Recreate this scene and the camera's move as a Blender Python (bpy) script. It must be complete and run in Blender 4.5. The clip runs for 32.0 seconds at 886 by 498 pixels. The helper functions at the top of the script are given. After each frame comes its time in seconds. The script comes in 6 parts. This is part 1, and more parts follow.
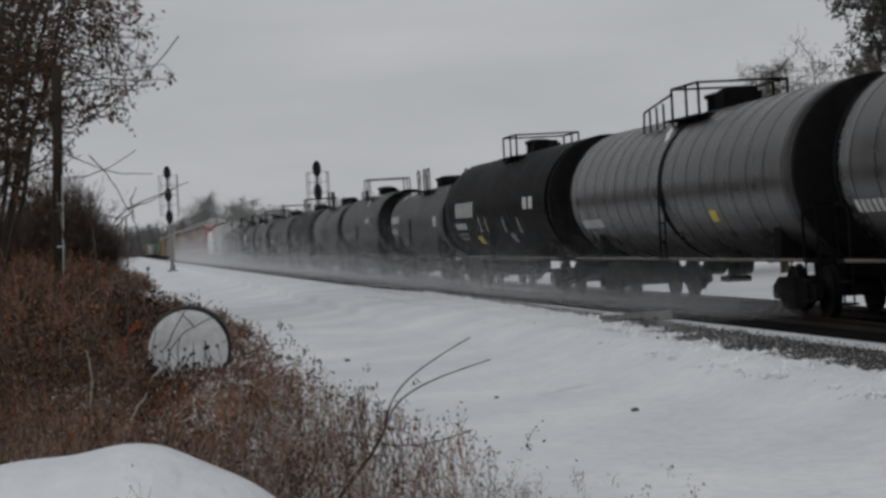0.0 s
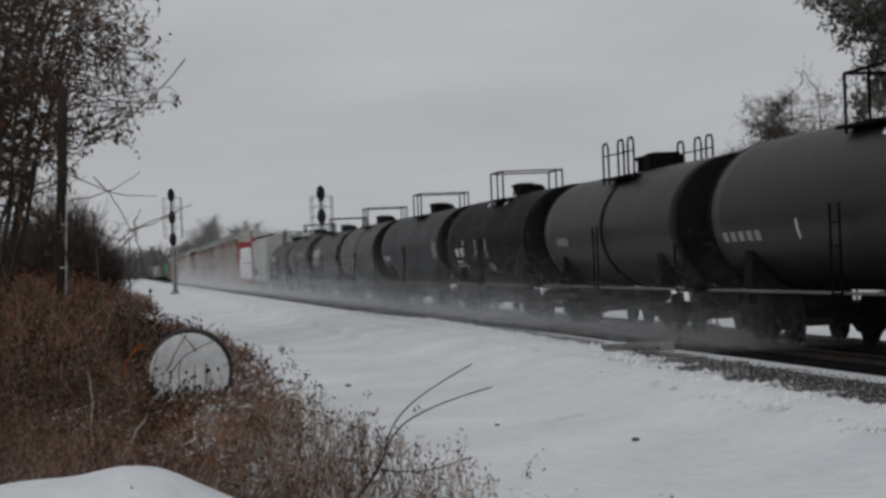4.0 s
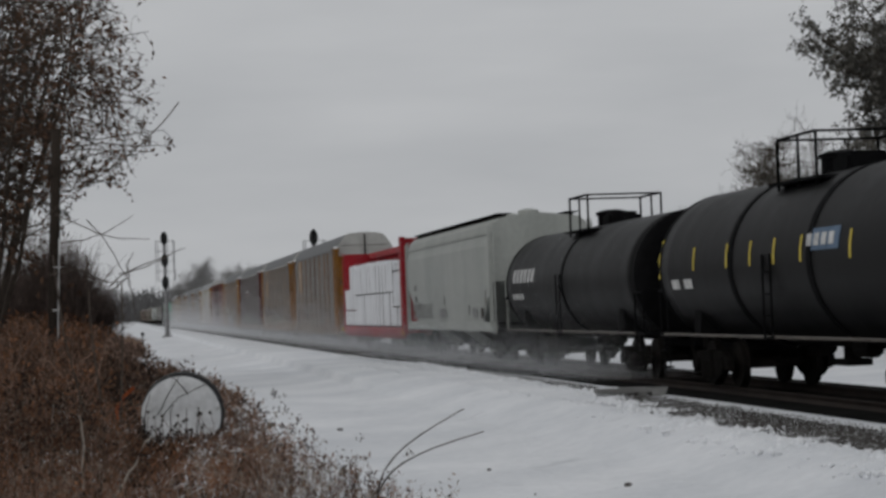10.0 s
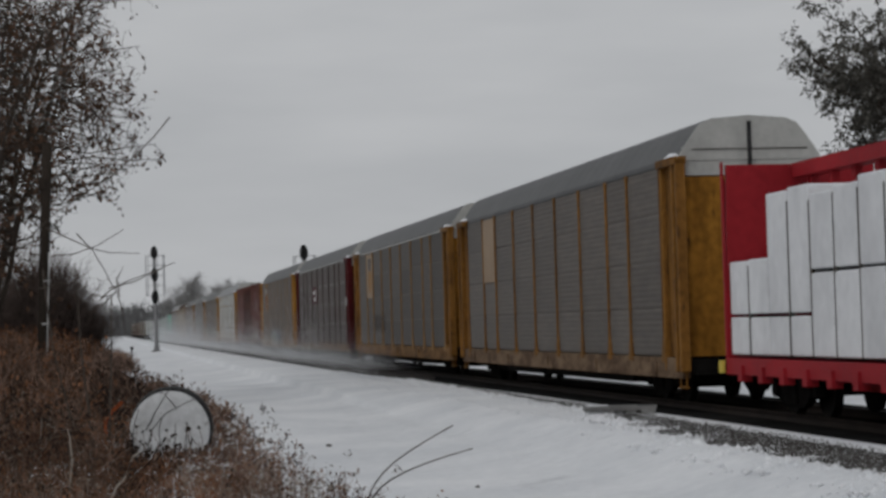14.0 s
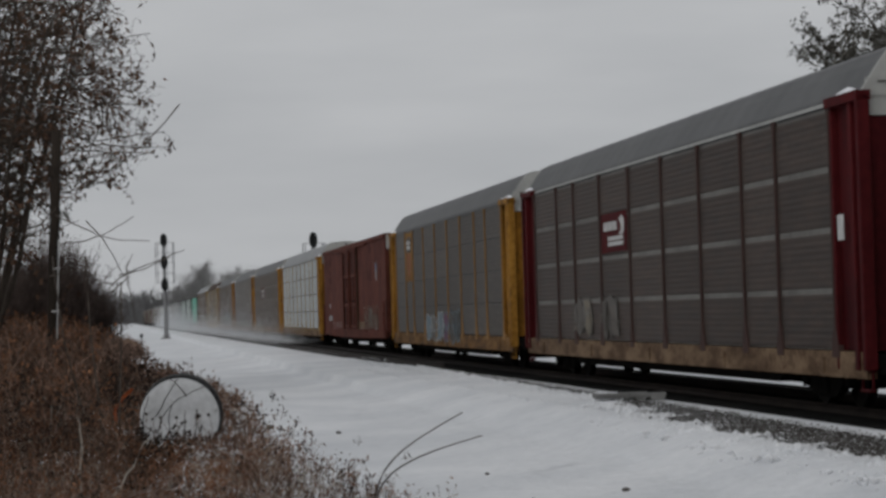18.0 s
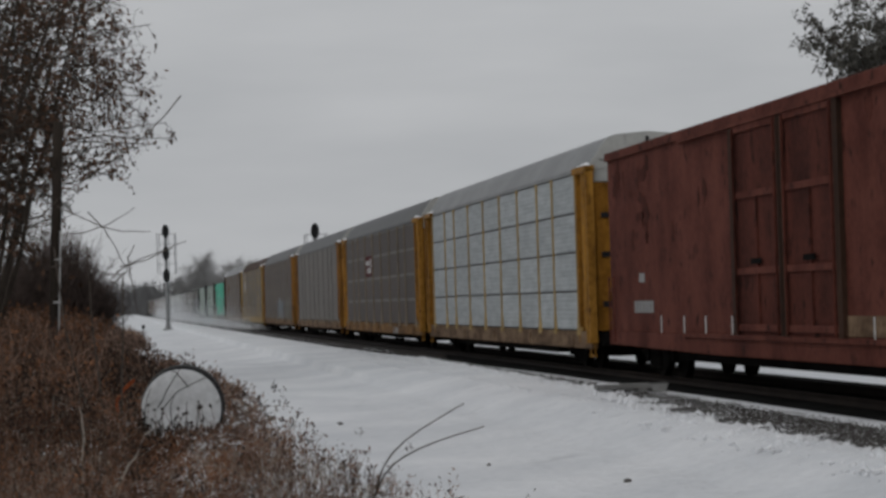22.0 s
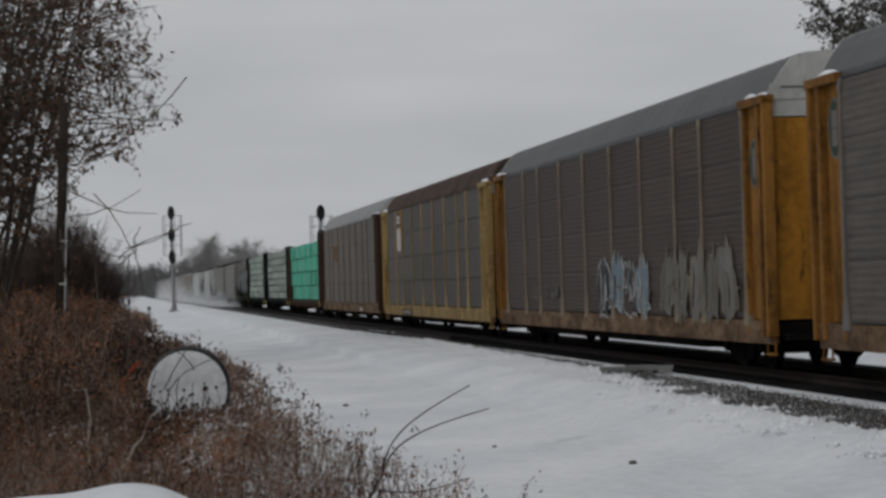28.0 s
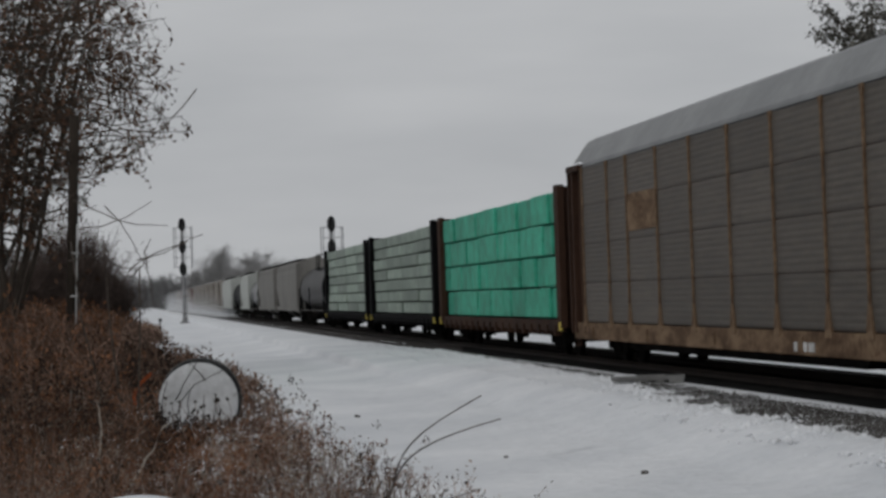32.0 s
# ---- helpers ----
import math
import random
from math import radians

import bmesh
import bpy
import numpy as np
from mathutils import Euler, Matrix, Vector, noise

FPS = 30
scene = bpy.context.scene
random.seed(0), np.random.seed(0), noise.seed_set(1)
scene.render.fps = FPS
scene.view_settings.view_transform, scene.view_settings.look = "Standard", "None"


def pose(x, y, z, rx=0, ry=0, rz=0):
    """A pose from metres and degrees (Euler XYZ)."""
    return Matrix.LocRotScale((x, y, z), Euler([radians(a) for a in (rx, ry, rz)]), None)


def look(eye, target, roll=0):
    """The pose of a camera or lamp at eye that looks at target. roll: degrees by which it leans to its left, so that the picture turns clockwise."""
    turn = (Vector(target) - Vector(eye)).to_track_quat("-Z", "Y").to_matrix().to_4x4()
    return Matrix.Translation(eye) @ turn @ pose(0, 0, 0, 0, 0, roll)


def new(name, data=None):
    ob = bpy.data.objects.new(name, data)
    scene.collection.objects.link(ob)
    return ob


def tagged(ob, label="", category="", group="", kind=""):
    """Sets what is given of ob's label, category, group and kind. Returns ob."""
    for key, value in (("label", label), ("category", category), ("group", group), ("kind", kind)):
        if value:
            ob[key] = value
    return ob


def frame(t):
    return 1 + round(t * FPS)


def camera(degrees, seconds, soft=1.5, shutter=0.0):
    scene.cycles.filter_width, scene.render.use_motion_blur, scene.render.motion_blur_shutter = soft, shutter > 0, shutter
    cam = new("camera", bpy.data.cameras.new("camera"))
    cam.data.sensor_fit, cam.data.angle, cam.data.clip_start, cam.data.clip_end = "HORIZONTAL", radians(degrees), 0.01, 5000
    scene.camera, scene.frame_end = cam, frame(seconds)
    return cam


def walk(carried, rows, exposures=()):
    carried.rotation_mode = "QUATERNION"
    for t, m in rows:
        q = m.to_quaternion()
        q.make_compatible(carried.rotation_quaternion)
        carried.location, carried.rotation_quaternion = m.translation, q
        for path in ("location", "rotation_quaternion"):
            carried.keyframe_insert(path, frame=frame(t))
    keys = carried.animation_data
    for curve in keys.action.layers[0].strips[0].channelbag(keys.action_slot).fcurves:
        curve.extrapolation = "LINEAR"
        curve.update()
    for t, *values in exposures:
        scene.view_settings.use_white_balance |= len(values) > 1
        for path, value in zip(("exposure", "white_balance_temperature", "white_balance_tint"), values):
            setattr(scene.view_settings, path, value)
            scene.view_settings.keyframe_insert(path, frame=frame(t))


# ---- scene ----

# ---------------------------------------------------------------- camera
EYE = Vector((0.0, 0.0, 1.80))
PAN = [  # seconds, pan and lift in thousandths of a radian, roll in degrees
    (0.0, 1.03, -23.13, -3.196), (0.5, 6.42, -13.56, -3.014), (1.0, 7.7, -17.02, -2.899), (1.5, 9.51, -10.21, -2.735), (2.0, 6.78, -14.75, -2.588),
    (2.5, 2.89, -8.26, -2.481), (3.0, 3.5, -5.59, -2.397), (3.5, 2.64, -8.47, -2.382), (4.5, 0.91, -11.16, -2.283), (5.5, 0.21, -11.39, -2.183),
    (6.0, 0.99, -8.53, -2.192), (6.5, 1.81, -2.71, -2.258), (7.0, 1.58, 2.13, -2.404), (7.5, 2.46, 5.92, -2.454), (8.0, -0.16, 6.81, -2.38),
    (8.5, -0.66, 10.66, -2.299), (9.0, -1.59, 9.4, -2.267), (9.5, -1.29, 11.25, -2.194), (10.0, -2.37, 9.91, -2.119), (10.5, -3.37, 7.98, -1.979),
    (11.0, -4.14, 7.59, -1.84), (11.5, -5.0, 11.0, -1.874), (12.0, -4.86, 13.03, -1.874), (12.5, -4.81, 14.07, -1.807), (13.0, -5.16, 13.66, -1.772),
    (13.5, -6.76, 15.87, -1.707), (14.0, -7.2, 17.49, -1.699), (14.5, -6.78, 19.21, -1.729), (15.5, -6.4, 17.88, -1.697), (16.5, -5.46, 14.61, -1.664),
    (17.0, -3.04, 12.42, -1.722), (17.5, -2.26, 12.44, -1.739), (18.0, -2.63, 11.61, -1.741), (18.5, -1.8, 11.24, -1.731), (19.0, -1.41, 9.94, -1.683),
    (19.5, -1.27, 10.15, -1.642), (20.0, -0.15, 9.35, -1.756), (20.5, -1.6, 8.9, -1.798), (21.0, -1.7, 7.77, -1.823), (21.5, -1.78, 8.48, -1.782),
    (22.0, -1.69, 7.49, -1.724), (22.5, -0.87, 5.27, -1.774), (23.0, -0.03, 0.22, -1.809), (23.5, 0.32, -2.21, -1.857), (24.0, -0.28, -1.6, -1.79),
    (24.5, -0.42, -2.21, -1.715), (25.0, 1.74, -3.67, -1.748), (25.5, 1.81, -3.88, -1.814), (26.5, 0.46, -3.31, -1.716), (27.5, -0.66, -2.39, -1.618),
    (28.0, 1.2, -0.94, -1.691), (28.5, 1.23, -0.75, -1.79), (29.0, 2.26, -0.53, -1.888), (29.5, 2.4, -0.33, -1.97), (30.0, 2.87, 0.91, -1.97),
    (30.5, 3.63, 0.73, -1.904), (31.0, 4.73, 1.58, -1.896), (31.5, 5.47, 2.93, -1.93), (32.0, 6.02, 4.16, -1.939)]


def aim(pan, lift, roll):
    a, b = pan / 1000, 0.01694 + lift / 1000
    way = Vector((-math.sin(a) * math.cos(b), math.cos(a) * math.cos(b), math.sin(b)))
    return look(EYE, EYE + 100 * way, roll)


cam = camera(23.43, 32.0, soft=3.1)
walk(cam, [(t, aim(p, l, r)) for t, p, l, r in PAN], exposures=[(0.0, 0.0), (32.0, 0.0)])

# ---------------------------------------------------------------- world and sun
SUN_UP, SUN_TURN = radians(38), radians(215)
world = bpy.data.worlds.new("overcast_sky")
scene.world = world
world.use_nodes = True
wn, wl = world.node_tree.nodes, world.node_tree.links
sky = wn.new("ShaderNodeTexSky")
sky.sky_type, sky.sun_disc, sky.sun_elevation, sky.sun_rotation = "NISHITA", False, SUN_UP, SUN_TURN
sky.air_density, sky.dust_density, sky.ozone_density = 1.0, 4.0, 1.0
grey = wn.new("ShaderNodeHueSaturation")
grey.inputs["Saturation"].default_value = 0.05
wl.new(sky.outputs[0], grey.inputs["Color"])
coords = wn.new("ShaderNodeTexCoord")
stretch = wn.new("ShaderNodeMapping")
stretch.inputs["Scale"].default_value = (3.0, 3.0, 14.0)
wl.new(coords.outputs["Generated"], stretch.inputs["Vector"])
cloud = wn.new("ShaderNodeTexNoise")
cloud.inputs["Scale"].default_value, cloud.inputs["Detail"].default_value = 2.2, 4.0
wl.new(stretch.outputs[0], cloud.inputs["Vector"])
ramp = wn.new("ShaderNodeValToRGB")
ramp.color_ramp.elements[0].position, ramp.color_ramp.elements[1].position = 0.25, 0.75
ramp.color_ramp.elements[0].color = (4.05, 4.18, 4.36, 1)
ramp.color_ramp.elements[1].color = (4.75, 4.86, 5.02, 1)
wl.new(cloud.outputs[0], ramp.inputs[0])
blend = wn.new("ShaderNodeMixRGB")
blend.inputs[0].default_value = 0.94
wl.new(grey.outputs[0], blend.inputs[1])
wl.new(ramp.outputs[0], blend.inputs[2])
wl.new(blend.outputs[0], wn["Background"].inputs["Color"])
wn["Background"].inputs["Strength"].default_value = 0.1
sun = new("sun", bpy.data.lights.new("sun", "SUN"))
sun.data.energy, sun.data.angle, sun.data.color = 0.5, radians(40), (1.0, 0.97, 0.93)
sun.matrix_world = look((0, 0, 60), Vector((0, 0, 60)) - Vector((math.sin(SUN_TURN) * math.cos(SUN_UP), math.cos(SUN_TURN) * math.cos(SUN_UP), math.sin(SUN_UP))))


# ---------------------------------------------------------------- materials
def paint(name, dark, light, rough=0.6, metal=0.0, fine=9.0, coarse=0.5, bump=0.3, relief=0.02, streak=1.0, isles=0.0, spec=0.3, third=None, amount=0.0, vary=0.0, low=0.5, high=0.95):
    """Two tones mixed at two scales, with relief. streak: stretches the coarse tone along z. third: wear or dirt over part of it."""
    m = bpy.data.materials.new(name)
    m.use_nodes = True
    n, l = m.node_tree.nodes, m.node_tree.links
    b = n["Principled BSDF"]
    b.inputs["Metallic"].default_value = metal
    b.inputs["Specular IOR Level"].default_value = spec
    tc = n.new("ShaderNodeTexCoord")
    mp = n.new("ShaderNodeMapping")
    mp.inputs["Scale"].default_value = (1, 1, 1 / streak)
    l.new(tc.outputs["Object"], mp.inputs["Vector"])
    info = n.new("ShaderNodeObjectInfo")
    shift = n.new("ShaderNodeVectorMath")
    shift.operation = "ADD"
    l.new(mp.outputs[0], shift.inputs[0])
    big = n.new("ShaderNodeVectorMath")
    big.operation = "SCALE"
    big.inputs["Scale"].default_value = 60.0 if vary else 0.0
    l.new(info.outputs["Random"], big.inputs[0])
    l.new(big.outputs[0], shift.inputs[1])
    a = n.new("ShaderNodeTexNoise")
    a.inputs["Scale"].default_value, a.inputs["Detail"].default_value = coarse, 5
    l.new(shift.outputs[0], a.inputs["Vector"])
    c = n.new("ShaderNodeTexNoise")
    c.inputs["Scale"].default_value, c.inputs["Detail"].default_value = fine, 3
    l.new(tc.outputs["Object"], c.inputs["Vector"])
    add = n.new("ShaderNodeMath")
    add.operation = "MULTIPLY_ADD"
    add.inputs[1].default_value = 0.45
    l.new(c.outputs[0], add.inputs[0])
    l.new(a.outputs[0], add.inputs[2])
    r = n.new("ShaderNodeValToRGB")
    r.color_ramp.elements[0].position, r.color_ramp.elements[1].position = low, high
    r.color_ramp.elements[0].color, r.color_ramp.elements[1].color = (*dark, 1), (*light, 1)
    l.new(add.outputs[0], r.inputs[0])
    out = r.outputs[0]
    if third:
        w = n.new("ShaderNodeTexNoise")
        w.inputs["Scale"].default_value, w.inputs["Detail"].default_value, w.inputs["Roughness"].default_value = coarse * 3.1, 6, 0.65
        l.new(mp.outputs[0], w.inputs["Vector"])
        t = n.new("ShaderNodeValToRGB")
        t.color_ramp.elements[0].position, t.color_ramp.elements[1].position = 0.62 - amount * 0.3, 0.72 - amount * 0.3
        l.new(w.outputs[0], t.inputs[0])
        mix = n.new("ShaderNodeMixRGB")
        mix.inputs[2].default_value = (*third, 1)
        l.new(t.outputs[0], mix.inputs[0])
        l.new(out, mix.inputs[1])
        out = mix.outputs[0]
    if vary:
        v = n.new("ShaderNodeMath")
        v.operation = "MULTIPLY_ADD"
        v.inputs[1].default_value, v.inputs[2].default_value = 2 * vary, 1 - vary
        l.new(info.outputs["Random"], v.inputs[0])
        h = n.new("ShaderNodeHueSaturation")
        l.new(v.outputs[0], h.inputs["Value"])
        l.new(out, h.inputs["Color"])
        out = h.outputs[0]
    if isles:
        g = n.new("ShaderNodeNewGeometry")
        v = n.new("ShaderNodeMath")
        v.operation = "MULTIPLY_ADD"
        v.inputs[1].default_value, v.inputs[2].default_value = 2 * isles, 1 - isles
        l.new(g.outputs["Random Per Island"], v.inputs[0])
        h = n.new("ShaderNodeHueSaturation")
        l.new(v.outputs[0], h.inputs["Value"])
        l.new(out, h.inputs["Color"])
        out = h.outputs[0]
    l.new(out, b.inputs["Base Color"])
    rr = n.new("ShaderNodeMapRange")
    rr.inputs["To Min"].default_value, rr.inputs["To Max"].default_value = max(0.05, rough - 0.12), min(1, rough + 0.12)
    l.new(add.outputs[0], rr.inputs["Value"])
    l.new(rr.outputs[0], b.inputs["Roughness"])
    if bump:
        bp = n.new("ShaderNodeBump")
        bp.inputs["Strength"].default_value, bp.inputs["Distance"].default_value = bump, relief
        l.new(add.outputs[0], bp.inputs["Height"])
        l.new(bp.outputs[0], b.inputs["Normal"])
    return m


SNOW = paint("snow", (0.62, 0.64, 0.67), (0.8, 0.81, 0.83), 0.75, fine=4.0, coarse=0.3, bump=0.9, relief=0.14, third=(0.55, 0.565, 0.59), amount=0.0)
SNOW_CLOD = paint("snow_clod", (0.66, 0.68, 0.71), (0.82, 0.83, 0.85), 0.8, fine=8, coarse=2, bump=0.4, isles=0.1)
BALLAST = paint("ballast", (0.045, 0.0423, 0.0396), (0.117, 0.1116, 0.1062), 0.95, fine=26, coarse=3.0, bump=1.0, third=(0.36, 0.367, 0.375), amount=0.1, spec=0.03)
# the train's shade and wet are put into this ballast and the ties' colour
SHADED_BALLAST = paint("shaded_ballast", (0.00675, 0.00675, 0.00675), (0.0195, 0.01912, 0.01875), 0.95, fine=18, coarse=1.2, bump=1.0, spec=0.01)
STONE = paint("ballast_stone", (0.0375, 0.035, 0.0325), (0.1063, 0.1, 0.0925), 0.95, fine=20, coarse=5, bump=0.4, isles=0.25, spec=0.03)
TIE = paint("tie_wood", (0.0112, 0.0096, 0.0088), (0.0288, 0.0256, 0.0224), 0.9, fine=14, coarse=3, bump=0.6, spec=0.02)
RAIL = paint("rail_steel", (0.016, 0.013, 0.0115), (0.042, 0.034, 0.03), 0.6, 0.1, fine=10, coarse=1.5, spec=0.05)
BLACK = paint("black_paint", (0.0035, 0.0035, 0.0038), (0.01, 0.01, 0.0105), 0.6, fine=6, coarse=0.6, bump=0.15, streak=3, spec=0.015)
IRON = paint("dirty_iron", (0.005, 0.0048, 0.0046), (0.016, 0.0148, 0.0137), 0.85, 0.0, fine=8, coarse=1.5, spec=0.015)
WHEEL = paint("wheel_steel", (0.007, 0.0065, 0.006), (0.022, 0.0195, 0.0175), 0.7, 0.1, fine=7, coarse=2, spec=0.03)
TANK_BLACK = paint("tank_black", (0.0018, 0.0018, 0.002), (0.0055, 0.0055, 0.006), 0.35, fine=5, coarse=0.9, bump=0.1, streak=4, third=(0.012, 0.0115, 0.011), amount=-0.12, spec=0.005)
TANK_SOOT = paint("tank_faded_black", (0.005247, 0.005247, 0.005597), (0.01633, 0.01609, 0.01633), 0.4, fine=5, coarse=0.9, bump=0.1, streak=4, third=(0.026, 0.0247, 0.023), amount=0.0, spec=0.06)
TANK_GREY = paint("tank_grey", (0.008839, 0.00847, 0.00847), (0.0383, 0.03683, 0.03683), 0.24, fine=6, coarse=1.3, bump=0.1, streak=9, low=0.58, high=0.86, third=(0.011, 0.0105, 0.01), amount=0.06, spec=0.32)
TANK_DIRT = paint("tank_dirty", (0.007191, 0.00673, 0.006523), (0.02877, 0.02699, 0.0257), 0.36, fine=6, coarse=1.0, bump=0.1, streak=6, low=0.55, high=0.9, third=(0.011, 0.0104, 0.0098), amount=0.06, spec=0.08)
LETTER = paint("white_marking", (0.36, 0.36, 0.355), (0.6, 0.6, 0.59), 0.6, fine=14, coarse=5, bump=0, third=(0.2, 0.2, 0.195), amount=-0.05)
BLUE_MARK = paint("blue_marking", (0.06, 0.1, 0.16), (0.13, 0.19, 0.27), 0.6, fine=12, coarse=4, bump=0)
YELLOW_MARK = paint("yellow_marking", (0.5, 0.4, 0.05), (0.65, 0.5, 0.1), 0.6, fine=12, coarse=4, bump=0)
HOPPER_GREY = paint("hopper_paint", (0.29, 0.305, 0.285), (0.39, 0.402, 0.38), 0.6, fine=6, coarse=0.8, bump=0.1, streak=5, third=(0.22, 0.222, 0.205), amount=-0.04)
HOPPER_MARK = paint("faint_marking", (0.2, 0.2, 0.2), (0.28, 0.28, 0.275), 0.6, fine=12, coarse=4, bump=0)
RED = paint("red_paint", (0.2075, 0.01132, 0.01697), (0.3395, 0.02075, 0.02829), 0.5, fine=6, coarse=0.6, bump=0.15, streak=2, spec=0.12)
WRAP = paint("white_wrap", (0.55, 0.56, 0.58), (0.74, 0.75, 0.77), 0.45, fine=4, coarse=0.9, bump=0.6, streak=2, isles=0.06)
GREEN_WRAP = paint("green_wrap", (0.033, 0.242, 0.1595), (0.066, 0.418, 0.286), 0.5, fine=5, coarse=1.6, bump=0.7, vary=0.14, low=0.55, high=0.9, spec=0.15)
PALE_WRAP = paint("pale_wrap", (0.13, 0.17, 0.14), (0.26, 0.31, 0.265), 0.55, fine=4, coarse=0.9, bump=0.6, isles=0.1, vary=0.25)
GALV = paint("galvanised", (0.05582, 0.0478, 0.04111), (0.1449, 0.1278, 0.1111), 0.5, 0.1, fine=9, coarse=1.3, bump=0.25, streak=0.16, low=0.42, high=1.0, third=(0.07, 0.047, 0.033), amount=-0.05, vary=0.12, spec=0.3)
GALV_BROWN = paint("galvanised_brown", (0.026, 0.01881, 0.01542), (0.08169, 0.06091, 0.05106), 0.5, 0.1, fine=9, coarse=1.3, bump=0.25, streak=0.16, low=0.45, high=1.0, third=(0.04, 0.02, 0.014), amount=0.0, vary=0.14, spec=0.2)
GALV_TAUPE = paint("galvanised_taupe", (0.04544, 0.0386, 0.03196), (0.1162, 0.1008, 0.08453), 0.5, 0.1, fine=9, coarse=1.3, bump=0.25, streak=0.14, low=0.42, high=1.0, third=(0.055, 0.032, 0.024), amount=0.0, vary=0.12, spec=0.3)
DARK_BROWN = paint("dark_brown_post", (0.022, 0.0121, 0.0088), (0.0605, 0.033, 0.022), 0.7, fine=7, coarse=0.8, bump=0.2, streak=3, spec=0.08)
GALV_DARK = paint("galvanised_dark", (0.03143, 0.02681, 0.02311), (0.1063, 0.09529, 0.0832), 0.5, 0.1, fine=9, coarse=1.3, bump=0.25, streak=0.14, low=0.45, high=1.0, third=(0.085, 0.045, 0.024), amount=0.02, vary=0.18, spec=0.2)
GALV_WHITE = paint("white_panel", (0.265, 0.2883, 0.2947), (0.424, 0.4505, 0.4611), 0.5, 0.1, fine=9, coarse=1.2, bump=0.15, streak=0.2, third=(0.22, 0.21, 0.19), amount=-0.1, vary=0.06, spec=0.15)
ROOF_GREY = paint("roof_grey", (0.06, 0.062, 0.064), (0.13, 0.132, 0.134), 0.5, 0.3, fine=5, coarse=0.6, bump=0.15, third=(0.07, 0.06, 0.052), amount=-0.05)
ROOF_PALE = paint("roof_pale", (0.17, 0.176, 0.18), (0.28, 0.286, 0.29), 0.5, 0.2, fine=5, coarse=0.6, bump=0.15, third=(0.15, 0.14, 0.13), amount=-0.06)
ROOF_RUST = paint("roof_rust", (0.0308, 0.0209, 0.0176), (0.0935, 0.0638, 0.0506), 0.75, 0.0, fine=6, coarse=1.1, bump=0.25, low=0.55, high=0.9, third=(0.105, 0.032, 0.018), amount=0.06, spec=0.1)
OCHRE = paint("ochre_paint", (0.1495, 0.06825, 0.012), (0.3565, 0.1785, 0.034), 0.55, fine=8, coarse=2.2, bump=0.2, streak=6, low=0.55, high=0.9, third=(0.06, 0.026, 0.011), amount=0.13, vary=0.15, spec=0.07)
OCHRE_OLD = paint("dulled_ochre", (0.0935, 0.04275, 0.0104), (0.253, 0.1187, 0.0272), 0.6, fine=8, coarse=2.2, bump=0.2, streak=5, low=0.55, high=0.9, third=(0.045, 0.022, 0.012), amount=0.16, vary=0.15, spec=0.1)
SILL_OCHRE = paint("grimy_sill_ochre", (0.08736, 0.0468, 0.02075), (0.2359, 0.1326, 0.05557), 0.7, fine=8, coarse=1.1, bump=0.2, streak=0.4, low=0.55, high=0.9, third=(0.07, 0.034, 0.022), amount=0.14, spec=0.08)
END_OCHRE = paint("grimy_ochre", (0.1495, 0.06624, 0.01035), (0.3565, 0.1656, 0.02588), 0.6, fine=6, coarse=1.6, bump=0.2, streak=4, low=0.55, high=0.9, third=(0.03, 0.014, 0.008), amount=0.06, spec=0.07)
OVAL_GREEN = paint("dark_green_mark", (0.014, 0.03, 0.024), (0.03, 0.058, 0.046), 0.6, fine=9, coarse=3, bump=0)
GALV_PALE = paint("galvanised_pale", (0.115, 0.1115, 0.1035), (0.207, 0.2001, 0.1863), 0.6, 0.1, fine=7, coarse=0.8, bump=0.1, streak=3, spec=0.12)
POST_YELLOW = paint("post_yellow", (0.187, 0.1018, 0.03713), (0.3459, 0.1994, 0.0825), 0.6, fine=6, coarse=1.5, bump=0.1, streak=4, third=(0.1, 0.055, 0.028), amount=0.02, spec=0.1)
POST_WORN = paint("worn_yellow", (0.21, 0.14, 0.055), (0.4, 0.285, 0.125), 0.6, fine=7, coarse=1.6, bump=0.15, streak=4, low=0.55, high=0.9, third=(0.09, 0.045, 0.025), amount=0.1, vary=0.12, spec=0.08)
POST_PALE = paint("pale_post", (0.138, 0.1127, 0.0828), (0.2875, 0.2415, 0.1782), 0.6, 0.0, fine=7, coarse=1.6, bump=0.1, streak=3, third=(0.08, 0.05, 0.035), amount=0.0, spec=0.1)
TAN_PALE = paint("faded_plate", (0.24, 0.17, 0.11), (0.34, 0.25, 0.17), 0.6, fine=7, coarse=0.8, bump=0.1)
STRIPE_RED = paint("faded_red", (0.14, 0.03, 0.018), (0.22, 0.055, 0.03), 0.6, fine=9, coarse=3, bump=0)
MAROON_DULL = paint("dull_maroon", (0.04669, 0.02933, 0.02691), (0.0805, 0.05003, 0.04485), 0.65, fine=6, coarse=0.8, bump=0.1, streak=3, spec=0.06)
SPRAY_DULL = paint("spray_dull", (0.12, 0.1, 0.075), (0.21, 0.185, 0.14), 0.6, fine=9, coarse=2, bump=0)
FLAKE = paint("blown_flake", (0.7, 0.72, 0.75), (0.82, 0.84, 0.86), 0.9, fine=5, coarse=1, bump=0)
MAROON = paint("maroon_paint", (0.03312, 0.00414, 0.005474), (0.08608, 0.01104, 0.01251), 0.6, fine=8, coarse=2.0, bump=0.15, streak=6, third=(0.035, 0.01, 0.009), amount=0.02, spec=0.06)
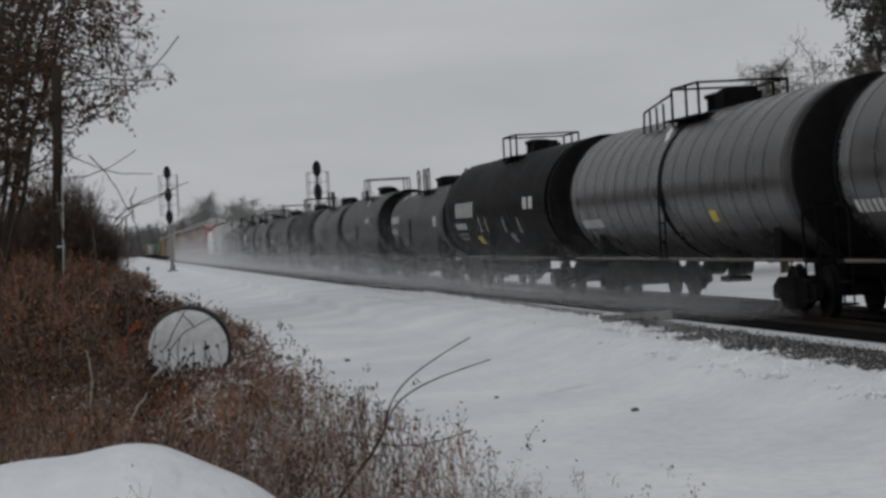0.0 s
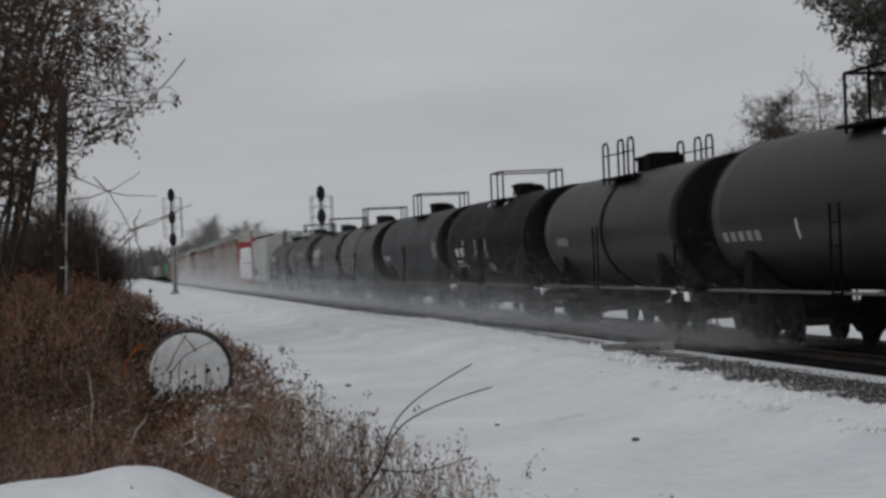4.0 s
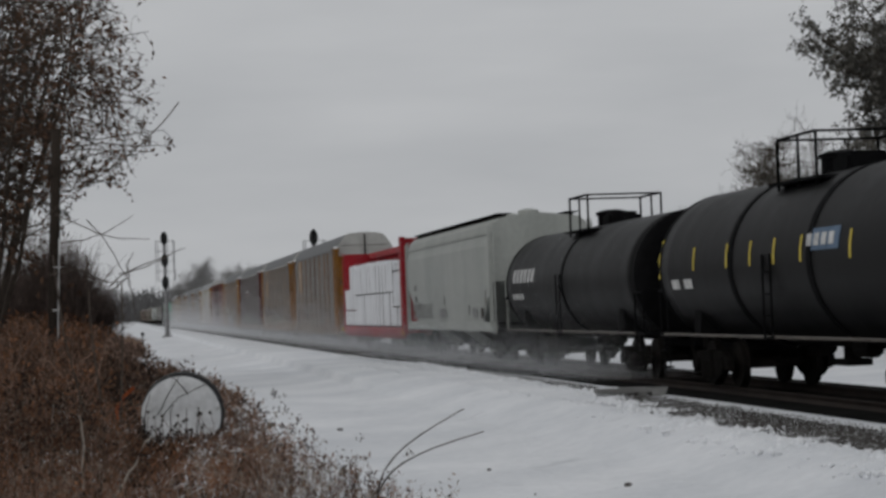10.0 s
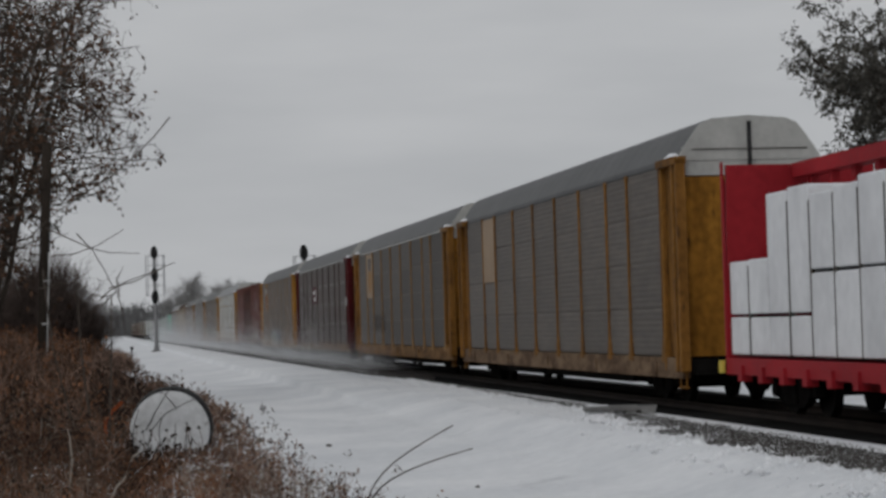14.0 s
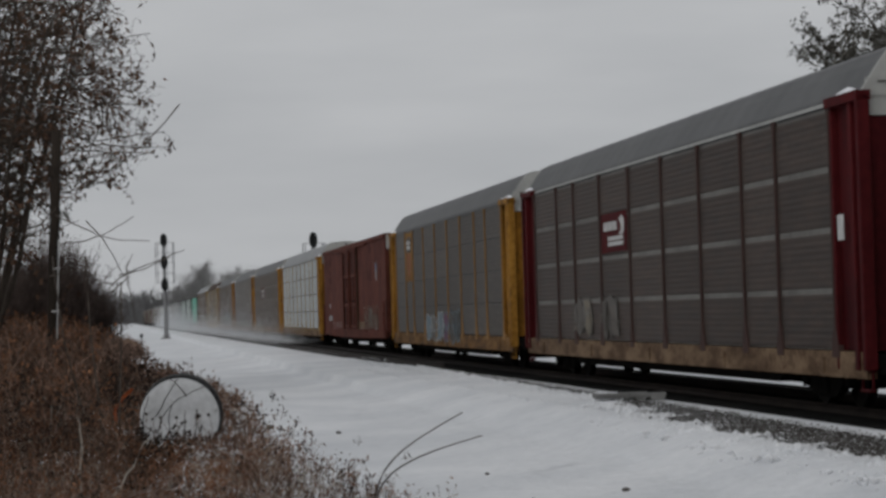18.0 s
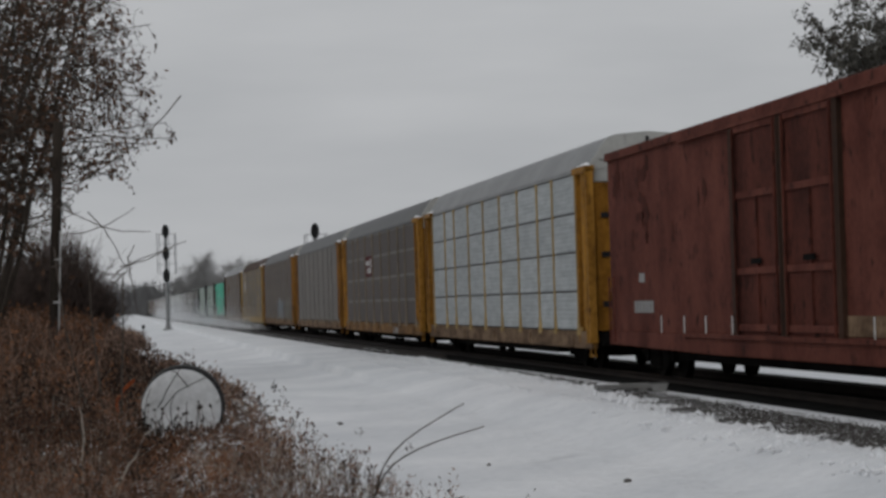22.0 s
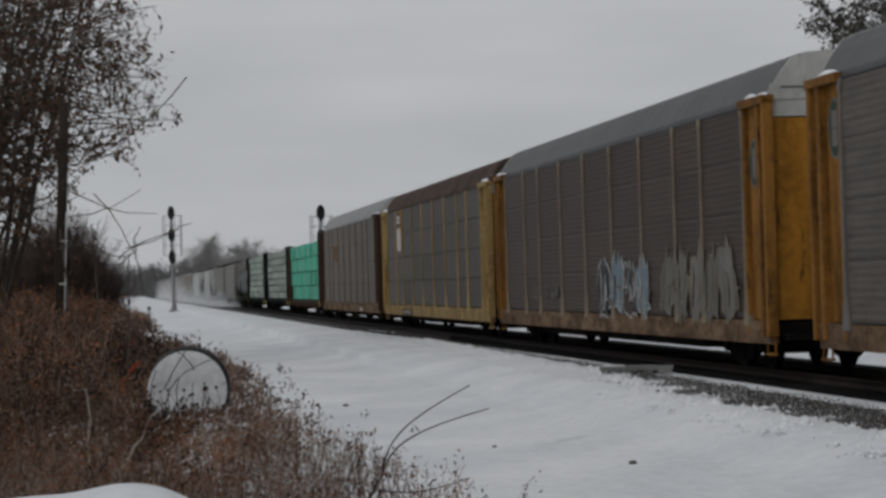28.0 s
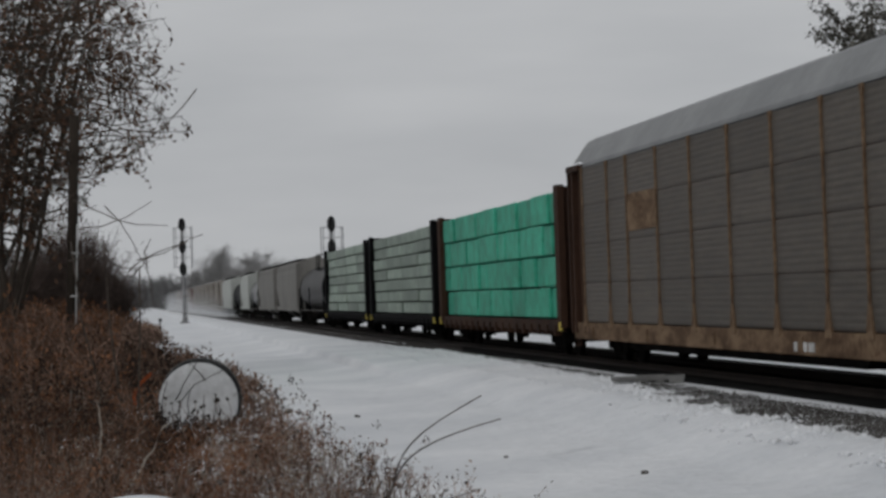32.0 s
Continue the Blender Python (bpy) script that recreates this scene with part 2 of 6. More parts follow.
TAN = paint("tan_sill", (0.07722, 0.04653, 0.02851), (0.2162, 0.1485, 0.09504), 0.75, fine=8, coarse=1.1, bump=0.2, streak=0.4, low=0.55, high=0.9, third=(0.09, 0.042, 0.026), amount=0.05, spec=0.08)
BOXCAR_RED = paint("boxcar_red", (0.06295, 0.01795, 0.01293), (0.1304, 0.04647, 0.03449), 0.72, fine=8, coarse=1.1, bump=0.25, streak=1.6, low=0.5, high=0.9, third=(0.026, 0.0105, 0.009), amount=0.17, spec=0.06)
BOXCAR_DOOR = paint("boxcar_door_red", (0.0276, 0.00935, 0.00735), (0.0966, 0.0319, 0.02352), 0.72, fine=8, coarse=1.0, bump=0.25, streak=2.2, low=0.5, high=0.9, third=(0.016, 0.008, 0.007), amount=0.16, spec=0.05)
BOXCAR_PALE = paint("boxcar_pale", (0.14, 0.122, 0.105), (0.24, 0.215, 0.185), 0.7, fine=6, coarse=0.8, bump=0.2, streak=4)
WHITE_END = paint("white_end", (0.3, 0.305, 0.29), (0.45, 0.45, 0.43), 0.6, fine=7, coarse=0.9, bump=0.1, streak=3, third=(0.16, 0.15, 0.135), amount=0.02)
SPRAY_WHITE = paint("spray_white", (0.25, 0.255, 0.26), (0.42, 0.425, 0.43), 0.6, fine=9, coarse=2, bump=0)
SPRAY_BLUE = paint("spray_blue", (0.1, 0.155, 0.19), (0.18, 0.24, 0.27), 0.6, fine=9, coarse=2, bump=0)
SPRAY_PURPLE = paint("spray_purple", (0.1, 0.04, 0.085), (0.17, 0.075, 0.13), 0.6, fine=9, coarse=2, bump=0)
BARK = paint("bark", (0.03, 0.024, 0.02), (0.085, 0.07, 0.058), 0.9, fine=16, coarse=3, bump=0.7, streak=4, spec=0.05)
TWIG = paint("twig_bark", (0.05, 0.042, 0.036), (0.12, 0.10, 0.085), 0.9, fine=16, coarse=3, bump=0.2, spec=0.05)
DRY_LEAF = paint("dry_leaf", (0.0495, 0.033, 0.0242), (0.143, 0.0825, 0.055), 0.85, fine=10, coarse=1.2, bump=0.2, isles=0.45, spec=0.05)
GREY_LEAF = paint("grey_leaf", (0.05075, 0.0493, 0.045), (0.145, 0.1377, 0.12), 0.85, fine=10, coarse=1.2, bump=0.2, isles=0.45, spec=0.05)
SIGNAL_BLACK_WEED = paint("dark_seed", (0.013, 0.011, 0.0095), (0.045, 0.034, 0.028), 0.9, fine=12, coarse=2, bump=0.1, isles=0.3, spec=0.05)
WEED = paint("weed_stem", (0.0365, 0.02457, 0.02036), (0.2808, 0.1895, 0.1446), 0.9, fine=5, coarse=0.45, bump=0.2, isles=0.55, low=0.56, high=0.86, spec=0.05)
RUST_WEED = paint("rust_weed", (0.0456, 0.024, 0.0162), (0.27, 0.1296, 0.0696), 0.9, fine=5, coarse=0.45, bump=0.2, isles=0.5, low=0.57, high=0.87, spec=0.05)
PALE_WEED = paint("pale_weed", (0.22, 0.1925, 0.165), (0.44, 0.396, 0.341), 0.9, fine=12, coarse=0.7, bump=0.2, isles=0.35, spec=0.05)
THICKET = paint("thicket_twig", (0.06, 0.045, 0.04), (0.13, 0.1, 0.088), 0.9, fine=9, coarse=0.8, bump=0.2, isles=0.4, spec=0.05)
# distance haze is lightened into this wood's colour
HAZED_WOOD = paint("hazed_wood", (0.2, 0.1963, 0.195), (0.35, 0.3425, 0.34), 0.95, fine=2, coarse=0.1, bump=0.2, isles=0.25)
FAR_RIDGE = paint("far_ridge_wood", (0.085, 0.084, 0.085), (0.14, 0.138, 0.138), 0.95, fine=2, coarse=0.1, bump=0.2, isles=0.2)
POLE = paint("pole_wood", (0.016, 0.013, 0.011), (0.045, 0.036, 0.029), 0.9, fine=18, coarse=2.0, bump=0.6, streak=6, spec=0.05)
CONDUIT = paint("conduit", (0.3, 0.3, 0.3), (0.48, 0.48, 0.47), 0.5, 0.2, fine=10, coarse=2)
ALUMINIUM = paint("signal_mast_metal", (0.16, 0.16, 0.165), (0.30, 0.30, 0.305), 0.5, 0.4, fine=8, coarse=1.5, bump=0.1)
SIGNAL_BLACK = paint("signal_black", (0.008, 0.008, 0.009), (0.02, 0.02, 0.021), 0.5, fine=8, coarse=2, bump=0.1)
CONCRETE = paint("concrete", (0.13, 0.13, 0.127), (0.25, 0.25, 0.245), 0.85, fine=14, coarse=2, bump=0.4)
ORANGE = paint("orange_plastic", (0.2, 0.042, 0.01), (0.32, 0.07, 0.016), 0.6, fine=12, coarse=3, bump=0.1)
RUBBER = paint("black_pipe", (0.01, 0.01, 0.01), (0.03, 0.03, 0.03), 0.6, fine=9, coarse=2, bump=0.2)
FACE = paint("snowed_face", (0.42, 0.43, 0.435), (0.72, 0.73, 0.74), 0.8, fine=9, coarse=1.6, bump=0.5, third=(0.3, 0.3, 0.29), amount=0.08)


# ---------------------------------------------------------------- mesh helpers
def part(name, bm, material, parent=None, label="", smooth=False):
    """Links a bmesh as one mesh object, under a thing or a part."""
    me = bpy.data.meshes.new(name)
    bm.to_mesh(me)
    bm.free()
    return link(name, me, material, parent, label, smooth)


def link(name, me, material, parent=None, label="", smooth=False):
    if material and not me.materials:
        me.materials.append(material)
    if smooth:
        me.shade_smooth()
    ob = new(name, me)
    if material and me.materials[0] is not material:
        ob.material_slots[0].link = "OBJECT"
        ob.material_slots[0].material = material
    ob.parent = parent
    return tagged(ob, label)


def placed(ob, x=0, y=0, z=0, rz=0):
    ob.matrix_basis = pose(x, y, z, 0, 0, rz)
    return ob


def thing(name, label, category, group="", kind=""):
    return tagged(new(name), label, category, group, kind)


def box(bm, x0, x1, y0, y1, z0, z1):
    v = [bm.verts.new(c) for c in ((x0, y0, z0), (x1, y0, z0), (x1, y1, z0), (x0, y1, z0), (x0, y0, z1), (x1, y0, z1), (x1, y1, z1), (x0, y1, z1))]
    for q in ((3, 2, 1, 0), (4, 5, 6, 7), (0, 1, 5, 4), (1, 2, 6, 5), (2, 3, 7, 6), (3, 0, 4, 7)):
        bm.faces.new([v[i] for i in q])
    return bm


def rod(bm, p, q, r, n=6, r2=None):
    p, q = Vector(p), Vector(q)
    d = (q - p).normalized()
    u = d.orthogonal().normalized()
    w = d.cross(u)
    rings = []
    for c, rad in ((p, r), (q, r if r2 is None else r2)):
        rings.append([bm.verts.new(c + (u * math.cos(6.2832 * i / n) + w * math.sin(6.2832 * i / n)) * rad) for i in range(n)])
    for i in range(n):
        bm.faces.new((rings[0][i], rings[0][(i + 1) % n], rings[1][(i + 1) % n], rings[1][i]))
    bm.faces.new(rings[0][::-1])
    bm.faces.new(rings[1])
    return bm


def pipe(bm, pts, r, n=5):
    for a, b in zip(pts, pts[1:]):
        rod(bm, a, b, r, n)
    return bm


def lathe(bm, profile, n, axis="x"):
    """profile: (along, radius) pairs, turned about the axis."""
    rings = []
    for a, r in profile:
        ring = []
        for i in range(n):
            c, s = math.cos(6.2832 * i / n) * r, math.sin(6.2832 * i / n) * r
            ring.append(bm.verts.new((a, c, s) if axis == "x" else (c, a, s) if axis == "y" else (c, s, a)))
        rings.append(ring)
    for p, q in zip(rings, rings[1:]):
        for i in range(n):
            bm.faces.new((p[i], p[(i + 1) % n], q[(i + 1) % n], q[i]))
    bm.faces.new(rings[0][::-1])
    bm.faces.new(rings[-1])
    bmesh.ops.recalc_face_normals(bm, faces=bm.faces)
    return bm


def extrude(bm, outline, y0, y1, axis="y"):
    """A closed outline of (x, z) pulled from y0 to y1; axis x pulls (y, z) along x."""
    f = (lambda a, b, y: (a, y, b)) if axis == "y" else (lambda a, b, y: (y, a, b)) if axis == "x" else (lambda a, b, y: (a, b, y))
    p = [bm.verts.new(f(a, b, y0)) for a, b in outline]
    q = [bm.verts.new(f(a, b, y1)) for a, b in outline]
    for i in range(len(p)):
        j = (i + 1) % len(p)
        bm.faces.new((p[i], p[j], q[j], q[i]))
    bm.faces.new(p[::-1])
    bm.faces.new(q)
    bmesh.ops.recalc_face_normals(bm, faces=bm.faces)
    return bm


def B():
    return bmesh.new()


def soup(name, verts, faces, material, parent=None, label="", smooth=False):
    """One mesh from arrays of corners and of faces with equal corner counts."""
    verts, faces = np.asarray(verts, np.float32), np.asarray(faces, np.int32)
    me = bpy.data.meshes.new(name)
    k = faces.shape[1]
    me.vertices.add(len(verts))
    me.vertices.foreach_set("co", verts.ravel())
    me.loops.add(faces.size)
    me.loops.foreach_set("vertex_index", faces.ravel())
    me.polygons.add(len(faces))
    me.polygons.foreach_set("loop_start", np.arange(0, faces.size, k, dtype=np.int32))
    me.update(calc_edges=True)
    return link(name, me, material, parent, label, smooth)


# ---------------------------------------------------------------- the line of the track
STEP = 2.0
GRID = np.arange(-900, 2600, STEP)
TURN = np.full(len(GRID), radians(8.70))
LINE_X = np.cumsum(-np.sin(TURN)) * STEP
LINE_Y = np.cumsum(np.cos(TURN)) * STEP
LINE_X += 12.85 * math.cos(TURN[0]) - np.interp(0, GRID, LINE_X)
LINE_Y += 12.85 * math.sin(TURN[0]) - np.interp(0, GRID, LINE_Y)


def along(s, side=0.0):
    """The place s metres up the line and side metres to its far side, and the line's turn there."""
    th = np.interp(s, GRID, TURN)
    return np.interp(s, GRID, LINE_X) + side * np.cos(th), np.interp(s, GRID, LINE_Y) + side * np.sin(th), th


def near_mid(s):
    """Middle of the two near rails, half snowed-over beside the train's track, placed and narrowed to fit the camera's
    view.
    """
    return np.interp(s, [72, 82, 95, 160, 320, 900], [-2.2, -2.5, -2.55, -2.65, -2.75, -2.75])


def rise(s, side):
    """Height of the ground; 0 is the rail's top."""
    s, side = np.asarray(s, float), np.asarray(side, float)
    z = np.interp(side, [-60, -16, -10.5, -7.0, -6.0, -5.9, -4.9, -4.8, -3.1, -2.9, -2.3, -2.0, -1.85, 2.6, 4.2, 9, 20, 60, 300], [0.3, -0.3, -0.55, -0.5, -0.4, -0.16, -0.12, -0.12, -0.12, -0.12, -0.14, -0.16, -0.3, -0.3, -0.6, -0.75, -0.5, 0.6, 3.0])
    bare = np.interp(side, [-6.0, -5.3, -4.8, -4.5, -4.3, -4.15, -2.6, -2.45, -2.0, -1.85, -1], [-0.4, -0.2, -0.05, -0.02, -0.09, -0.2, -0.2, -0.1, -0.11, -0.3, -0.3])
    snowed = np.interp(side, [-6.0, -5.2, -4.6, -3.55, -3.25, -3.05, -2.6, -2.45, -2.0, -1.85, -1], [-0.4, -0.17, -0.06, -0.05, -0.09, -0.16, -0.16, -0.1, -0.12, -0.3, -0.3])
    band = (side > -5.9) & (side < -1.5)
    z = np.where(band, z + (snowed - z) * np.clip((66 - s) / 14, 0, 1), z)
    z = np.where(band, z + (bare - z) * np.clip((42 - s) / 5, 0, 1), z)
    dip = np.clip((np.abs(side + 1.5) - 4.2) / 3, 0, 1)
    z = z + dip * (0.05 * np.sin(s * 0.21 + side * 0.4) + 0.03 * np.sin(s * 0.083 - side * 0.9 + 1) + 0.015 * np.sin(s * 0.61 + side * 1.3))
    z = z + np.exp(-((side + 6.6) / 1.8) ** 2) * np.clip((75 - s) / 30, 0, 1) * 0.003 * (np.sin(side * 5.5 + 0.13 * s + np.sin(s * 0.35)) + 0.5 * np.sin(side * 11 + 0.3 * s + 1.7 * np.sin(s * 0.6)))
    stand = np.exp(-((s - 0.0) ** 2 + (side + 12.85) ** 2) / 30)
    return z + stand * 0.75


def ground_at(x, y):
    """Line coordinates (s, side) and height of the ground at a plan point."""
    i = np.argmin((LINE_X - x) ** 2 + (LINE_Y - y) ** 2)
    dx, dy, th = x - LINE_X[i], y - LINE_Y[i], TURN[i]
    s, side = GRID[i] - dx * math.sin(th) + dy * math.cos(th), dx * math.cos(th) + dy * math.sin(th)
    return s, side, float(rise(s, side))


def sheet(name, ss, sides, height, material, label="", smooth=True):
    S, L = np.meshgrid(ss, sides, indexing="ij")
    x, y, _ = along(S, L)
    v = np.stack([x, y, height(S, L)], -1).reshape(-1, 3)
    n, m = len(ss), len(sides)
    i = (np.arange(n - 1)[:, None] * m + np.arange(m - 1)[None]).ravel()
    return tagged(soup(name, v, np.stack([i, i + 1, i + m + 1, i + m], 1)[:, ::-1], material, None, label, smooth), label, kind="structure")


ss = np.concatenate([np.arange(-600, 0, 30), np.arange(0, 120, 0.5), np.arange(120, 300, 3), np.arange(300, 2500, 40)])
sides = np.concatenate([-np.geomspace(900, 24, 14), np.arange(-22, -9.1, 0.4), np.arange(-9, -5.1, 0.12), np.array([-5.05, -4.9, -4.8, -4.7, -4.6, -4.5, -4.4, -4.3, -4.2, -4.1, -4.0, -3.9, -3.7, -3.5, -3.35, -3.2, -3.1, -3.0, -2.9, -2.8, -2.65, -2.55, -2.45, -2.3, -2.15, -2.0, -1.9, -1.8, -1, 1, 2.6]), np.arange(3.2, 14, 0.8), np.geomspace(15, 1500, 16)])


def lumps(S, L):
    near = (S < 130) * np.clip((np.abs(L + 1.5) - 4.0) / 2, 0, 1)
    return rise(S, L) + near * 0.01 * np.sin(S * 3.1 + 2 * np.sin(L * 1.7)) * np.sin(L * 2.3 + S)


ground = sheet("ground", ss, sides, lumps, SNOW, "snow-covered ground beside the railway line")
bs = np.concatenate([np.arange(-100, 160, 1.0), np.arange(160, 900, 6)])
sheet("ballast_bed", bs, np.array([-2.05, -1.88, -1.5, 0, 1.5, 2.5, 3.1]), lambda S, L: np.interp(L, [-2.05, -1.88, 2.5, 3.1], [-0.28, -0.14, -0.16, -0.42]), SHADED_BALLAST, "wind-swept wet ballast under the far track, the train's shade in its colour")
gs = np.arange(12, 72, 0.25)
GRAVEL = lambda s: np.interp(s, [12, 30, 34, 37, 41, 50, 62, 72], [1.8, 1.7, 1.5, 1.1, 0.65, 0.45, 0.25, 0.05]) * (1 + 0.16 * np.sin(s * 2.1 + np.sin(s * 0.7)) + 0.13 * np.sin(s * 5.3 + 1))   # breadth of the bare gravel
U = np.array([0.0, 0.1, 0.5, 0.9, 1.0])
gx, gy, _ = along(np.repeat(gs, 5), (-2.45 - GRAVEL(gs)[:, None] * U[None]).ravel())
i4 = (np.arange(len(gs) - 1)[:, None] * 5 + np.arange(4)[None]).ravel()
tagged(soup("near_ballast_bed", np.stack([gx, gy, np.tile([-0.3, -0.105, -0.095, -0.105, -0.3], len(gs))], 1), np.stack([i4, i4 + 5, i4 + 6, i4 + 1], 1), BALLAST), "half snowed-over gravel between the near rails", kind="structure")


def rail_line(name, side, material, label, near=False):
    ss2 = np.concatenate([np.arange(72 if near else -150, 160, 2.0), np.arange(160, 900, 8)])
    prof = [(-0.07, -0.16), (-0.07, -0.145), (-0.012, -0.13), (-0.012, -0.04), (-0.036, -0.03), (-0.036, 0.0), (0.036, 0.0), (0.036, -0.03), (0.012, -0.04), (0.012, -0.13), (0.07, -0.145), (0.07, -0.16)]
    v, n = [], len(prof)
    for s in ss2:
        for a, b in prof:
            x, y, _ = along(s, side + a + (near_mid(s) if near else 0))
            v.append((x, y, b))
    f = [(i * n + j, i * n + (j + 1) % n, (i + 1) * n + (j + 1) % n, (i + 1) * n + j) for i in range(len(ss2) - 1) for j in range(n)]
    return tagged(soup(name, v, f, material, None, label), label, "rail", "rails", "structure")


for side in (-0.755, 0.755):
    rail_line("rail", side, RAIL, "steel rail carrying the freight train")
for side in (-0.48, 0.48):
    rail_line("rail", side, RAIL, "rusty steel rail lying in snow, set to fit the camera's view", True)
bm = B()
for k in range(420):
    x, y, th = along(8 + k * 0.56)
    t = B()
    box(t, -1.3, 1.3, -0.11, 0.11, -0.27, -0.145)
    me = bpy.data.meshes.new("tie")
    t.transform(Matrix.Translation((x, y, 0)) @ Matrix.Rotation(th, 4, "Z"))
    t.to_mesh(me)
    t.free()
    bm.from_mesh(me)
    bpy.data.meshes.remove(me)
tagged(part("track_ties", bm, TIE), "weathered wooden railway ties in the ballast, shade in their colour", "ties", kind="stuff")
# ---------------------------------------------------------------- plants
def tubes(lines, radii, sides=4):
    """Many tapered tubes at once. lines: (n, k, 3) points; radii: (n, k). Returns corners and quads."""
    lines, radii = np.asarray(lines, float), np.asarray(radii, float)
    n, k, _ = lines.shape
    d = np.gradient(lines, axis=1)
    d /= np.linalg.norm(d, axis=2, keepdims=True) + 1e-9
    ref = np.where(np.abs(d[..., 2:3]) > 0.9, np.array([1.0, 0, 0]), np.array([0, 0, 1.0]))
    u = np.cross(d, ref)
    u /= np.linalg.norm(u, axis=2, keepdims=True) + 1e-9
    w = np.cross(d, u)
    a = 2 * np.pi * np.arange(sides) / sides
    ring = lines[:, :, None] + radii[:, :, None, None] * (np.cos(a)[:, None] * u[:, :, None] + np.sin(a)[:, None] * w[:, :, None])
    idx = np.arange(n * k * sides).reshape(n, k, sides)
    nxt = np.roll(idx, -1, axis=2)
    q = np.stack([idx[:, :-1], nxt[:, :-1], nxt[:, 1:], idx[:, 1:]], -1).reshape(-1, 4)
    return ring.reshape(-1, 3), q


def leaves(centres, size, rng, droop=0.0, slim=0.28):
    """Small folded leaves, each two triangles-and-a-fold wide, as quads."""
    n = len(centres)
    a = rng.normal(size=(n, 3))
    a[:, 2] -= droop
    a /= np.linalg.norm(a, axis=1, keepdims=True)
    b = np.cross(a, rng.normal(size=(n, 3)))
    b /= np.linalg.norm(b, axis=1, keepdims=True)
    c = np.cross(a, b)
    s = size * rng.uniform(0.5, 1.4, (n, 1))
    mid = centres + a * s * 0.5 + c * s * 0.15
    v = np.stack([centres, mid + b * s * slim, centres + a * s, mid - b * s * slim], 1).reshape(-1, 3)
    return v, np.arange(4 * n).reshape(n, 4)


def spread(start, way, length, rng, k=5, bend=0.25, lift=0.0):
    """A bent line of k points."""
    pts = [np.array(start, float)]
    d = np.array(way, float)
    for _ in range(k - 1):
        d = d + rng.normal(size=3) * bend
        d[2] += lift
        d /= np.linalg.norm(d)
        pts.append(pts[-1] + d * length / (k - 1))
    return np.array(pts)


def tree(name, label, base, height, reach, seed, leaf=DRY_LEAF, bark=BARK, stems=4, leaf_size=0.09, leaf_count=9, radius=0.09, lean=(0, 0), density=1.0, sub=14, twig=7, start=0.25, thin=1.0, fall=0.75, bend=0.15, reach_x=None, flat=1.0):
    """Stems, limbs and twigs, with clusters of withered leaves on the twigs."""
    rng = np.random.default_rng(seed)
    ob = thing(name, label, "tree", "")
    ob.location = base
    l1, r1, l2, r2, l3, r3, tips = [], [], [], [], [], [], []
    for i in range(stems):
        ang = 6.283 * (i + rng.uniform(-0.3, 0.3)) / stems
        out = np.array([math.cos(ang), math.sin(ang), 0]) * (0.12 + 0.32 * rng.random()) * reach / height * 1.6
        way = out + np.array([lean[0], lean[1], 1.0])
        line = spread((0.15 * math.cos(ang), 0.15 * math.sin(ang), 0), way / np.linalg.norm(way), height * rng.uniform(0.8, 1.05), rng, 7, bend, 0.03)
        if reach_x is not None:
            line[:, 0] = np.minimum(line[:, 0], np.linspace(0.2, 0.6 * reach_x, 7) + 0.1 * np.sin(3.0 * np.arange(7) + i))
        l1.append(line)
        r1.append(np.linspace(radius, radius * 0.18, 7) * rng.uniform(0.7, 1.1))
        for j in range(int(sub)):
            t = start + (1 - start) * (j + rng.random()) / sub
            p = np.array([np.interp(t * 6, range(7), line[:, c]) for c in range(3)])
            a2 = rng.uniform(0, 6.283)
            length = reach * (1.15 - fall * t) * rng.uniform(0.55, 1.1)
            d = np.array([math.cos(a2) + lean[0], math.sin(a2) + lean[1], rng.uniform(0.15, 0.75) * flat - (0.08 if flat < 1 else 0)])
            limb = spread(p, d / np.linalg.norm(d), length, rng, 5, 0.22, 0.0)
            if reach_x is not None and (limb[-1, 0] > reach_x + np.interp(limb[-1, 2], [0, 5, 5.6, 6.2, 8.5, 11, 16], [-3.8, -3.4, -1.6, -0.8, 0, -0.5, -0.6])):
                continue
            l2.append(limb)
            r2.append(np.linspace(radius * 0.38 * (1.1 - t * 0.6), radius * 0.08, 5) * thin)
            for m in range(int(twig * density)):
                u = rng.uniform(0.25, 1.0)
                q = np.array([np.interp(u * 4, range(5), limb[:, c]) for c in range(3)])
                d = rng.normal(size=3)
                d[2] += 0.15
                tw = spread(q, d / np.linalg.norm(d), reach * rng.uniform(0.14, 0.34), rng, 4, 0.3)
                if reach_x is not None and (tw[-1, 0] > reach_x + 0.3 + np.interp(tw[-1, 2], [0, 5, 5.6, 6.2, 8.5, 11, 16], [-3.8, -3.4, -1.6, -0.8, 0, -0.5, -0.6])):
                    continue
                l3.append(tw)
                r3.append(np.linspace(radius * 0.09, radius * 0.035, 4) * thin)
                n = rng.poisson(leaf_count)
                if n:
                    f = rng.uniform(0.2, 1.0, n) * 3
                    tips.append(np.stack([np.interp(f, range(4), tw[:, c]) for c in range(3)], 1) + rng.normal(size=(n, 3)) * reach * 0.02)
    soup("trunk", *tubes(l1, r1, 7), bark, ob, "", True)
    tagged(soup("limb_tangle", *tubes(l2, r2, 4), bark, ob), kind="stuff")
    tagged(soup("twig_tangle", *tubes(l3, r3, 3), bark, ob), kind="stuff")
    if tips:
        tagged(soup("crown", *leaves(np.concatenate(tips), leaf_size, rng, 0.9, 0.2), leaf, ob), "withered leaves still on the twigs", kind="stuff")
    return ob


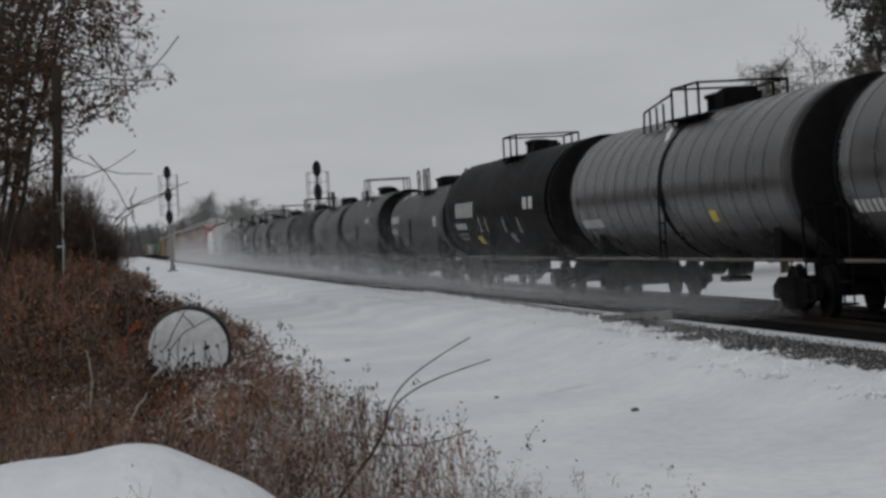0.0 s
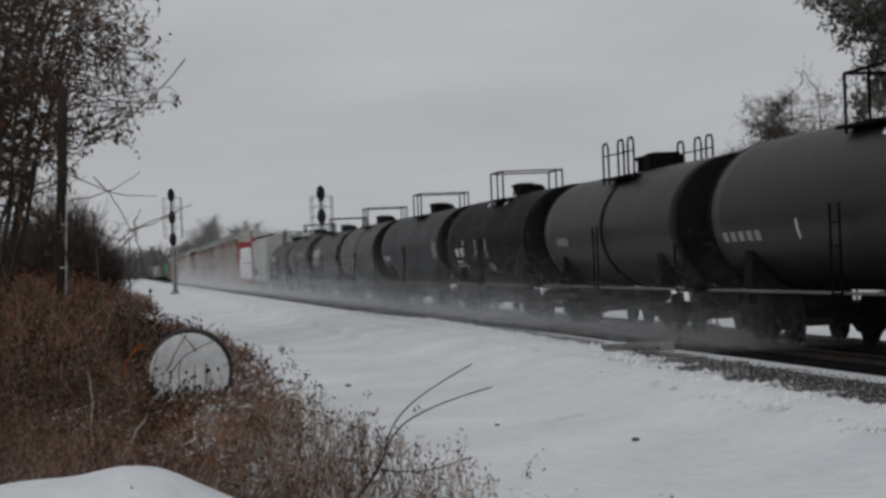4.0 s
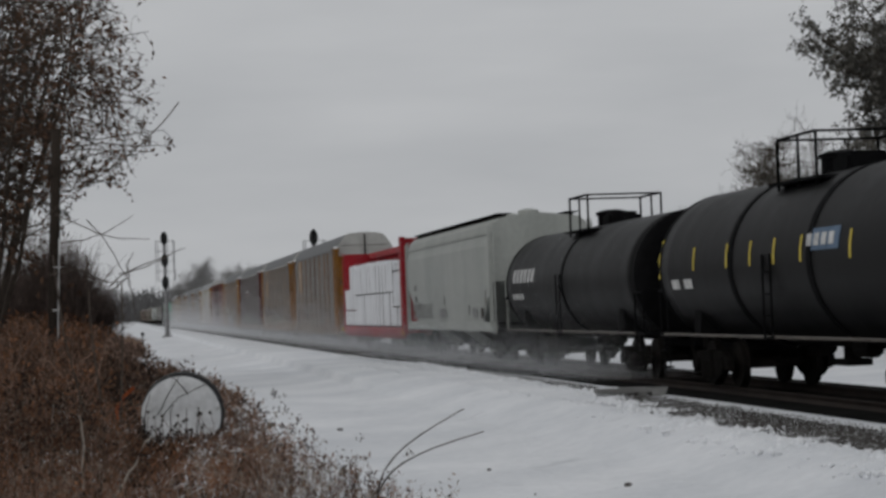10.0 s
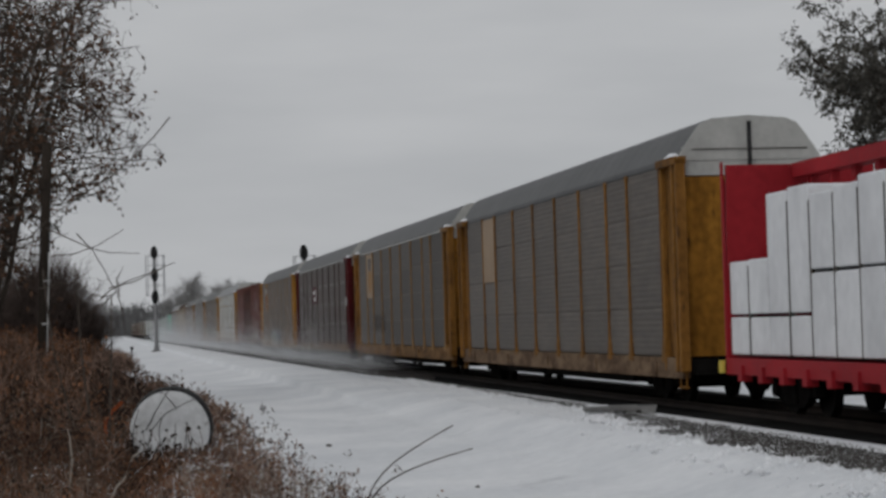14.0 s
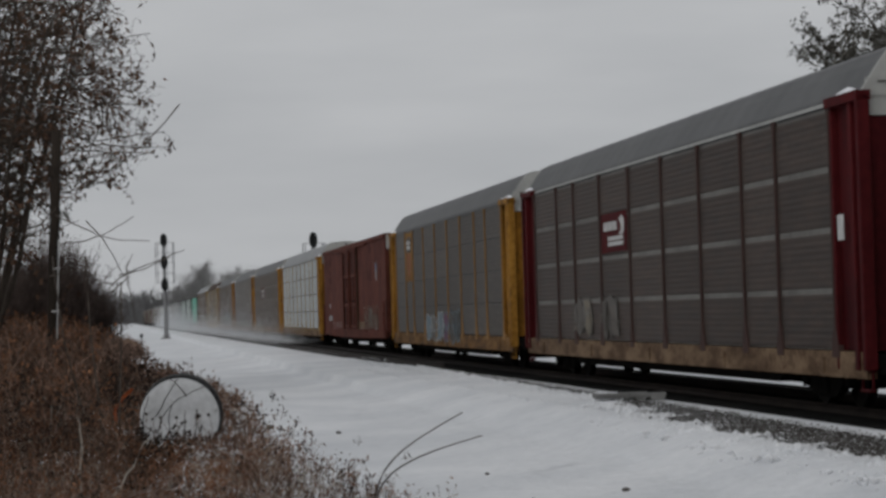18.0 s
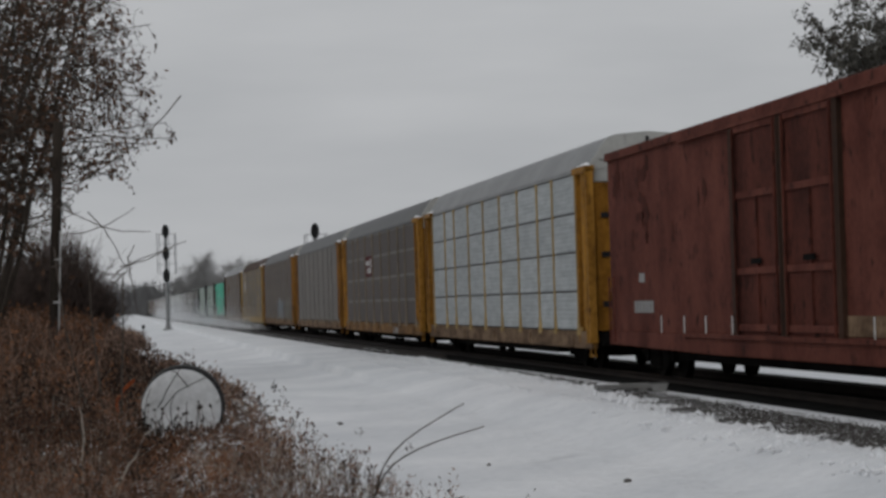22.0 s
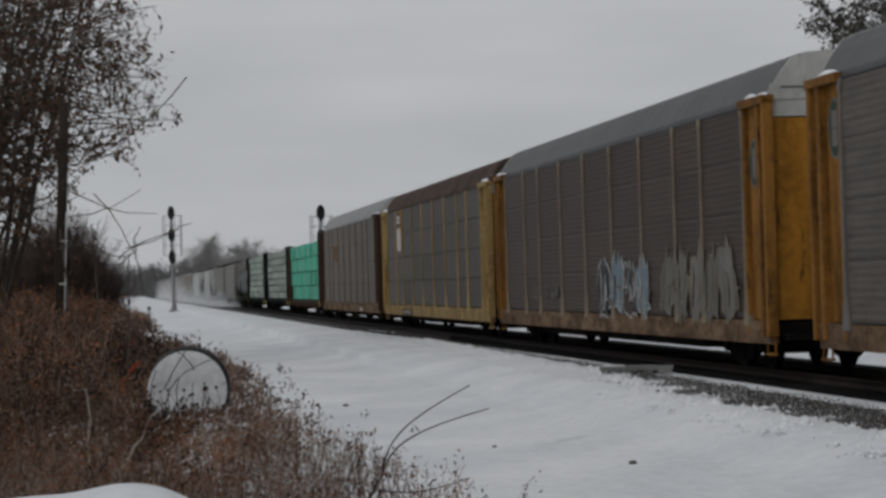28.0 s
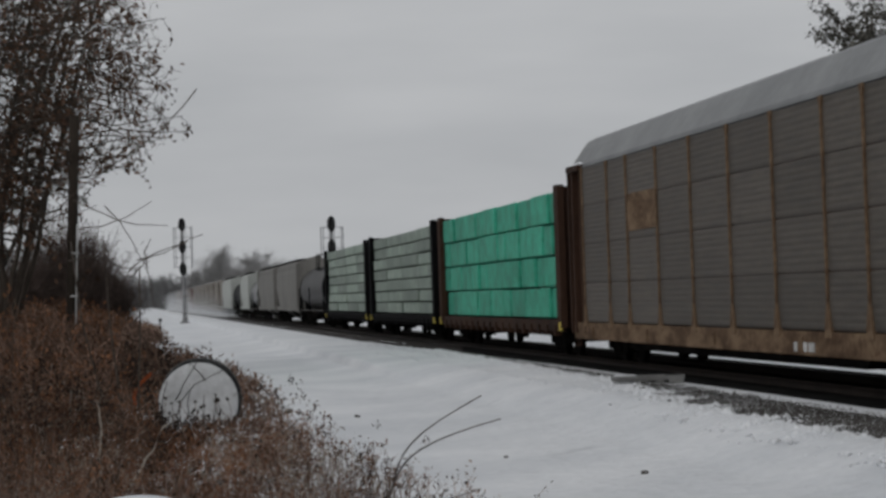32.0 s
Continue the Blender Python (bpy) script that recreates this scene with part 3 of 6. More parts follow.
def on_ground(x, y, dz=0.0):
    return (x, y, ground_at(x, y)[2] + dz)


tree("leafy_tree", "small many-stemmed tree with withered brown leaves", on_ground(-14.3, 66), 15.2, 4.9, 3, stems=10, leaf_size=0.2, leaf_count=5.2, radius=0.1, thin=1.2, bend=0.13, reach_x=6.1, lean=(0.09, 0.0), sub=23, twig=10, start=0.3, fall=0.34, flat=0.42)
tree("leafy_tree", "small tree with grey withered leaves among brush", on_ground(-16.4, 72), 16.0, 5.6, 8, leaf=GREY_LEAF, stems=6, leaf_size=0.2, leaf_count=5.5, thin=1.2, bend=0.13, reach_x=7.3, radius=0.12, lean=(0.1, 0.0), sub=16, twig=8, start=0.35, fall=0.4, flat=0.42)
tree("leafy_tree", "tall tree with hanging clumps of dark leaves behind the track", on_ground(21.3, 78), 16.4, 5.2, 14, leaf=GREY_LEAF, stems=7, leaf_size=0.22, leaf_count=22, radius=0.14, sub=24, twig=10)
tree("leafy_tree", "leafy tree with dense grey-brown withered leaves behind the track", on_ground(24.6, 82), 15.4, 5.0, 44, leaf=GREY_LEAF, stems=6, leaf_size=0.22, leaf_count=22, radius=0.14, sub=22, twig=9)
tree("leafy_tree", "leafy tree with grey-green withered leaves behind the track", on_ground(18.9, 84), 12.4, 4.4, 15, leaf=GREY_LEAF, stems=5, leaf_size=0.22, leaf_count=22, radius=0.13, sub=18, twig=9)
tree("bare_tree", "low bare twiggy tree behind the track", on_ground(14.6, 92), 7.8, 2.9, 16, leaf=GREY_LEAF, bark=TWIG, stems=10, leaf_size=0.12, leaf_count=3, radius=0.08, sub=24, twig=15, thin=1.2)
tree("bare_tree", "low bare twiggy tree behind the track", on_ground(13.1, 94), 6.7, 2.5, 27, leaf=GREY_LEAF, bark=TWIG, stems=10, leaf_size=0.12, leaf_count=2, radius=0.07, sub=22, twig=14, thin=1.1)
tree("bare_tree", "low bare twiggy tree behind the track", on_ground(17.4, 100), 10.0, 3.6, 17, leaf=GREY_LEAF, bark=TWIG, stems=10, leaf_size=0.12, leaf_count=3, radius=0.08, sub=24, twig=15, thin=1.2)
tree("bare_tree", "bare twiggy tree behind the track", on_ground(11.9, 104), 6.3, 2.4, 18, leaf=GREY_LEAF, bark=TWIG, stems=9, leaf_size=0.12, leaf_count=1.5, radius=0.06, sub=18, twig=12)
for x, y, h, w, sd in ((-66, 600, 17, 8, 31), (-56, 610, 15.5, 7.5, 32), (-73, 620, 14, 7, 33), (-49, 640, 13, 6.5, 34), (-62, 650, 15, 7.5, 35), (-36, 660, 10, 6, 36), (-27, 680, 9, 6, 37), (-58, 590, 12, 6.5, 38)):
    tree("far_tree", "bare tree in the distance beyond the line, paled in colour for haze", on_ground(x, y), h, w, sd, bark=HAZED_WOOD, stems=7, leaf_count=0, radius=0.2, sub=24, twig=16, thin=2.0, start=0.15)

# the rounded dark thicket beside the pole
rng = np.random.default_rng(50)
for x, y, h, w, n in ((-19.5, 108, 7.3, 1.5, 1500), (-21.6, 106, 5.8, 2.1, 1100), (-18.4, 111, 5.0, 1.3, 1000)):
    ob = thing("thicket", "dense dark rounded thicket of bare twigs", "shrub", "thickets")
    ob.location = on_ground(x, y)
    lines, radii = [], []
    for i in range(n):
        a, u = rng.uniform(0, 6.283), math.sqrt(rng.random())
        d = np.array([math.cos(a) * u * w / h * 1.1, math.sin(a) * u * w / h * 1.1, 1.0])
        top = h * (1 - 0.35 * u * u) * rng.uniform(0.7, 0.97)
        lines.append(spread((0.35 * w * u * math.cos(a), 0.35 * w * u * math.sin(a), -0.1), d / np.linalg.norm(d), top, rng, 5, 0.14))
        radii.append(np.linspace(0.026, 0.007, 5) * rng.uniform(0.6, 1.2))
    tagged(soup("cane_tangle", *tubes(lines, radii, 3), THICKET, ob), kind="stuff")
    pick = rng.integers(0, n, n * 14)
    f = rng.uniform(0.8, 4, n * 14)
    arr = np.array(lines)
    lo = np.floor(np.clip(f, 0, 3.99)).astype(int)
    p = arr[pick, lo] + (arr[pick, lo + 1] - arr[pick, lo]) * (f - lo)[:, None]
    d = rng.normal(size=(n * 14, 3))
    d[:, 2] += 0.6
    d /= np.linalg.norm(d, axis=1, keepdims=True)
    tl = p[:, None] + d[:, None] * np.linspace(0, 0.42, 3)[None, :, None] + rng.normal(size=(n * 14, 3, 3)) * 0.03
    tagged(soup("twig_tangle", *tubes(tl, np.tile([0.009, 0.007, 0.003], (n * 14, 1)), 3), THICKET, ob), kind="stuff")


# brush: weeds, withered flower heads and canes on the bank
def edge(s):
    """The brush ends at this distance from the train's track."""
    return np.interp(s, [5, 20, 27, 35, 45, 57, 80, 170, 300], [-9.1, -9.45, -9.85, -10.1, -9.95, -9.85, -10.25, -10.6, -11.0])


def brush(name, label, count, seed, s_range, depth, height, material, heads=None, width=0.004, head_size=0.035, head_count=10, lean=0.25, power=1.0, fringe=0.0, clump=0.0, sidetwigs=4):
    rng = np.random.default_rng(seed)
    s = s_range[0] + (s_range[1] - s_range[0]) * rng.random(count) ** power
    off = depth[0] + (depth[1] - depth[0]) * rng.random(count)
    side = edge(s) - off + fringe * rng.normal(size=count)
    keep = np.sin(s * 1.1 + seed + 2.5 * np.sin(side * 1.3 + seed)) * np.sin(side * 1.9 + s * 0.5 + 2 * seed) > -1.1 + clump * rng.random(count) * 1.6
    x, y, _ = along(s, side)
    keep &= rng.random(count) < np.interp(edge(s) - side, [0, 0.6, 2.6], [0.24, 0.38, 1.0])
    keep &= (y > 12.5) & ~((np.abs(x + 2.2) < 1.5) & (np.abs(y - 14.4) < 1.3))
    keep &= ~((s > 86) & (s < 121) & (side > -12.5 + 0.5 * np.sin(s * 0.5)))   # a snowy gap in the brush, placed to fit the camera's view
    s, side, x, y = s[keep], side[keep], x[keep], y[keep]
    n = len(s)
    z = rise(s, side) - 0.03
    tall = (height[0] + (height[1] - height[0]) * rng.random(n) ** 1.5) * np.interp(edge(s) - side, [0, 0.8, 2.5, 5], [0.42, 0.6, 0.8, 1.0])
    tall = tall * np.where((np.abs(x + 4.66 * y / 38) < 1.1 * y / 38) & (y > 22) & (y < 38.2), 0.3, 1.0)
    d = rng.normal(size=(n, 2)) * lean
    base = np.stack([x, y, z], 1)
    t = np.linspace(0, 1, 4)
    line = base[:, None] + np.stack([d[:, :1] * tall[:, None] * t ** 1.6, d[:, 1:] * tall[:, None] * t ** 1.6, tall[:, None] * (t - 0.12 * t ** 3 * np.abs(d).sum(1)[:, None])], -1)
    line[:, 1:] += rng.normal(size=(n, 3, 3)) * 0.02
    far = np.clip(y / 30, 0.8, 3.0)[:, None]
    vs, fs = tubes(line, np.array([1.2, 1.0, 0.7, 0.35]) * width * far * rng.uniform(0.7, 1.4, (n, 1)), 3)
    allv, allf = [vs], [fs]
    if sidetwigs:
        i = np.repeat(np.arange(n), sidetwigs)
        f = rng.uniform(0.3, 0.95, len(i))
        lo = np.clip((f * 3).astype(int), 0, 2)
        p = line[i, lo] + (line[i, lo + 1] - line[i, lo]) * (f * 3 - lo)[:, None]
        dd = rng.normal(size=(len(i), 3))
        dd[:, 2] = np.abs(dd[:, 2]) + 0.4
        dd /= np.linalg.norm(dd, axis=1, keepdims=True)
        ll = (tall[i] * rng.uniform(0.1, 0.3, len(i)))[:, None, None]
        tw = p[:, None] + dd[:, None] * ll * np.linspace(0, 1, 3)[None, :, None]
        v2, f2 = tubes(tw, np.array([0.7, 0.5, 0.25]) * width * far[i], 3)
        allf.append(f2 + len(vs))
        allv.append(v2)
        tips = tw[:, 2]
    tagged(soup(name, np.concatenate(allv), np.concatenate(allf), material, None, label), label, "brush", kind="stuff")
    if heads:
        i = rng.integers(0, len(tips), int(n * head_count))
        c = tips[i] + rng.normal(size=(len(i), 3)) * head_size * 1.2 * np.array([1, 1, 1.2])
        v, f = leaves(c, 1.0, rng, -1.0, 0.2)
        sc = 1.45 * head_size * np.clip(c[:, 1] / 30, 0.5, 2.2)
        v = (v.reshape(-1, 4, 3) - c[:, None]) * sc[:, None, None] + c[:, None]
        tagged(soup(name + "_heads", v.reshape(-1, 3), f, heads, None, "withered seed heads and leaves of the " + name), "withered seed heads and leaves on the weeds", "brush", kind="stuff")


brush("dry_weeds", "tangle of dry brown weeds on the bank", 5600, 61, (12, 60), (0.1, 7.5), (0.35, 1.1), WEED, WEED, head_count=9, clump=0.6)
brush("near_weeds", "dense dry brown weeds on the bank", 5200, 60, (14, 34), (1.0, 6.5), (0.3, 0.85), WEED, RUST_WEED, head_count=10, clump=0.7)
brush("rust_weeds", "rust-brown withered weeds on the bank", 5000, 62, (16, 70), (0.6, 7.5), (0.4, 1.2), WEED, RUST_WEED, head_count=13, clump=1.25)
brush("pale_weeds", "pale dry grass stalks poking from the snow", 2600, 63, (12, 60), (-0.4, 6.0), (0.3, 0.9), PALE_WEED, PALE_WEED, head_count=5, fringe=0.3, clump=0.7)
brush("pale_fringe", "grey-green dry plants rimed with snow at the brush's edge", 1300, 73, (12, 32), (-0.1, 1.8), (0.35, 0.85), PALE_WEED, PALE_WEED, head_count=8, head_size=0.035, clump=0.9)
brush("far_weeds", "brown brush beside the line", 7000, 64, (55, 190), (0.2, 9.0), (0.5, 1.5), WEED, WEED, head_count=8, width=0.006, head_size=0.05)
brush("tall_brush", "tall dark brush on the bank", 4600, 65, (44, 120), (3.4, 11.0), (0.9, 2.3), WEED, RUST_WEED, head_count=7, width=0.007, head_size=0.05, sidetwigs=6)
brush("verge_stalks", "loose dark stalks at the brush's edge", 260, 66, (14, 60), (-0.8, 0.4), (0.2, 0.6), WEED, SIGNAL_BLACK_WEED, head_count=8, head_size=0.045, fringe=0.45)
brush("edge_plants", "upright brown plants with dark seed heads at the brush's edge", 1300, 68, (14, 62), (-0.15, 1.6), (0.6, 1.25), WEED, WEED, head_count=9, head_size=0.05, width=0.006, lean=0.15, clump=0.9)
brush("dark_clumps", "dark tangled clumps in the brush", 3600, 69, (17, 75), (1.9, 8.0), (0.5, 1.4), SIGNAL_BLACK_WEED, SIGNAL_BLACK_WEED, head_count=9, head_size=0.05, clump=1.25)
brush("drum_weeds", "dark seed heads in front of the round tank end", 130, 67, (33.5, 37.5), (1.3, 2.9), (0.55, 1.2), WEED, SIGNAL_BLACK_WEED, head_count=4, head_size=0.05)
brush("rimed_weeds", "pale rimed grass and stems at the foot of the bank", 5200, 74, (13, 38), (1.0, 7.5), (0.2, 0.7), PALE_WEED, PALE_WEED, head_count=7, head_size=0.03, clump=1.35)
brush("rimed_grass", "grey rimed grass in the foreground", 3000, 76, (12, 20), (2.2, 7.0), (0.15, 0.6), PALE_WEED, PALE_WEED, head_count=8, head_size=0.026, clump=1.2)
brush("fox_weeds", "orange-brown withered clumps in the brush", 1500, 75, (15, 50), (0.8, 5.5), (0.4, 1.0), RUST_WEED, RUST_WEED, head_count=16, head_size=0.045, clump=1.4)
# snow caught in the weeds
rng = np.random.default_rng(70)
n = 4200
s = 14 + 61 * rng.random(n) ** 1.5
side = edge(s) - rng.uniform(-0.2, 8, n)
s, side = np.repeat(s[::12], 12) + rng.normal(size=n) * 0.13, np.repeat(side[::12], 12) + rng.normal(size=n) * 0.11
x, y, _ = along(s, side)
c = np.stack([x, y, rise(s, side) + np.repeat(rng.uniform(0.0, 0.7, n // 12) ** 1.3, 12) + rng.uniform(0, 0.06, n)], 1)[y > 13]
v, f = leaves(c, 0.03, rng)
tagged(soup("caught_snow", v, f, SNOW_CLOD, None, "flecks of snow caught in the weeds"), "flecks of snow caught in the weeds", "snow", kind="stuff")

# arching bare canes in front of the pole
cane = thing("arching_shrub", "bare shrub of long arching grey canes", "shrub")
cane.location = on_ground(-5.6, 36)
rng = np.random.default_rng(80)
z0 = cane.location[2]
CANES = (
    ((-0.76, 3.09), (-0.36, 3.14), (0.02, 3.28), (0.44, 3.55)),
    ((-0.82, 3.59), (-0.45, 3.41), (-0.03, 3.17), (0.35, 3.14), (0.7, 3.14)),
    ((-0.32, 3.48), (-0.12, 3.31), (0.06, 2.97), (0.21, 2.63), (0.36, 2.39)),
    ((-0.95, 2.57), (-0.47, 2.7), (0.04, 2.33), (0.38, 2.53)),
    ((0.04, 2.35), (0.38, 2.61), (0.77, 2.75), (1.3, 2.95)),
    ((0.21, 2.54), (0.62, 2.64), (1.08, 2.84)),
    ((0.35, 2.72), (0.4, 2.24), (0.45, 1.77)),
    ((0.37, 2.7), (0.45, 2.91)),
    ((1.33, 5.4), (1.08, 5.13), (0.74, 4.76), (0.27, 4.44), (-0.33, 4.11), (-0.66, 3.96), (-1.2, 3.66), (-1.9, 2.9), (-2.2, 1.6), (-2.2, 0.0)),
    ((0.08, 2.25), (0.3, 2.48), (0.38, 2.67)),
)   # each cane's bends: across and height
for q in CANES:
    q = np.array([(a, 0.1 * k, c - z0) for k, (a, c) in enumerate(q)])
    i = np.linspace(0, len(q) - 1, 10)
    p = np.stack([np.interp(i, range(len(q)), q[:, c]) for c in range(3)], 1)
    for _ in range(2):
        p[1:-1] = (p[:-2] + 2 * p[1:-1] + p[2:]) / 4
    p += rng.normal(size=p.shape) * 0.008
    soup("cane", *tubes([p], [np.linspace(0.012, 0.006, 10)], 5), TWIG, cane)
for a in (-0.9, -0.35, 0.25):
    p = np.array([(0.4 * a, 0.3, 0.0), (0.6 * a, 0.25, 0.9), (0.85 * a, 0.15, 1.9), (a, 0.05, 2.9 - z0 if a < 0.2 else 2.4 - z0)])
    soup("cane", *tubes([p], [np.linspace(0.02, 0.012, 4)], 5), TWIG, cane)

# a whip-like sapling that forks over the snow
sap = thing("forked_sapling", "leafless sapling with two long curved twigs over snow", "shrub")
sap.location = on_ground(-0.95, 18, -0.05)
z0 = sap.location[2]
for name, q, r in (("stem", ((-0.25, -0.05, -0.05), (0.0, -0.05, 0.35), (0.27, 0.0, 0.62), (0.36, 0, 0.82)), 0.022),
                   ("twig", ((0.36, 0, 0.82), (0.39, 0, 0.98), (0.5, 0, 1.16), (0.72, 0, 1.33), (1.12, 0, 1.54)), 0.010),
                   ("twig", ((0.36, 0, 0.82), (0.43, 0, 0.98), (0.56, 0, 1.1), (0.85, 0, 1.23), (1.28, 0, 1.34)), 0.010),
                   ("twig", ((0.32, 0, 0.68), (0.55, 0, 0.65), (0.75, 0, 0.66), (1.1, 0, 0.76)), 0.008)):
    p = np.array(q)
    i = np.linspace(0, len(p) - 1, 9)
    p = np.stack([np.interp(i, range(len(p)), p[:, c]) for c in range(3)], 1)
    for _ in range(2):
        p[1:-1] = (p[:-2] + 2 * p[1:-1] + p[2:]) / 4
    soup(name, *tubes([p], [np.linspace(r, r * 0.55, 9)], 6), BARK, sap)

# pale stems standing in the weeds
for q in (((-3.76, 22, 0.81), (-3.72, 22.05, 0.6), (-3.72, 22, 0.28), (-3.73, 22.1, -0.5)), ((-3.02, 22, 0.59), (-3.18, 22, 0.35), (-3.33, 22, 0.1), (-3.7, 22, -0.5)), ((-6.0, 33, 0.55), (-6.05, 33, 0.2), (-6.0, 33, -0.3)), ((-3.1, 24, -0.05), (-3.0, 24, -0.25), (-3.05, 24, -0.6))):
    p = np.array(q)
    i = np.linspace(0, len(p) - 1, 9)
    p = np.stack([np.interp(i, range(len(p)), p[:, c]) for c in range(3)], 1) + np.random.default_rng(int(-100 * q[0][0])).normal(size=(9, 3)) * 0.012
    tagged(soup("dead_stem", *tubes([p], [np.linspace(0.007, 0.014, 9)], 5), PALE_WEED), "pale snow-rimed dead stem among weeds", "plant", "dead stems")
# dark stalks and twigs crossing the round tank end
rng = np.random.default_rng(95)
shrub = thing("thin_shrub", "thin dark twigs and seed heads before the tank end", "shrub")
shrub.location = on_ground(-4.7, 37.0)
z0 = shrub.location[2]
TWIGS = (((-0.08, 0.0), (-0.01, 0.35), (0.24, 0.64), (0.48, 0.78), (0.78, 0.9)), ((-0.06, 0.4), (0.12, 0.74), (0.28, 0.99), (0.38, 1.1)), ((0.48, 0.72), (0.28, 0.98), (0.1, 1.1)),
         ((0.38, 0.0), (0.43, 0.5)), ((-0.2, 0.98), (0.05, 1.06)), ((0.2, 0.0), (0.15, 0.4), (0.22, 0.62)), ((-0.3, 0.0), (-0.28, 0.45), (-0.2, 0.75)), ((0.6, 0.0), (0.62, 0.45)))
for q in TWIGS:
    p = np.array([(a - 0.18, 0.02 * k, h + 0.15 * min(1, h / 0.3)) for k, (a, h) in enumerate(q)])
    i = np.linspace(0, len(p) - 1, 8)
    p = np.stack([np.interp(i, range(len(p)), p[:, c]) for c in range(3)], 1) + rng.normal(size=(8, 3)) * 0.008
    soup("twig", *tubes([p], [np.linspace(0.011, 0.006, 8)], 4), SIGNAL_BLACK_WEED, shrub)
for k in range(46):
    a, h = rng.uniform(-0.62, 0.78), rng.uniform(0.15, 0.68)
    p = np.array([(a, 0, 0), (a + rng.normal() * 0.03, 0, h * 0.6), (a + rng.normal() * 0.06, 0, h)])
    st = soup("stalk", *tubes([p], [[0.007, 0.006, 0.004]], 3), WEED, shrub)
    head = B()
    bmesh.ops.create_icosphere(head, subdivisions=1, radius=0.03)
    for vv in head.verts:
        vv.co = Vector(p[2]) + vv.co * rng.uniform(0.6, 1.4)
    part("seed_head", head, SIGNAL_BLACK_WEED, st)

# far woods along the horizon
rng = np.random.default_rng(90)
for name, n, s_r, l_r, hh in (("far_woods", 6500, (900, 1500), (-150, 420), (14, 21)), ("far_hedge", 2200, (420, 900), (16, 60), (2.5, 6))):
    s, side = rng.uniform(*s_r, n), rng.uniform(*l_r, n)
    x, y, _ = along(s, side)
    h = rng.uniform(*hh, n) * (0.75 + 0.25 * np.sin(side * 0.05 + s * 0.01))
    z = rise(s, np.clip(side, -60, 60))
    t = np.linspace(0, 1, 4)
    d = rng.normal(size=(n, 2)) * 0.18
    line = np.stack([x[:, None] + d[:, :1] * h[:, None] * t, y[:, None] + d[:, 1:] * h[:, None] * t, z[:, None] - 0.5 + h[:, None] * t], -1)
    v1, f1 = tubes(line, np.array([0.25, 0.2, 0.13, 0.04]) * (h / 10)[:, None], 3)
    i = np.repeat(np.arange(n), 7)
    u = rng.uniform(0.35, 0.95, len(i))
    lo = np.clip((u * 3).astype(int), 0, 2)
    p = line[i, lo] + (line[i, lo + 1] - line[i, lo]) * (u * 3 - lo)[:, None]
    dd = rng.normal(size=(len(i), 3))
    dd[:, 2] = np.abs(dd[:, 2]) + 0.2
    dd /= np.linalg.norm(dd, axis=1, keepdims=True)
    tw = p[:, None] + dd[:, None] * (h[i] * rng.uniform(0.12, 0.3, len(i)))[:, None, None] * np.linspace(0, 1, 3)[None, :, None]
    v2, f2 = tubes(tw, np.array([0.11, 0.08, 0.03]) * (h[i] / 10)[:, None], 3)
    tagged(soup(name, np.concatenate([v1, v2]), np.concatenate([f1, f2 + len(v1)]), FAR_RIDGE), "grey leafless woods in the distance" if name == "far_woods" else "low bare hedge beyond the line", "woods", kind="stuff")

# ---------------------------------------------------------------- beside the line
pole = thing("utility_pole", "dark weathered wooden pole with a pale conduit", "pole")
pole.location = on_ground(-10.95, 60)
z0 = pole.location[2]
bm = lathe(B(), [(-0.3, 0.165), (1.5, 0.16), (4.0, 0.15), (7.18 - z0, 0.135)], 14, "z")
bm.transform(Matrix.Shear("XY", 4, (0.045, 0)))
part("shaft", bm, POLE, pole, "", True)
bm = rod(B(), (0.15 + 0.03, -0.12, 0.5), (0.15 + 0.2, -0.12, 4.1 - z0), 0.022, 8)
part("conduit", bm, CONDUIT, pole, "pale conduit strapped to the pole")
for z in (1.2, 2.4, 3.6):
    part("strap", box(B(), 0.0 + 0.045 * z, 0.21 + 0.045 * z, -0.165, -0.09, z, z + 0.05), CONDUIT, pole)
part("crosspiece", box(B(), 0.1, 0.28, -0.2, 0.2, 6.2, 6.5), POLE, pole)

drum = thing("round_tank_end", "big round black-rimmed tank end plastered with snow", "tank")
drum.location = on_ground(-4.66, 38, 0.5)
drum.rotation_euler = (radians(3), 0, radians(6))
part("shell", lathe(B(), [(-0.03, 0.69), (-0.035, 0.725), (0.06, 0.735), (0.25, 0.725), (0.3, 0.74), (0.5, 0.725), (0.5, 0.6)], 40, "y"), RUBBER, drum, "black ribbed outer shell", True).location = (0.03, 0.02, 0.025)
part("end_face", lathe(B(), [(-0.05, 0.05), (-0.055, 0.35), (-0.05, 0.55), (-0.04, 0.66), (-0.025, 0.695), (0.0, 0.708), (0.03, 0.5)], 40, "y"), FACE, drum, "end face plastered with blown snow", True)

flag = thing("orange_ribbon", "bent strip of orange plastic caught in weeds", "plastic")
flag.location = on_ground(-5.6, 37, 0.68)
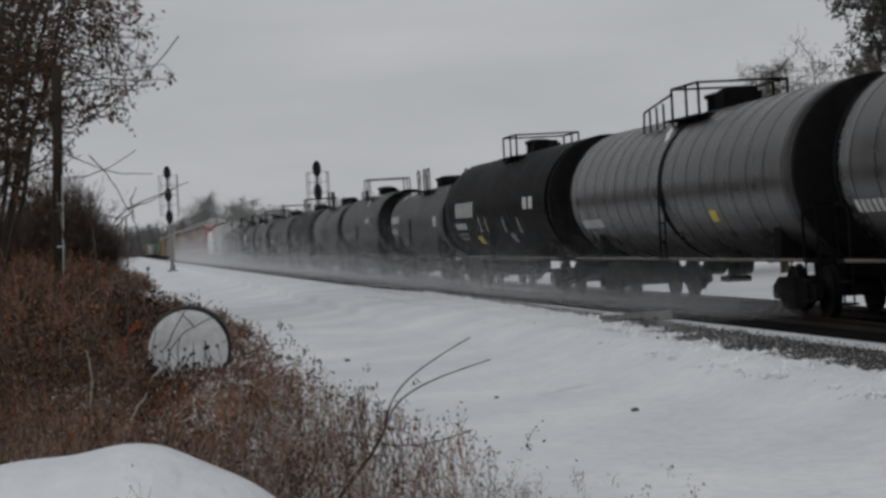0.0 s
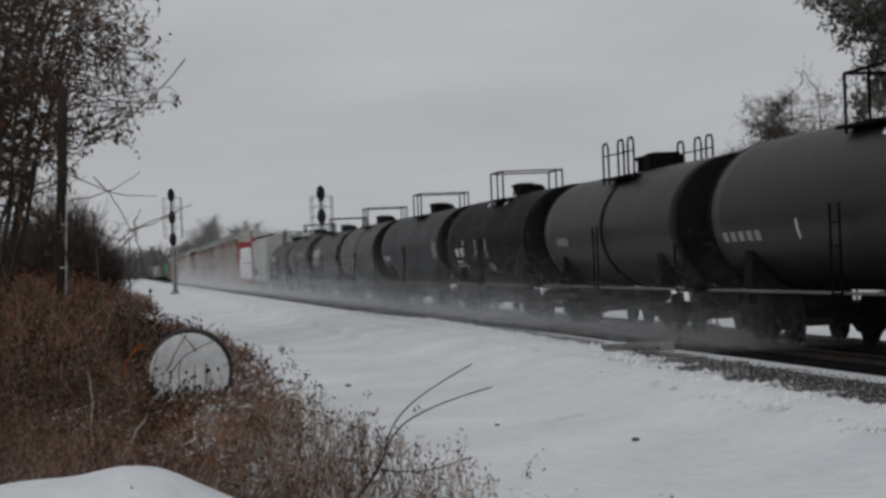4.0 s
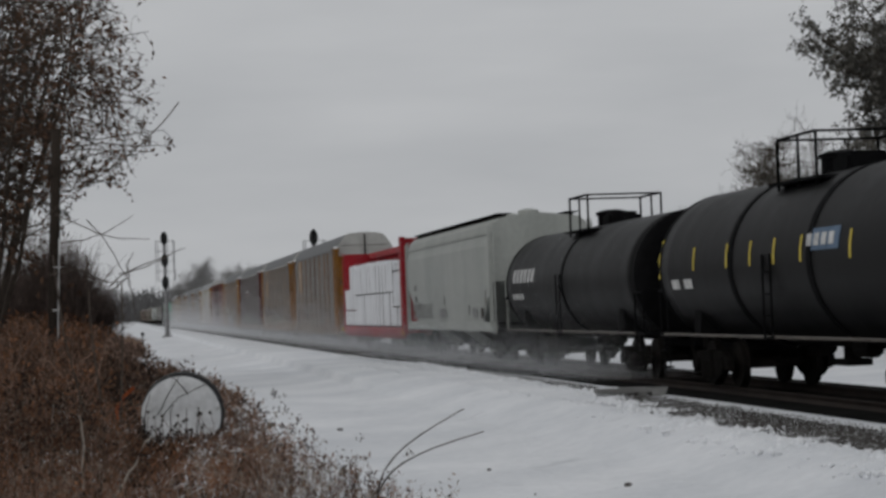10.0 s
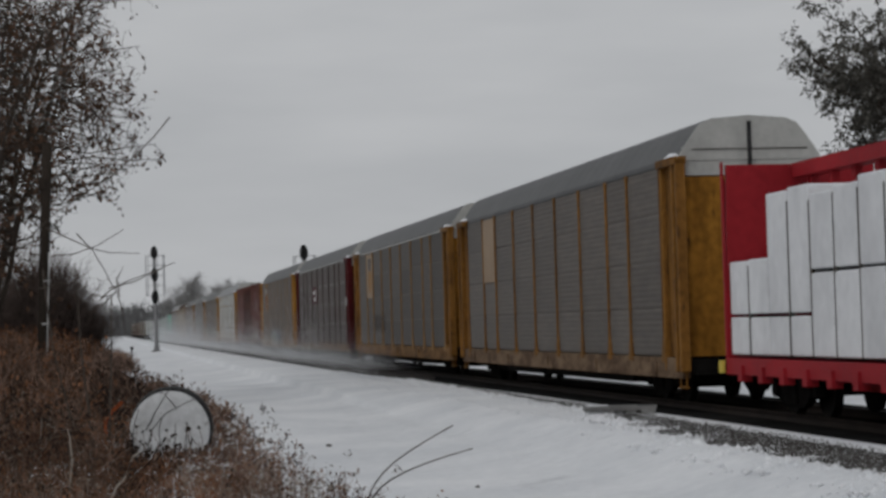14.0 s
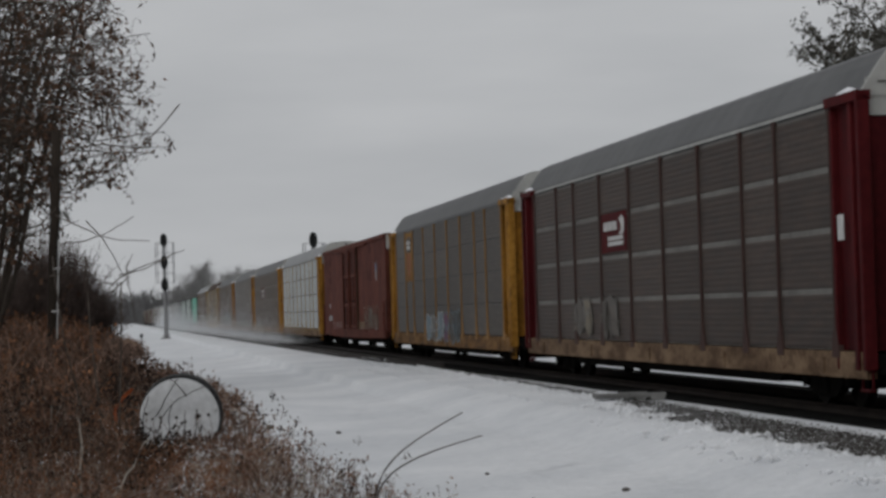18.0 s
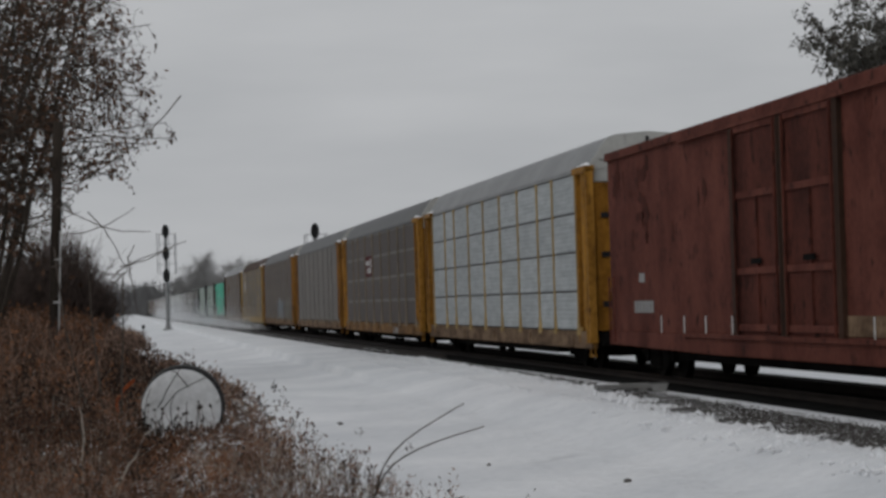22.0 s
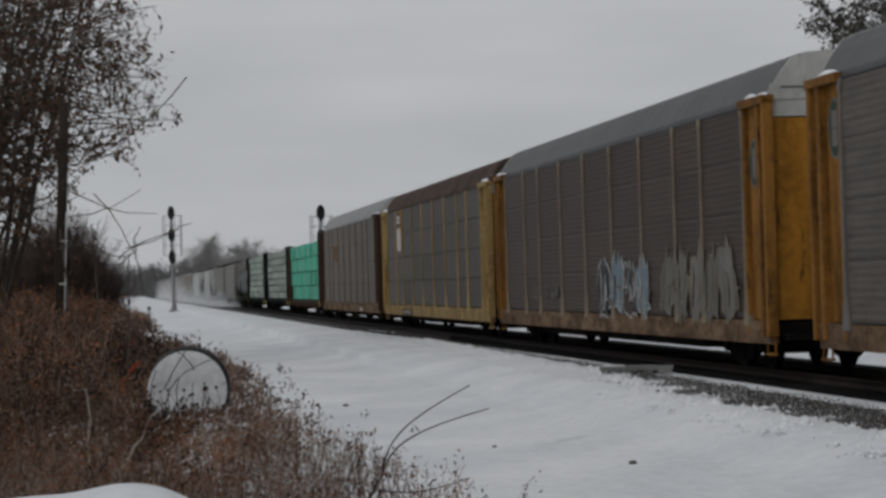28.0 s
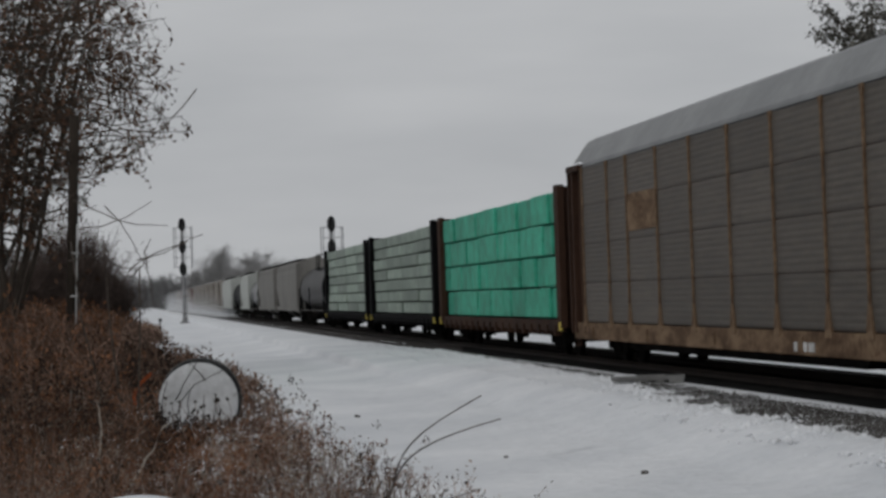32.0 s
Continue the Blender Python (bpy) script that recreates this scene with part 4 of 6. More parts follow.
for q in (((0.0, 0.0, 0.1), (0.08, 0, 0.2), (0.15, 0.02, 0.27), (0.25, 0, 0.36)), ((0.02, 0, 0.12), (-0.06, 0, 0.0), (-0.04, 0, -0.18))):
    bm = B()
    rows = [[bm.verts.new((a - 0.025, b, c)), bm.verts.new((a + 0.025, b + 0.02, c - 0.03)), bm.verts.new((a, b + 0.04, c))] for a, b, c in q]
    for p, r in zip(rows, rows[1:]):
        for i in range(3):
            bm.faces.new((p[i], p[(i + 1) % 3], r[(i + 1) % 3], r[i]))
    part("strip", bm, ORANGE, flag)

# heap of clean snow in the foreground
rng = np.random.default_rng(101)
u, w = np.meshgrid(np.linspace(-1, 1, 61), np.linspace(-1, 1, 41), indexing="ij")
x, y = -2.25 + 1.75 * u, 14.4 + 1.25 * w
g0 = np.array([[ground_at(a, b)[2] for a, b in zip(p, q)] for p, q in zip(x, y)])
top = np.interp(x, [-4.0, -3.4, -2.95, -2.58, -2.26, -2.0, -1.72, -1.42, -1.14, -0.8], [0.0, 0.38, 0.44, 0.455, 0.52, 0.5, 0.36, 0.22, 0.0, -0.5])
hump = np.clip(1 - w * w, 0, 1) ** 0.6 * np.clip((1 - u ** 8), 0, 1)
z = g0 - 0.05 + (np.maximum(top - g0, 0) + 0.05) * hump
for _ in range(3):
    z[1:-1] = (z[:-2] + 2 * z[1:-1] + z[2:]) / 4
v = np.stack([x, y, z], -1).reshape(-1, 3)
i = (np.arange(60)[:, None] * 41 + np.arange(40)[None]).ravel()
tagged(soup("snow_mound", v, np.stack([i, i + 41, i + 42, i + 1], 1), SNOW, None, "", True), "smooth rounded mound of fresh snow among weeds", "snow mound")


def signal(x, y, top, heads, base_z, label):
    ob = thing("railway_signal", label, "signal", "railway signals")
    ob.location = (x, y, base_z)
    h = top - base_z
    part("mast", lathe(B(), [(0, 0.3), (0.5, 0.3), (0.55, 0.2), (h - 0.3, 0.15), (h - 0.25, 0.05)], 12, "z"), ALUMINIUM, ob, "grey metal mast")
    part("footing", box(B(), -0.5, 0.5, -0.5, 0.5, -0.4, 0.12), CONCRETE, ob)
    for z in heads:
        bm = extrude(B(), [(0.4 * math.cos(a), 0.75 * math.sin(a)) for a in np.linspace(0, 6.283, 20, endpoint=False)], -0.28, -0.2)
        bm.transform(Matrix.Translation((0, 0, z - base_z)))
        head = part("signal_head", bm, SIGNAL_BLACK, ob, "black oval signal head, unlit")
        for dz in (-0.38, 0, 0.38):
            hood = B()
            lathe(hood, [(-0.5, 0.13), (-0.28, 0.15), (-0.28, 0.12), (-0.5, 0.11)], 12, "y")
            hood.transform(Matrix.Translation((0, 0, z - base_z + dz)))
            part("hood", hood, SIGNAL_BLACK, head)
        part("bracket", box(B(), -0.1, 0.1, -0.22, 0.3, z - base_z - 0.1, z - base_z + 0.1), SIGNAL_BLACK, ob)
    lo, hi = heads[-1] - base_z + 0.2, heads[0] - base_z - 0.3
    for sx in (-1.05, 1.05):
        part("cage_post", rod(B(), (sx, 0.4, lo), (sx, 0.4, hi), 0.05, 6), ALUMINIUM, ob)
        part("cage_post", rod(B(), (sx * 0.8, 0.9, lo), (sx * 0.8, 0.9, hi), 0.04, 6), ALUMINIUM, ob)
    for z in np.linspace(lo, hi, 5):
        part("cage_rail", pipe(B(), [(-1.05, 0.4, z), (-0.15, 0.1, z), (0.15, 0.1, z), (1.05, 0.4, z), (0.84, 0.9, z), (-0.84, 0.9, z), (-1.05, 0.4, z)], 0.035, 4), ALUMINIUM, ob)
    placed(part("ladder", rod(rod(B(), (-0.25, 0.55, 0.3), (-0.25, 0.55, hi), 0.03, 5), (0.25, 0.55, 0.3), (0.25, 0.55, hi), 0.03, 5), ALUMINIUM, ob))
    return ob


signal(-30.7, 240, 11.1, (10.6, 8.1, 5.6), -0.45, "tall grey railway signal with three black heads")
signal(-11.7, 202, 9.3, (8.8, 6.6, 4.4), -0.5, "tall grey railway signal with black heads behind the track")
post = thing("marker_post", "thin dark marker post beside the line", "post")
post.location = on_ground(-26.5, 190)
part("shaft", rod(B(), (0, 0, -0.2), (0, 0, 0.95), 0.05, 6), IRON, post)
part("marker_plate", box(B(), -0.14, 0.14, -0.06, -0.02, 0.75, 1.05), IRON, post)

slab = thing("trackside_slab", "low grey concrete slab dusted with snow by the track", "slab")
slab.location = (*along(41.2, -2.75)[:2], -0.24)
slab.rotation_euler = (0, 0, radians(5))
bm = box(B(), -0.75, 0.62, -0.28, 0.28, 0.2, 0.3)
bmesh.ops.bevel(bm, geom=bm.edges[:], offset=0.02, segments=2, affect="EDGES")
part("top_slab", bm, CONCRETE, slab)
part("end_block", extrude(B(), [(0.3, 0.3), (0.64, 0.3), (0.54, 0.0), (0.36, 0.0)], -0.3, 0.3), CONCRETE, slab)
part("middle_block", box(B(), 0.05, 0.22, -0.26, 0.26, 0.0, 0.2), CONCRETE, slab)
part("low_step", box(B(), -1.25, -0.3, -0.3, 0.25, 0.0, 0.14), CONCRETE, slab)
part("snow_cap", box(B(), -0.7, -0.3, -0.1, 0.24, 0.3, 0.32), SNOW_CLOD, slab, "thin cap of snow")

# stones of the near track showing through the snow, and ploughed clods along it
rng = np.random.default_rng(120)


def pebbles(name, label, s, side, z, size, material):
    x, y, _ = along(s, side)
    n = len(s)
    c = np.stack([x, y, z], 1)
    o = np.array([[1, 0, 0], [-1, 0, 0], [0, 1, 0], [0, -1, 0], [0, 0, 0.8], [0, 0, -0.8]], float)
    v = c[:, None] + o[None] * size[:, None, None] * rng.uniform(0.6, 1.3, (n, 6, 1))
    f = np.array([[0, 2, 4], [2, 1, 4], [1, 3, 4], [3, 0, 4], [2, 0, 5], [1, 2, 5], [3, 1, 5], [0, 3, 5]])
    tagged(soup(name, v.reshape(-1, 3), (np.arange(n)[:, None, None] * 6 + f[None]).reshape(-1, 3), material), label, "stones" if material is STONE else "snow", kind="stuff")


n = 10000
s = 13 + 57 * rng.random(n) ** 1.3
side = -2.42 - GRAVEL(s) * rng.random(n) * 1.08
pebbles("ballast_stones", "loose grey ballast stones between the rails", s, side, np.full(n, -0.09) + rng.uniform(-0.02, 0.012, n), rng.uniform(0.008, 0.022, n), STONE)
n = 7000
s = rng.uniform(15, 72, n)
side = np.where(rng.random(n) < 0.75, -2.5 - GRAVEL(s) * rng.uniform(0.8, 1.15, n), -4.5) + rng.normal(size=n) * 0.12
pebbles("snow_clods", "lumpy clods of ploughed snow along the rail", s, side, np.maximum(rise(s, side), -0.1) + rng.uniform(-0.03, 0.015, n), rng.uniform(0.008, 0.024, n) * np.where(rng.random(n) < 0.06, 2.2, 1.0), SNOW_CLOD)
n = 11000
s = 14 + 56 * rng.random(n) ** 0.8
pebbles("snow_specks", "bits of snow on the ballast", s, -2.45 - GRAVEL(s) * rng.random(n), np.full(n, -0.085) + rng.uniform(-0.02, 0.01, n), rng.uniform(0.004, 0.011, n), SNOW_CLOD)
n = 9000
s = rng.uniform(15, 90, n)
k = np.abs(rng.normal(size=n))
side = -2.5 - GRAVEL(s) * 0.98 - 0.42 * k
pebbles("snow_lumps", "broken lumps of crusted snow along the gravel", s, side, np.maximum(rise(s, side), -0.1) - 0.005, rng.uniform(0.02, 0.06, n) * np.where(rng.random(n) < 0.15, 1.9, 1.0) / (1 + 0.5 * k), SNOW_CLOD)
for x, y, r in ((-2.05, 42.0, 0.06), (-3.55, 44.0, 0.10), (-3.3, 43.5, 0.05), (2.2, 26.0, 0.05), (0.6, 30, 0.035)):
    bm = bmesh.new()
    bmesh.ops.create_icosphere(bm, subdivisions=2, radius=r)
    for vv in bm.verts:
        vv.co *= 1 + 0.5 * noise.noise(vv.co * 9 + Vector((x, y, 0)))
        vv.co.z *= 0.6
    st = tagged(part("stone", bm, STONE), "small dark stone lying on the snow", "stone", "stones on the snow")
    st.location = on_ground(x, y, r * 0.3)


# ---------------------------------------------------------------- what moves
CARS = []   # (car, middle of the car along the train)


def travel(t):
    return 16.81 * (t - 16) - 0.0104 * (t - 16) ** 2


# ---------------------------------------------------------------- the train's cars; x runs forward, the near side is -y
def mesh_of(build):
    bm = B()
    build(bm)
    me = bpy.data.meshes.new("shared")
    bm.to_mesh(me)
    bm.free()
    return me


def side_frame_shape(bm):
    extrude(bm, [(-1.2, 0.55), (-1.2, 0.36), (-0.95, 0.36), (-0.5, 0.16), (0.5, 0.16), (0.95, 0.36), (1.2, 0.36), (1.2, 0.55), (0.85, 0.72), (-0.85, 0.72)], -0.07, 0.07)
    for x in (-0.88, 0.88):
        lathe_at = B()
        lathe(lathe_at, [(-0.13, 0.1), (-0.13, 0.15), (0.1, 0.15), (0.1, 0.1)], 10, "y")
        lathe_at.transform(Matrix.Translation((x, 0, 0.46)))
        me = bpy.data.meshes.new("t")
        lathe_at.to_mesh(me)
        lathe_at.free()
        bm.from_mesh(me)
        bpy.data.meshes.remove(me)
    for x in (-0.2, 0, 0.2):
        rod(bm, (x, -0.09, 0.22), (x, -0.09, 0.52), 0.075, 8)


def wheelset_shape(bm):
    lathe(bm, [(-0.80, 0.08), (-0.80, 0.22), (-0.79, 0.36), (-0.80, 0.45), (-0.70, 0.455), (-0.69, 0.485), (-0.66, 0.485), (-0.66, 0.36), (-0.68, 0.2), (-0.66, 0.09),
               (0.66, 0.09), (0.68, 0.2), (0.66, 0.36), (0.66, 0.485), (0.69, 0.485), (0.70, 0.455), (0.80, 0.45), (0.79, 0.36), (0.80, 0.22), (0.80, 0.08)], 20, "y")


SIDE_FRAME = mesh_of(side_frame_shape)
WHEELSET = mesh_of(wheelset_shape)
BOLSTER = mesh_of(lambda bm: (box(bm, -0.22, 0.22, -1.15, 1.15, 0.42, 0.74), box(bm, -1.0, 1.0, -0.09, 0.09, 0.5, 0.58)))
COUPLER = mesh_of(lambda bm: (box(bm, -0.5, 0.35, -0.1, 0.1, 0.72, 0.95), box(bm, 0.3, 0.72, -0.16, 0.14, 0.7, 0.98), pipe(bm, [(0.1, -0.35, 0.75), (0.35, -0.35, 0.45), (0.65, -0.3, 0.5)], 0.03)))


def running_gear(car, length, inset=2.3):
    for x in (-length / 2 + inset, length / 2 - inset):
        t = placed(link("truck", BOLSTER, IRON, car, "dirty iron truck with four steel wheels"), x)
        for y in (-1.02, 1.02):
            placed(link("side_frame", SIDE_FRAME, IRON, t), 0, y)
        for dx in (-0.88, 0.88):
            placed(link("wheelset", WHEELSET, WHEEL, t), dx, 0, 0.455)
    for x, r in ((length / 2, 0), (-length / 2, 180)):
        placed(link("coupler", COUPLER, IRON, car), x, 0, 0, r)


def ladder_shape(height, width=0.45, step=0.38, r=0.018):
    def build(bm):
        for x in (-width / 2, width / 2):
            rod(bm, (x, 0, 0), (x, 0, height), r * 1.3, 5)
        for k in range(int(height / step) + 1):
            rod(bm, (-width / 2, 0, 0.05 + k * step), (width / 2, 0, 0.05 + k * step), r, 5)
    return mesh_of(build)


LADDER_TALL, LADDER_SHORT = ladder_shape(3.4), ladder_shape(1.5)


def bars(car, name, x, y, z, rows, material, label):
    """Lettering that cannot be told, or a maker's name, as plain bars: rows of (width, height) downwards, on a side at y."""
    bm = B()
    out = -1 if y < 0 else 1
    for w, h, count in rows:
        gap = w / count
        for k in range(count):
            x0 = x - k * gap
            box(bm, x0 - gap * 0.76, x0, min(y, y + out * 0.012), max(y, y + out * 0.012), z - h, z)
        z -= h * 1.35
    return part(name, bm, material, car, label)


def on_shell(car, name, x, z, rows, material, label, radius, zc):
    """The same on a round tank's near side: bars that follow its curve."""
    bm = B()

    def bar(x0, x1, za, zb):
        v = []
        for zz in (za, (za + zb) / 2, zb):
            for r in (radius + 0.002, radius + 0.012):
                y = -math.sqrt(max(0.01, r * r - (zz - zc) ** 2))
                v.append([bm.verts.new((x0, y, zz)), bm.verts.new((x1, y, zz))])
        for k in (0, 2):
            a, b, a2, b2 = v[k], v[k + 1], v[k + 2], v[k + 3]
            bm.faces.new((b[0], b[1], b2[1], b2[0]))
            bm.faces.new((a[0], b[0], b2[0], a2[0]))
            bm.faces.new((b[1], a[1], a2[1], b2[1]))
    for w, h, count in rows:
        gap = w / count
        for k in range(count):
            bar(x - k * gap - gap * (0.62 if h > 0.15 else 0.74), x - k * gap, z - h, z)
        z -= h * 1.4
    return part(name, bm, material, car, label)


SHELL_MARKS = {"L": (LETTER, "marking", "white lettering bars"), "H": (HOPPER_MARK, "marking", "faint rows of small lettering"), "Y": (YELLOW_MARK, "reflector", "yellow reflective strip"),
               "R": (LETTER, "reflector", "white reflective strip"), "B": (BLUE_MARK, "company_panel", "blue company panel"), "G": (GALV_PALE, "plate", "pale dull plate")}


def tank_car(front, rear, shell, marks=(), label="black tank car", group="tank cars", dark_head=BLACK, radius=1.48, rails="box", snow=(), zc=2.4, bands=0, rail_up=0.7, seams=0):
    """marks: (forward end, top, width, height, count, kind) in the car's own metres. snow: patches as (start, step, count)."""
    length, mid = rear - front, (rear + front) / 2
    car = thing("tank_car", label, "tank car", group)
    half, r = length / 2 - 0.3, radius
    cap = 0.5
    bm = lathe(B(), [(-half + cap, r)] + [(x, r) for x in np.linspace(-half + cap + 0.6, half - cap - 0.6, 7)] + [(half - cap, r)], 40)
    tank = placed(part("tank", bm, shell, car, "", True), 0, 0, zc)
    # heads lie in the shade between cars; their dark colour carries it
    for out in (1, -1):
        prof = [(out * (half - cap - 0.02), r + 0.006), (out * (half - cap + 0.1), r + 0.004)]
        prof += [(out * (half - cap + 0.1 + (cap - 0.1) * math.sin(a)), (r + 0.004) * math.cos(a) ** 0.8 + 0.02) for a in np.linspace(0.15, 1.5, 9)]
        placed(part("tank_head", lathe(B(), prof, 40), dark_head, car, "domed tank end, its shade put into the dark colour", True), 0, 0, zc)
    for k in range(bands):
        x = (k + 1) * (2 * half - 2) / (bands + 1) - half + 1
        placed(part("tank_band", lathe(B(), [(x - 0.12, r), (x - 0.12, r + 0.02), (x + 0.12, r + 0.02), (x + 0.12, r)], 40), dark_head, car), 0, 0, zc)
    for x in np.linspace(-half + 1.1, half - 1.1, seams) if seams else ():
        placed(part("jacket_seam", lathe(B(), [(x - 0.018, r), (x - 0.012, r + 0.009), (x + 0.012, r + 0.009), (x + 0.018, r)], 40), shell, car), 0, 0, zc)
    for out in (1, -1):
        part("stub_sill", box(B(), *sorted((out * (half - 3.4), out * (half + 0.25))), -0.32, 0.32, 0.72, 1.2), BLACK, car)
    for out in (1, -1):
        bm = extrude(B(), [(-1.35, 1.05), (1.35, 1.05), (1.28, 1.9), (0.9, 1.5), (0.3, 1.3), (-0.3, 1.3), (-0.9, 1.5), (-1.28, 1.9)], out * (half - 2.6), out * (half - 2.15), "x")
        part("saddle", bm, BLACK, car)
        bm = box(B(), *sorted((out * (half - 0.55), out * (half + 0.2))), -1.45, 1.45, 1.0, 1.07)
        part("end_platform", bm, BLACK, car)
        part("end_handrail", pipe(B(), [(out * (half + 0.15), -1.42, 1.07), (out * (half + 0.15), -1.42, 2.0), (out * (half + 0.15), 1.42, 2.0), (out * (half + 0.15), 1.42, 1.07)], 0.025), BLACK, car)
        for y in (-1.45, 1.45):
            part("corner_handrail", pipe(B(), [(out * (half - 0.5), y, 1.07), (out * (half - 0.5), y, 1.95), (out * (half + 0.15), y, 1.95)], 0.025), BLACK, car)
        for y in (-1.43, 1.43):
            bm = B()
            for z in (0.35, 0.7):
                box(bm, *sorted((out * (half - 0.5), out * (half - 0.05))), y - 0.08, y + 0.08, z, z + 0.03)
            rod(bm, (out * (half - 0.5), y, 0.35), (out * (half - 0.5), y, 1.05), 0.018, 4)
            rod(bm, (out * (half - 0.05), y, 0.35), (out * (half - 0.05), y, 1.05), 0.018, 4)
            part("step", bm, BLACK, car)
    for y in (-1.5, 1.5):
        part("side_rail", rod(B(), (-half + 0.4, y, 1.05), (half - 0.4, y, 1.05), 0.03, 6), GALV, car, "grey pipe handrail along the tank's side")
        for x in np.linspace(-half + 2.4, half - 2.4, 4):
            part("rail_bracket", box(B(), x - 0.02, x + 0.02, min(y, y * 0.8), max(y, y * 0.8), 1.0, 1.06), BLACK, car)
    top = zc + r
    placed(link("ladder", LADDER_SHORT, BLACK, car), 0.0, -1.58, 1.0)
    for y in (-0.75, 0.75):
        part("top_platform", box(B(), -1.35, 1.35, y - 0.3, y + 0.3, top - 0.2, top - 0.15), BLACK, car, "black grating walkway on the tank")
    part("manway", placed_lathe([(top - 0.15, 0.38), (top + 0.22, 0.38), (top + 0.22, 0.43), (top + 0.3, 0.43), (top + 0.36, 0.2)], 16, -0.3), BLACK, car)
    bm = box(B(), 0.25, 1.1, -0.4, 0.4, top - 0.12, top + (0.36 if rails != "box" else 0.26))
    bmesh.ops.bevel(bm, geom=bm.edges[:], offset=0.08, segments=2, affect="EDGES")
    part("valve_housing", bm, BLACK, car, "black valve housing on the tank's crown")
    high = top + rail_up
    lab = "black tube guard rail round the manway"
    for y in (-0.95, 0.95):
        if rails == "round":
            for x in (-1.5, 0.1, 1.1):
                part("rail_hoop", pipe(B(), [(x, y, top - 0.3), (x, y, high - 0.12), (x + 0.1, y, high), (x + 0.45, y, high), (x + 0.55, y, high - 0.12), (x + 0.55, y, top - 0.3)], 0.028), BLACK, car, "bent black tube hoop")
            part("guard_rail", rod(B(), (-1.5, y, high - 0.3), (1.65, y, high - 0.3), 0.02, 4), BLACK, car, lab)
        else:
            part("guard_rail", pipe(B(), [(-1.05, y, top - 0.3), (-1.05, y, high), (1.05, y, high), (1.05, y, top - 0.3)], 0.03), BLACK, car, lab)
            part("rail_post", rod(B(), (0.1, y, top - 0.3), (0.1, y, high), 0.028, 5), BLACK, car)
            if rails == "two":
                part("stair_rail", pipe(B(), [(-3.6, y, top - 0.3), (-3.5, y, top + 0.16), (-1.05, y, high - 0.1)], 0.026), BLACK, car)
                for x in (-3.0, -2.4, -1.8):
                    part("rail_post", rod(B(), (x, y, top - 0.3), (x, y, top + 0.18 + 0.06 * (x + 3.0)), 0.026, 5), BLACK, car)
    if rails != "round":
        for x in (-1.05, 1.05):
            part("cross_rail", rod(B(), (x, -0.95, high), (x, 0.95, high), 0.025, 5), BLACK, car)
    part("bottom_outlet", box(rod(B(), (-0.2, 0, 0.6), (-0.2, 0, 1.3), 0.16, 10), -0.6, 0.2, -0.22, 0.22, 0.5, 0.62), IRON, car)
    part("air_reservoir", rod(B(), (1.6, -0.5, 0.85), (2.3, -0.5, 0.85), 0.16, 10), IRON, car)
    part("brake_cylinder", rod(B(), (-2.4, 0.3, 0.8), (-3.1, 0.3, 0.8), 0.2, 10), IRON, car)
    for x, z, w, h, count, kind in marks:
        material, name, says = SHELL_MARKS[kind]
        if kind == "B":
            on_shell(car, name, x, z, [(w / 0.74, h, 1)], material, says, r, zc)
            on_shell(car, "marking", x - 0.12 * w, z - 0.22 * h, [(0.8 * w, 0.56 * h, count)], LETTER, "white bars on the blue panel", r + 0.012, zc)
        else:
            on_shell(car, name, x, z, [(w if count > 1 else w / 0.74, h, count)], material, says, r, zc)
    if snow:
        rnd = random.Random(int(front))
        for k in range(snow[2]):
            x, a0 = snow[0] + k * snow[1] + rnd.uniform(-0.2, 0.2), rnd.uniform(0.3, 0.8)
            lx, la = rnd.uniform(0.2, 0.6), rnd.uniform(0.04, 0.12)
            bm = B()
            mid_v = bm.verts.new((x, -(r + 0.03) * math.sin(a0), zc + (r + 0.03) * math.cos(a0)))
            ring = []
            for i in range(14):
                w = 6.2832 * i / 14
                g = rnd.uniform(0.55, 1.2)
                dx, a = lx * g * math.cos(w) + 0.5 * la * math.sin(w), a0 + la * g * math.sin(w) + 0.25 * lx * math.cos(w)
                ring.append(bm.verts.new((x + dx, -(r + 0.004) * math.sin(a), zc + (r + 0.004) * math.cos(a))))
            for i in range(14):
                bm.faces.new((mid_v, ring[i - 1], ring[i]))
            part("snow_patch", bm, SNOW_CLOD, car, "patch of snow frozen to the tank's shoulder")
    running_gear(car, length - 0.6, 2.3)
    CARS.append((car, mid))
    return car


def placed_lathe(profile, n, x):
    bm = lathe(B(), profile, n, "z")
    bm.transform(Matrix.Translation((x, 0, 0)))
    return bm


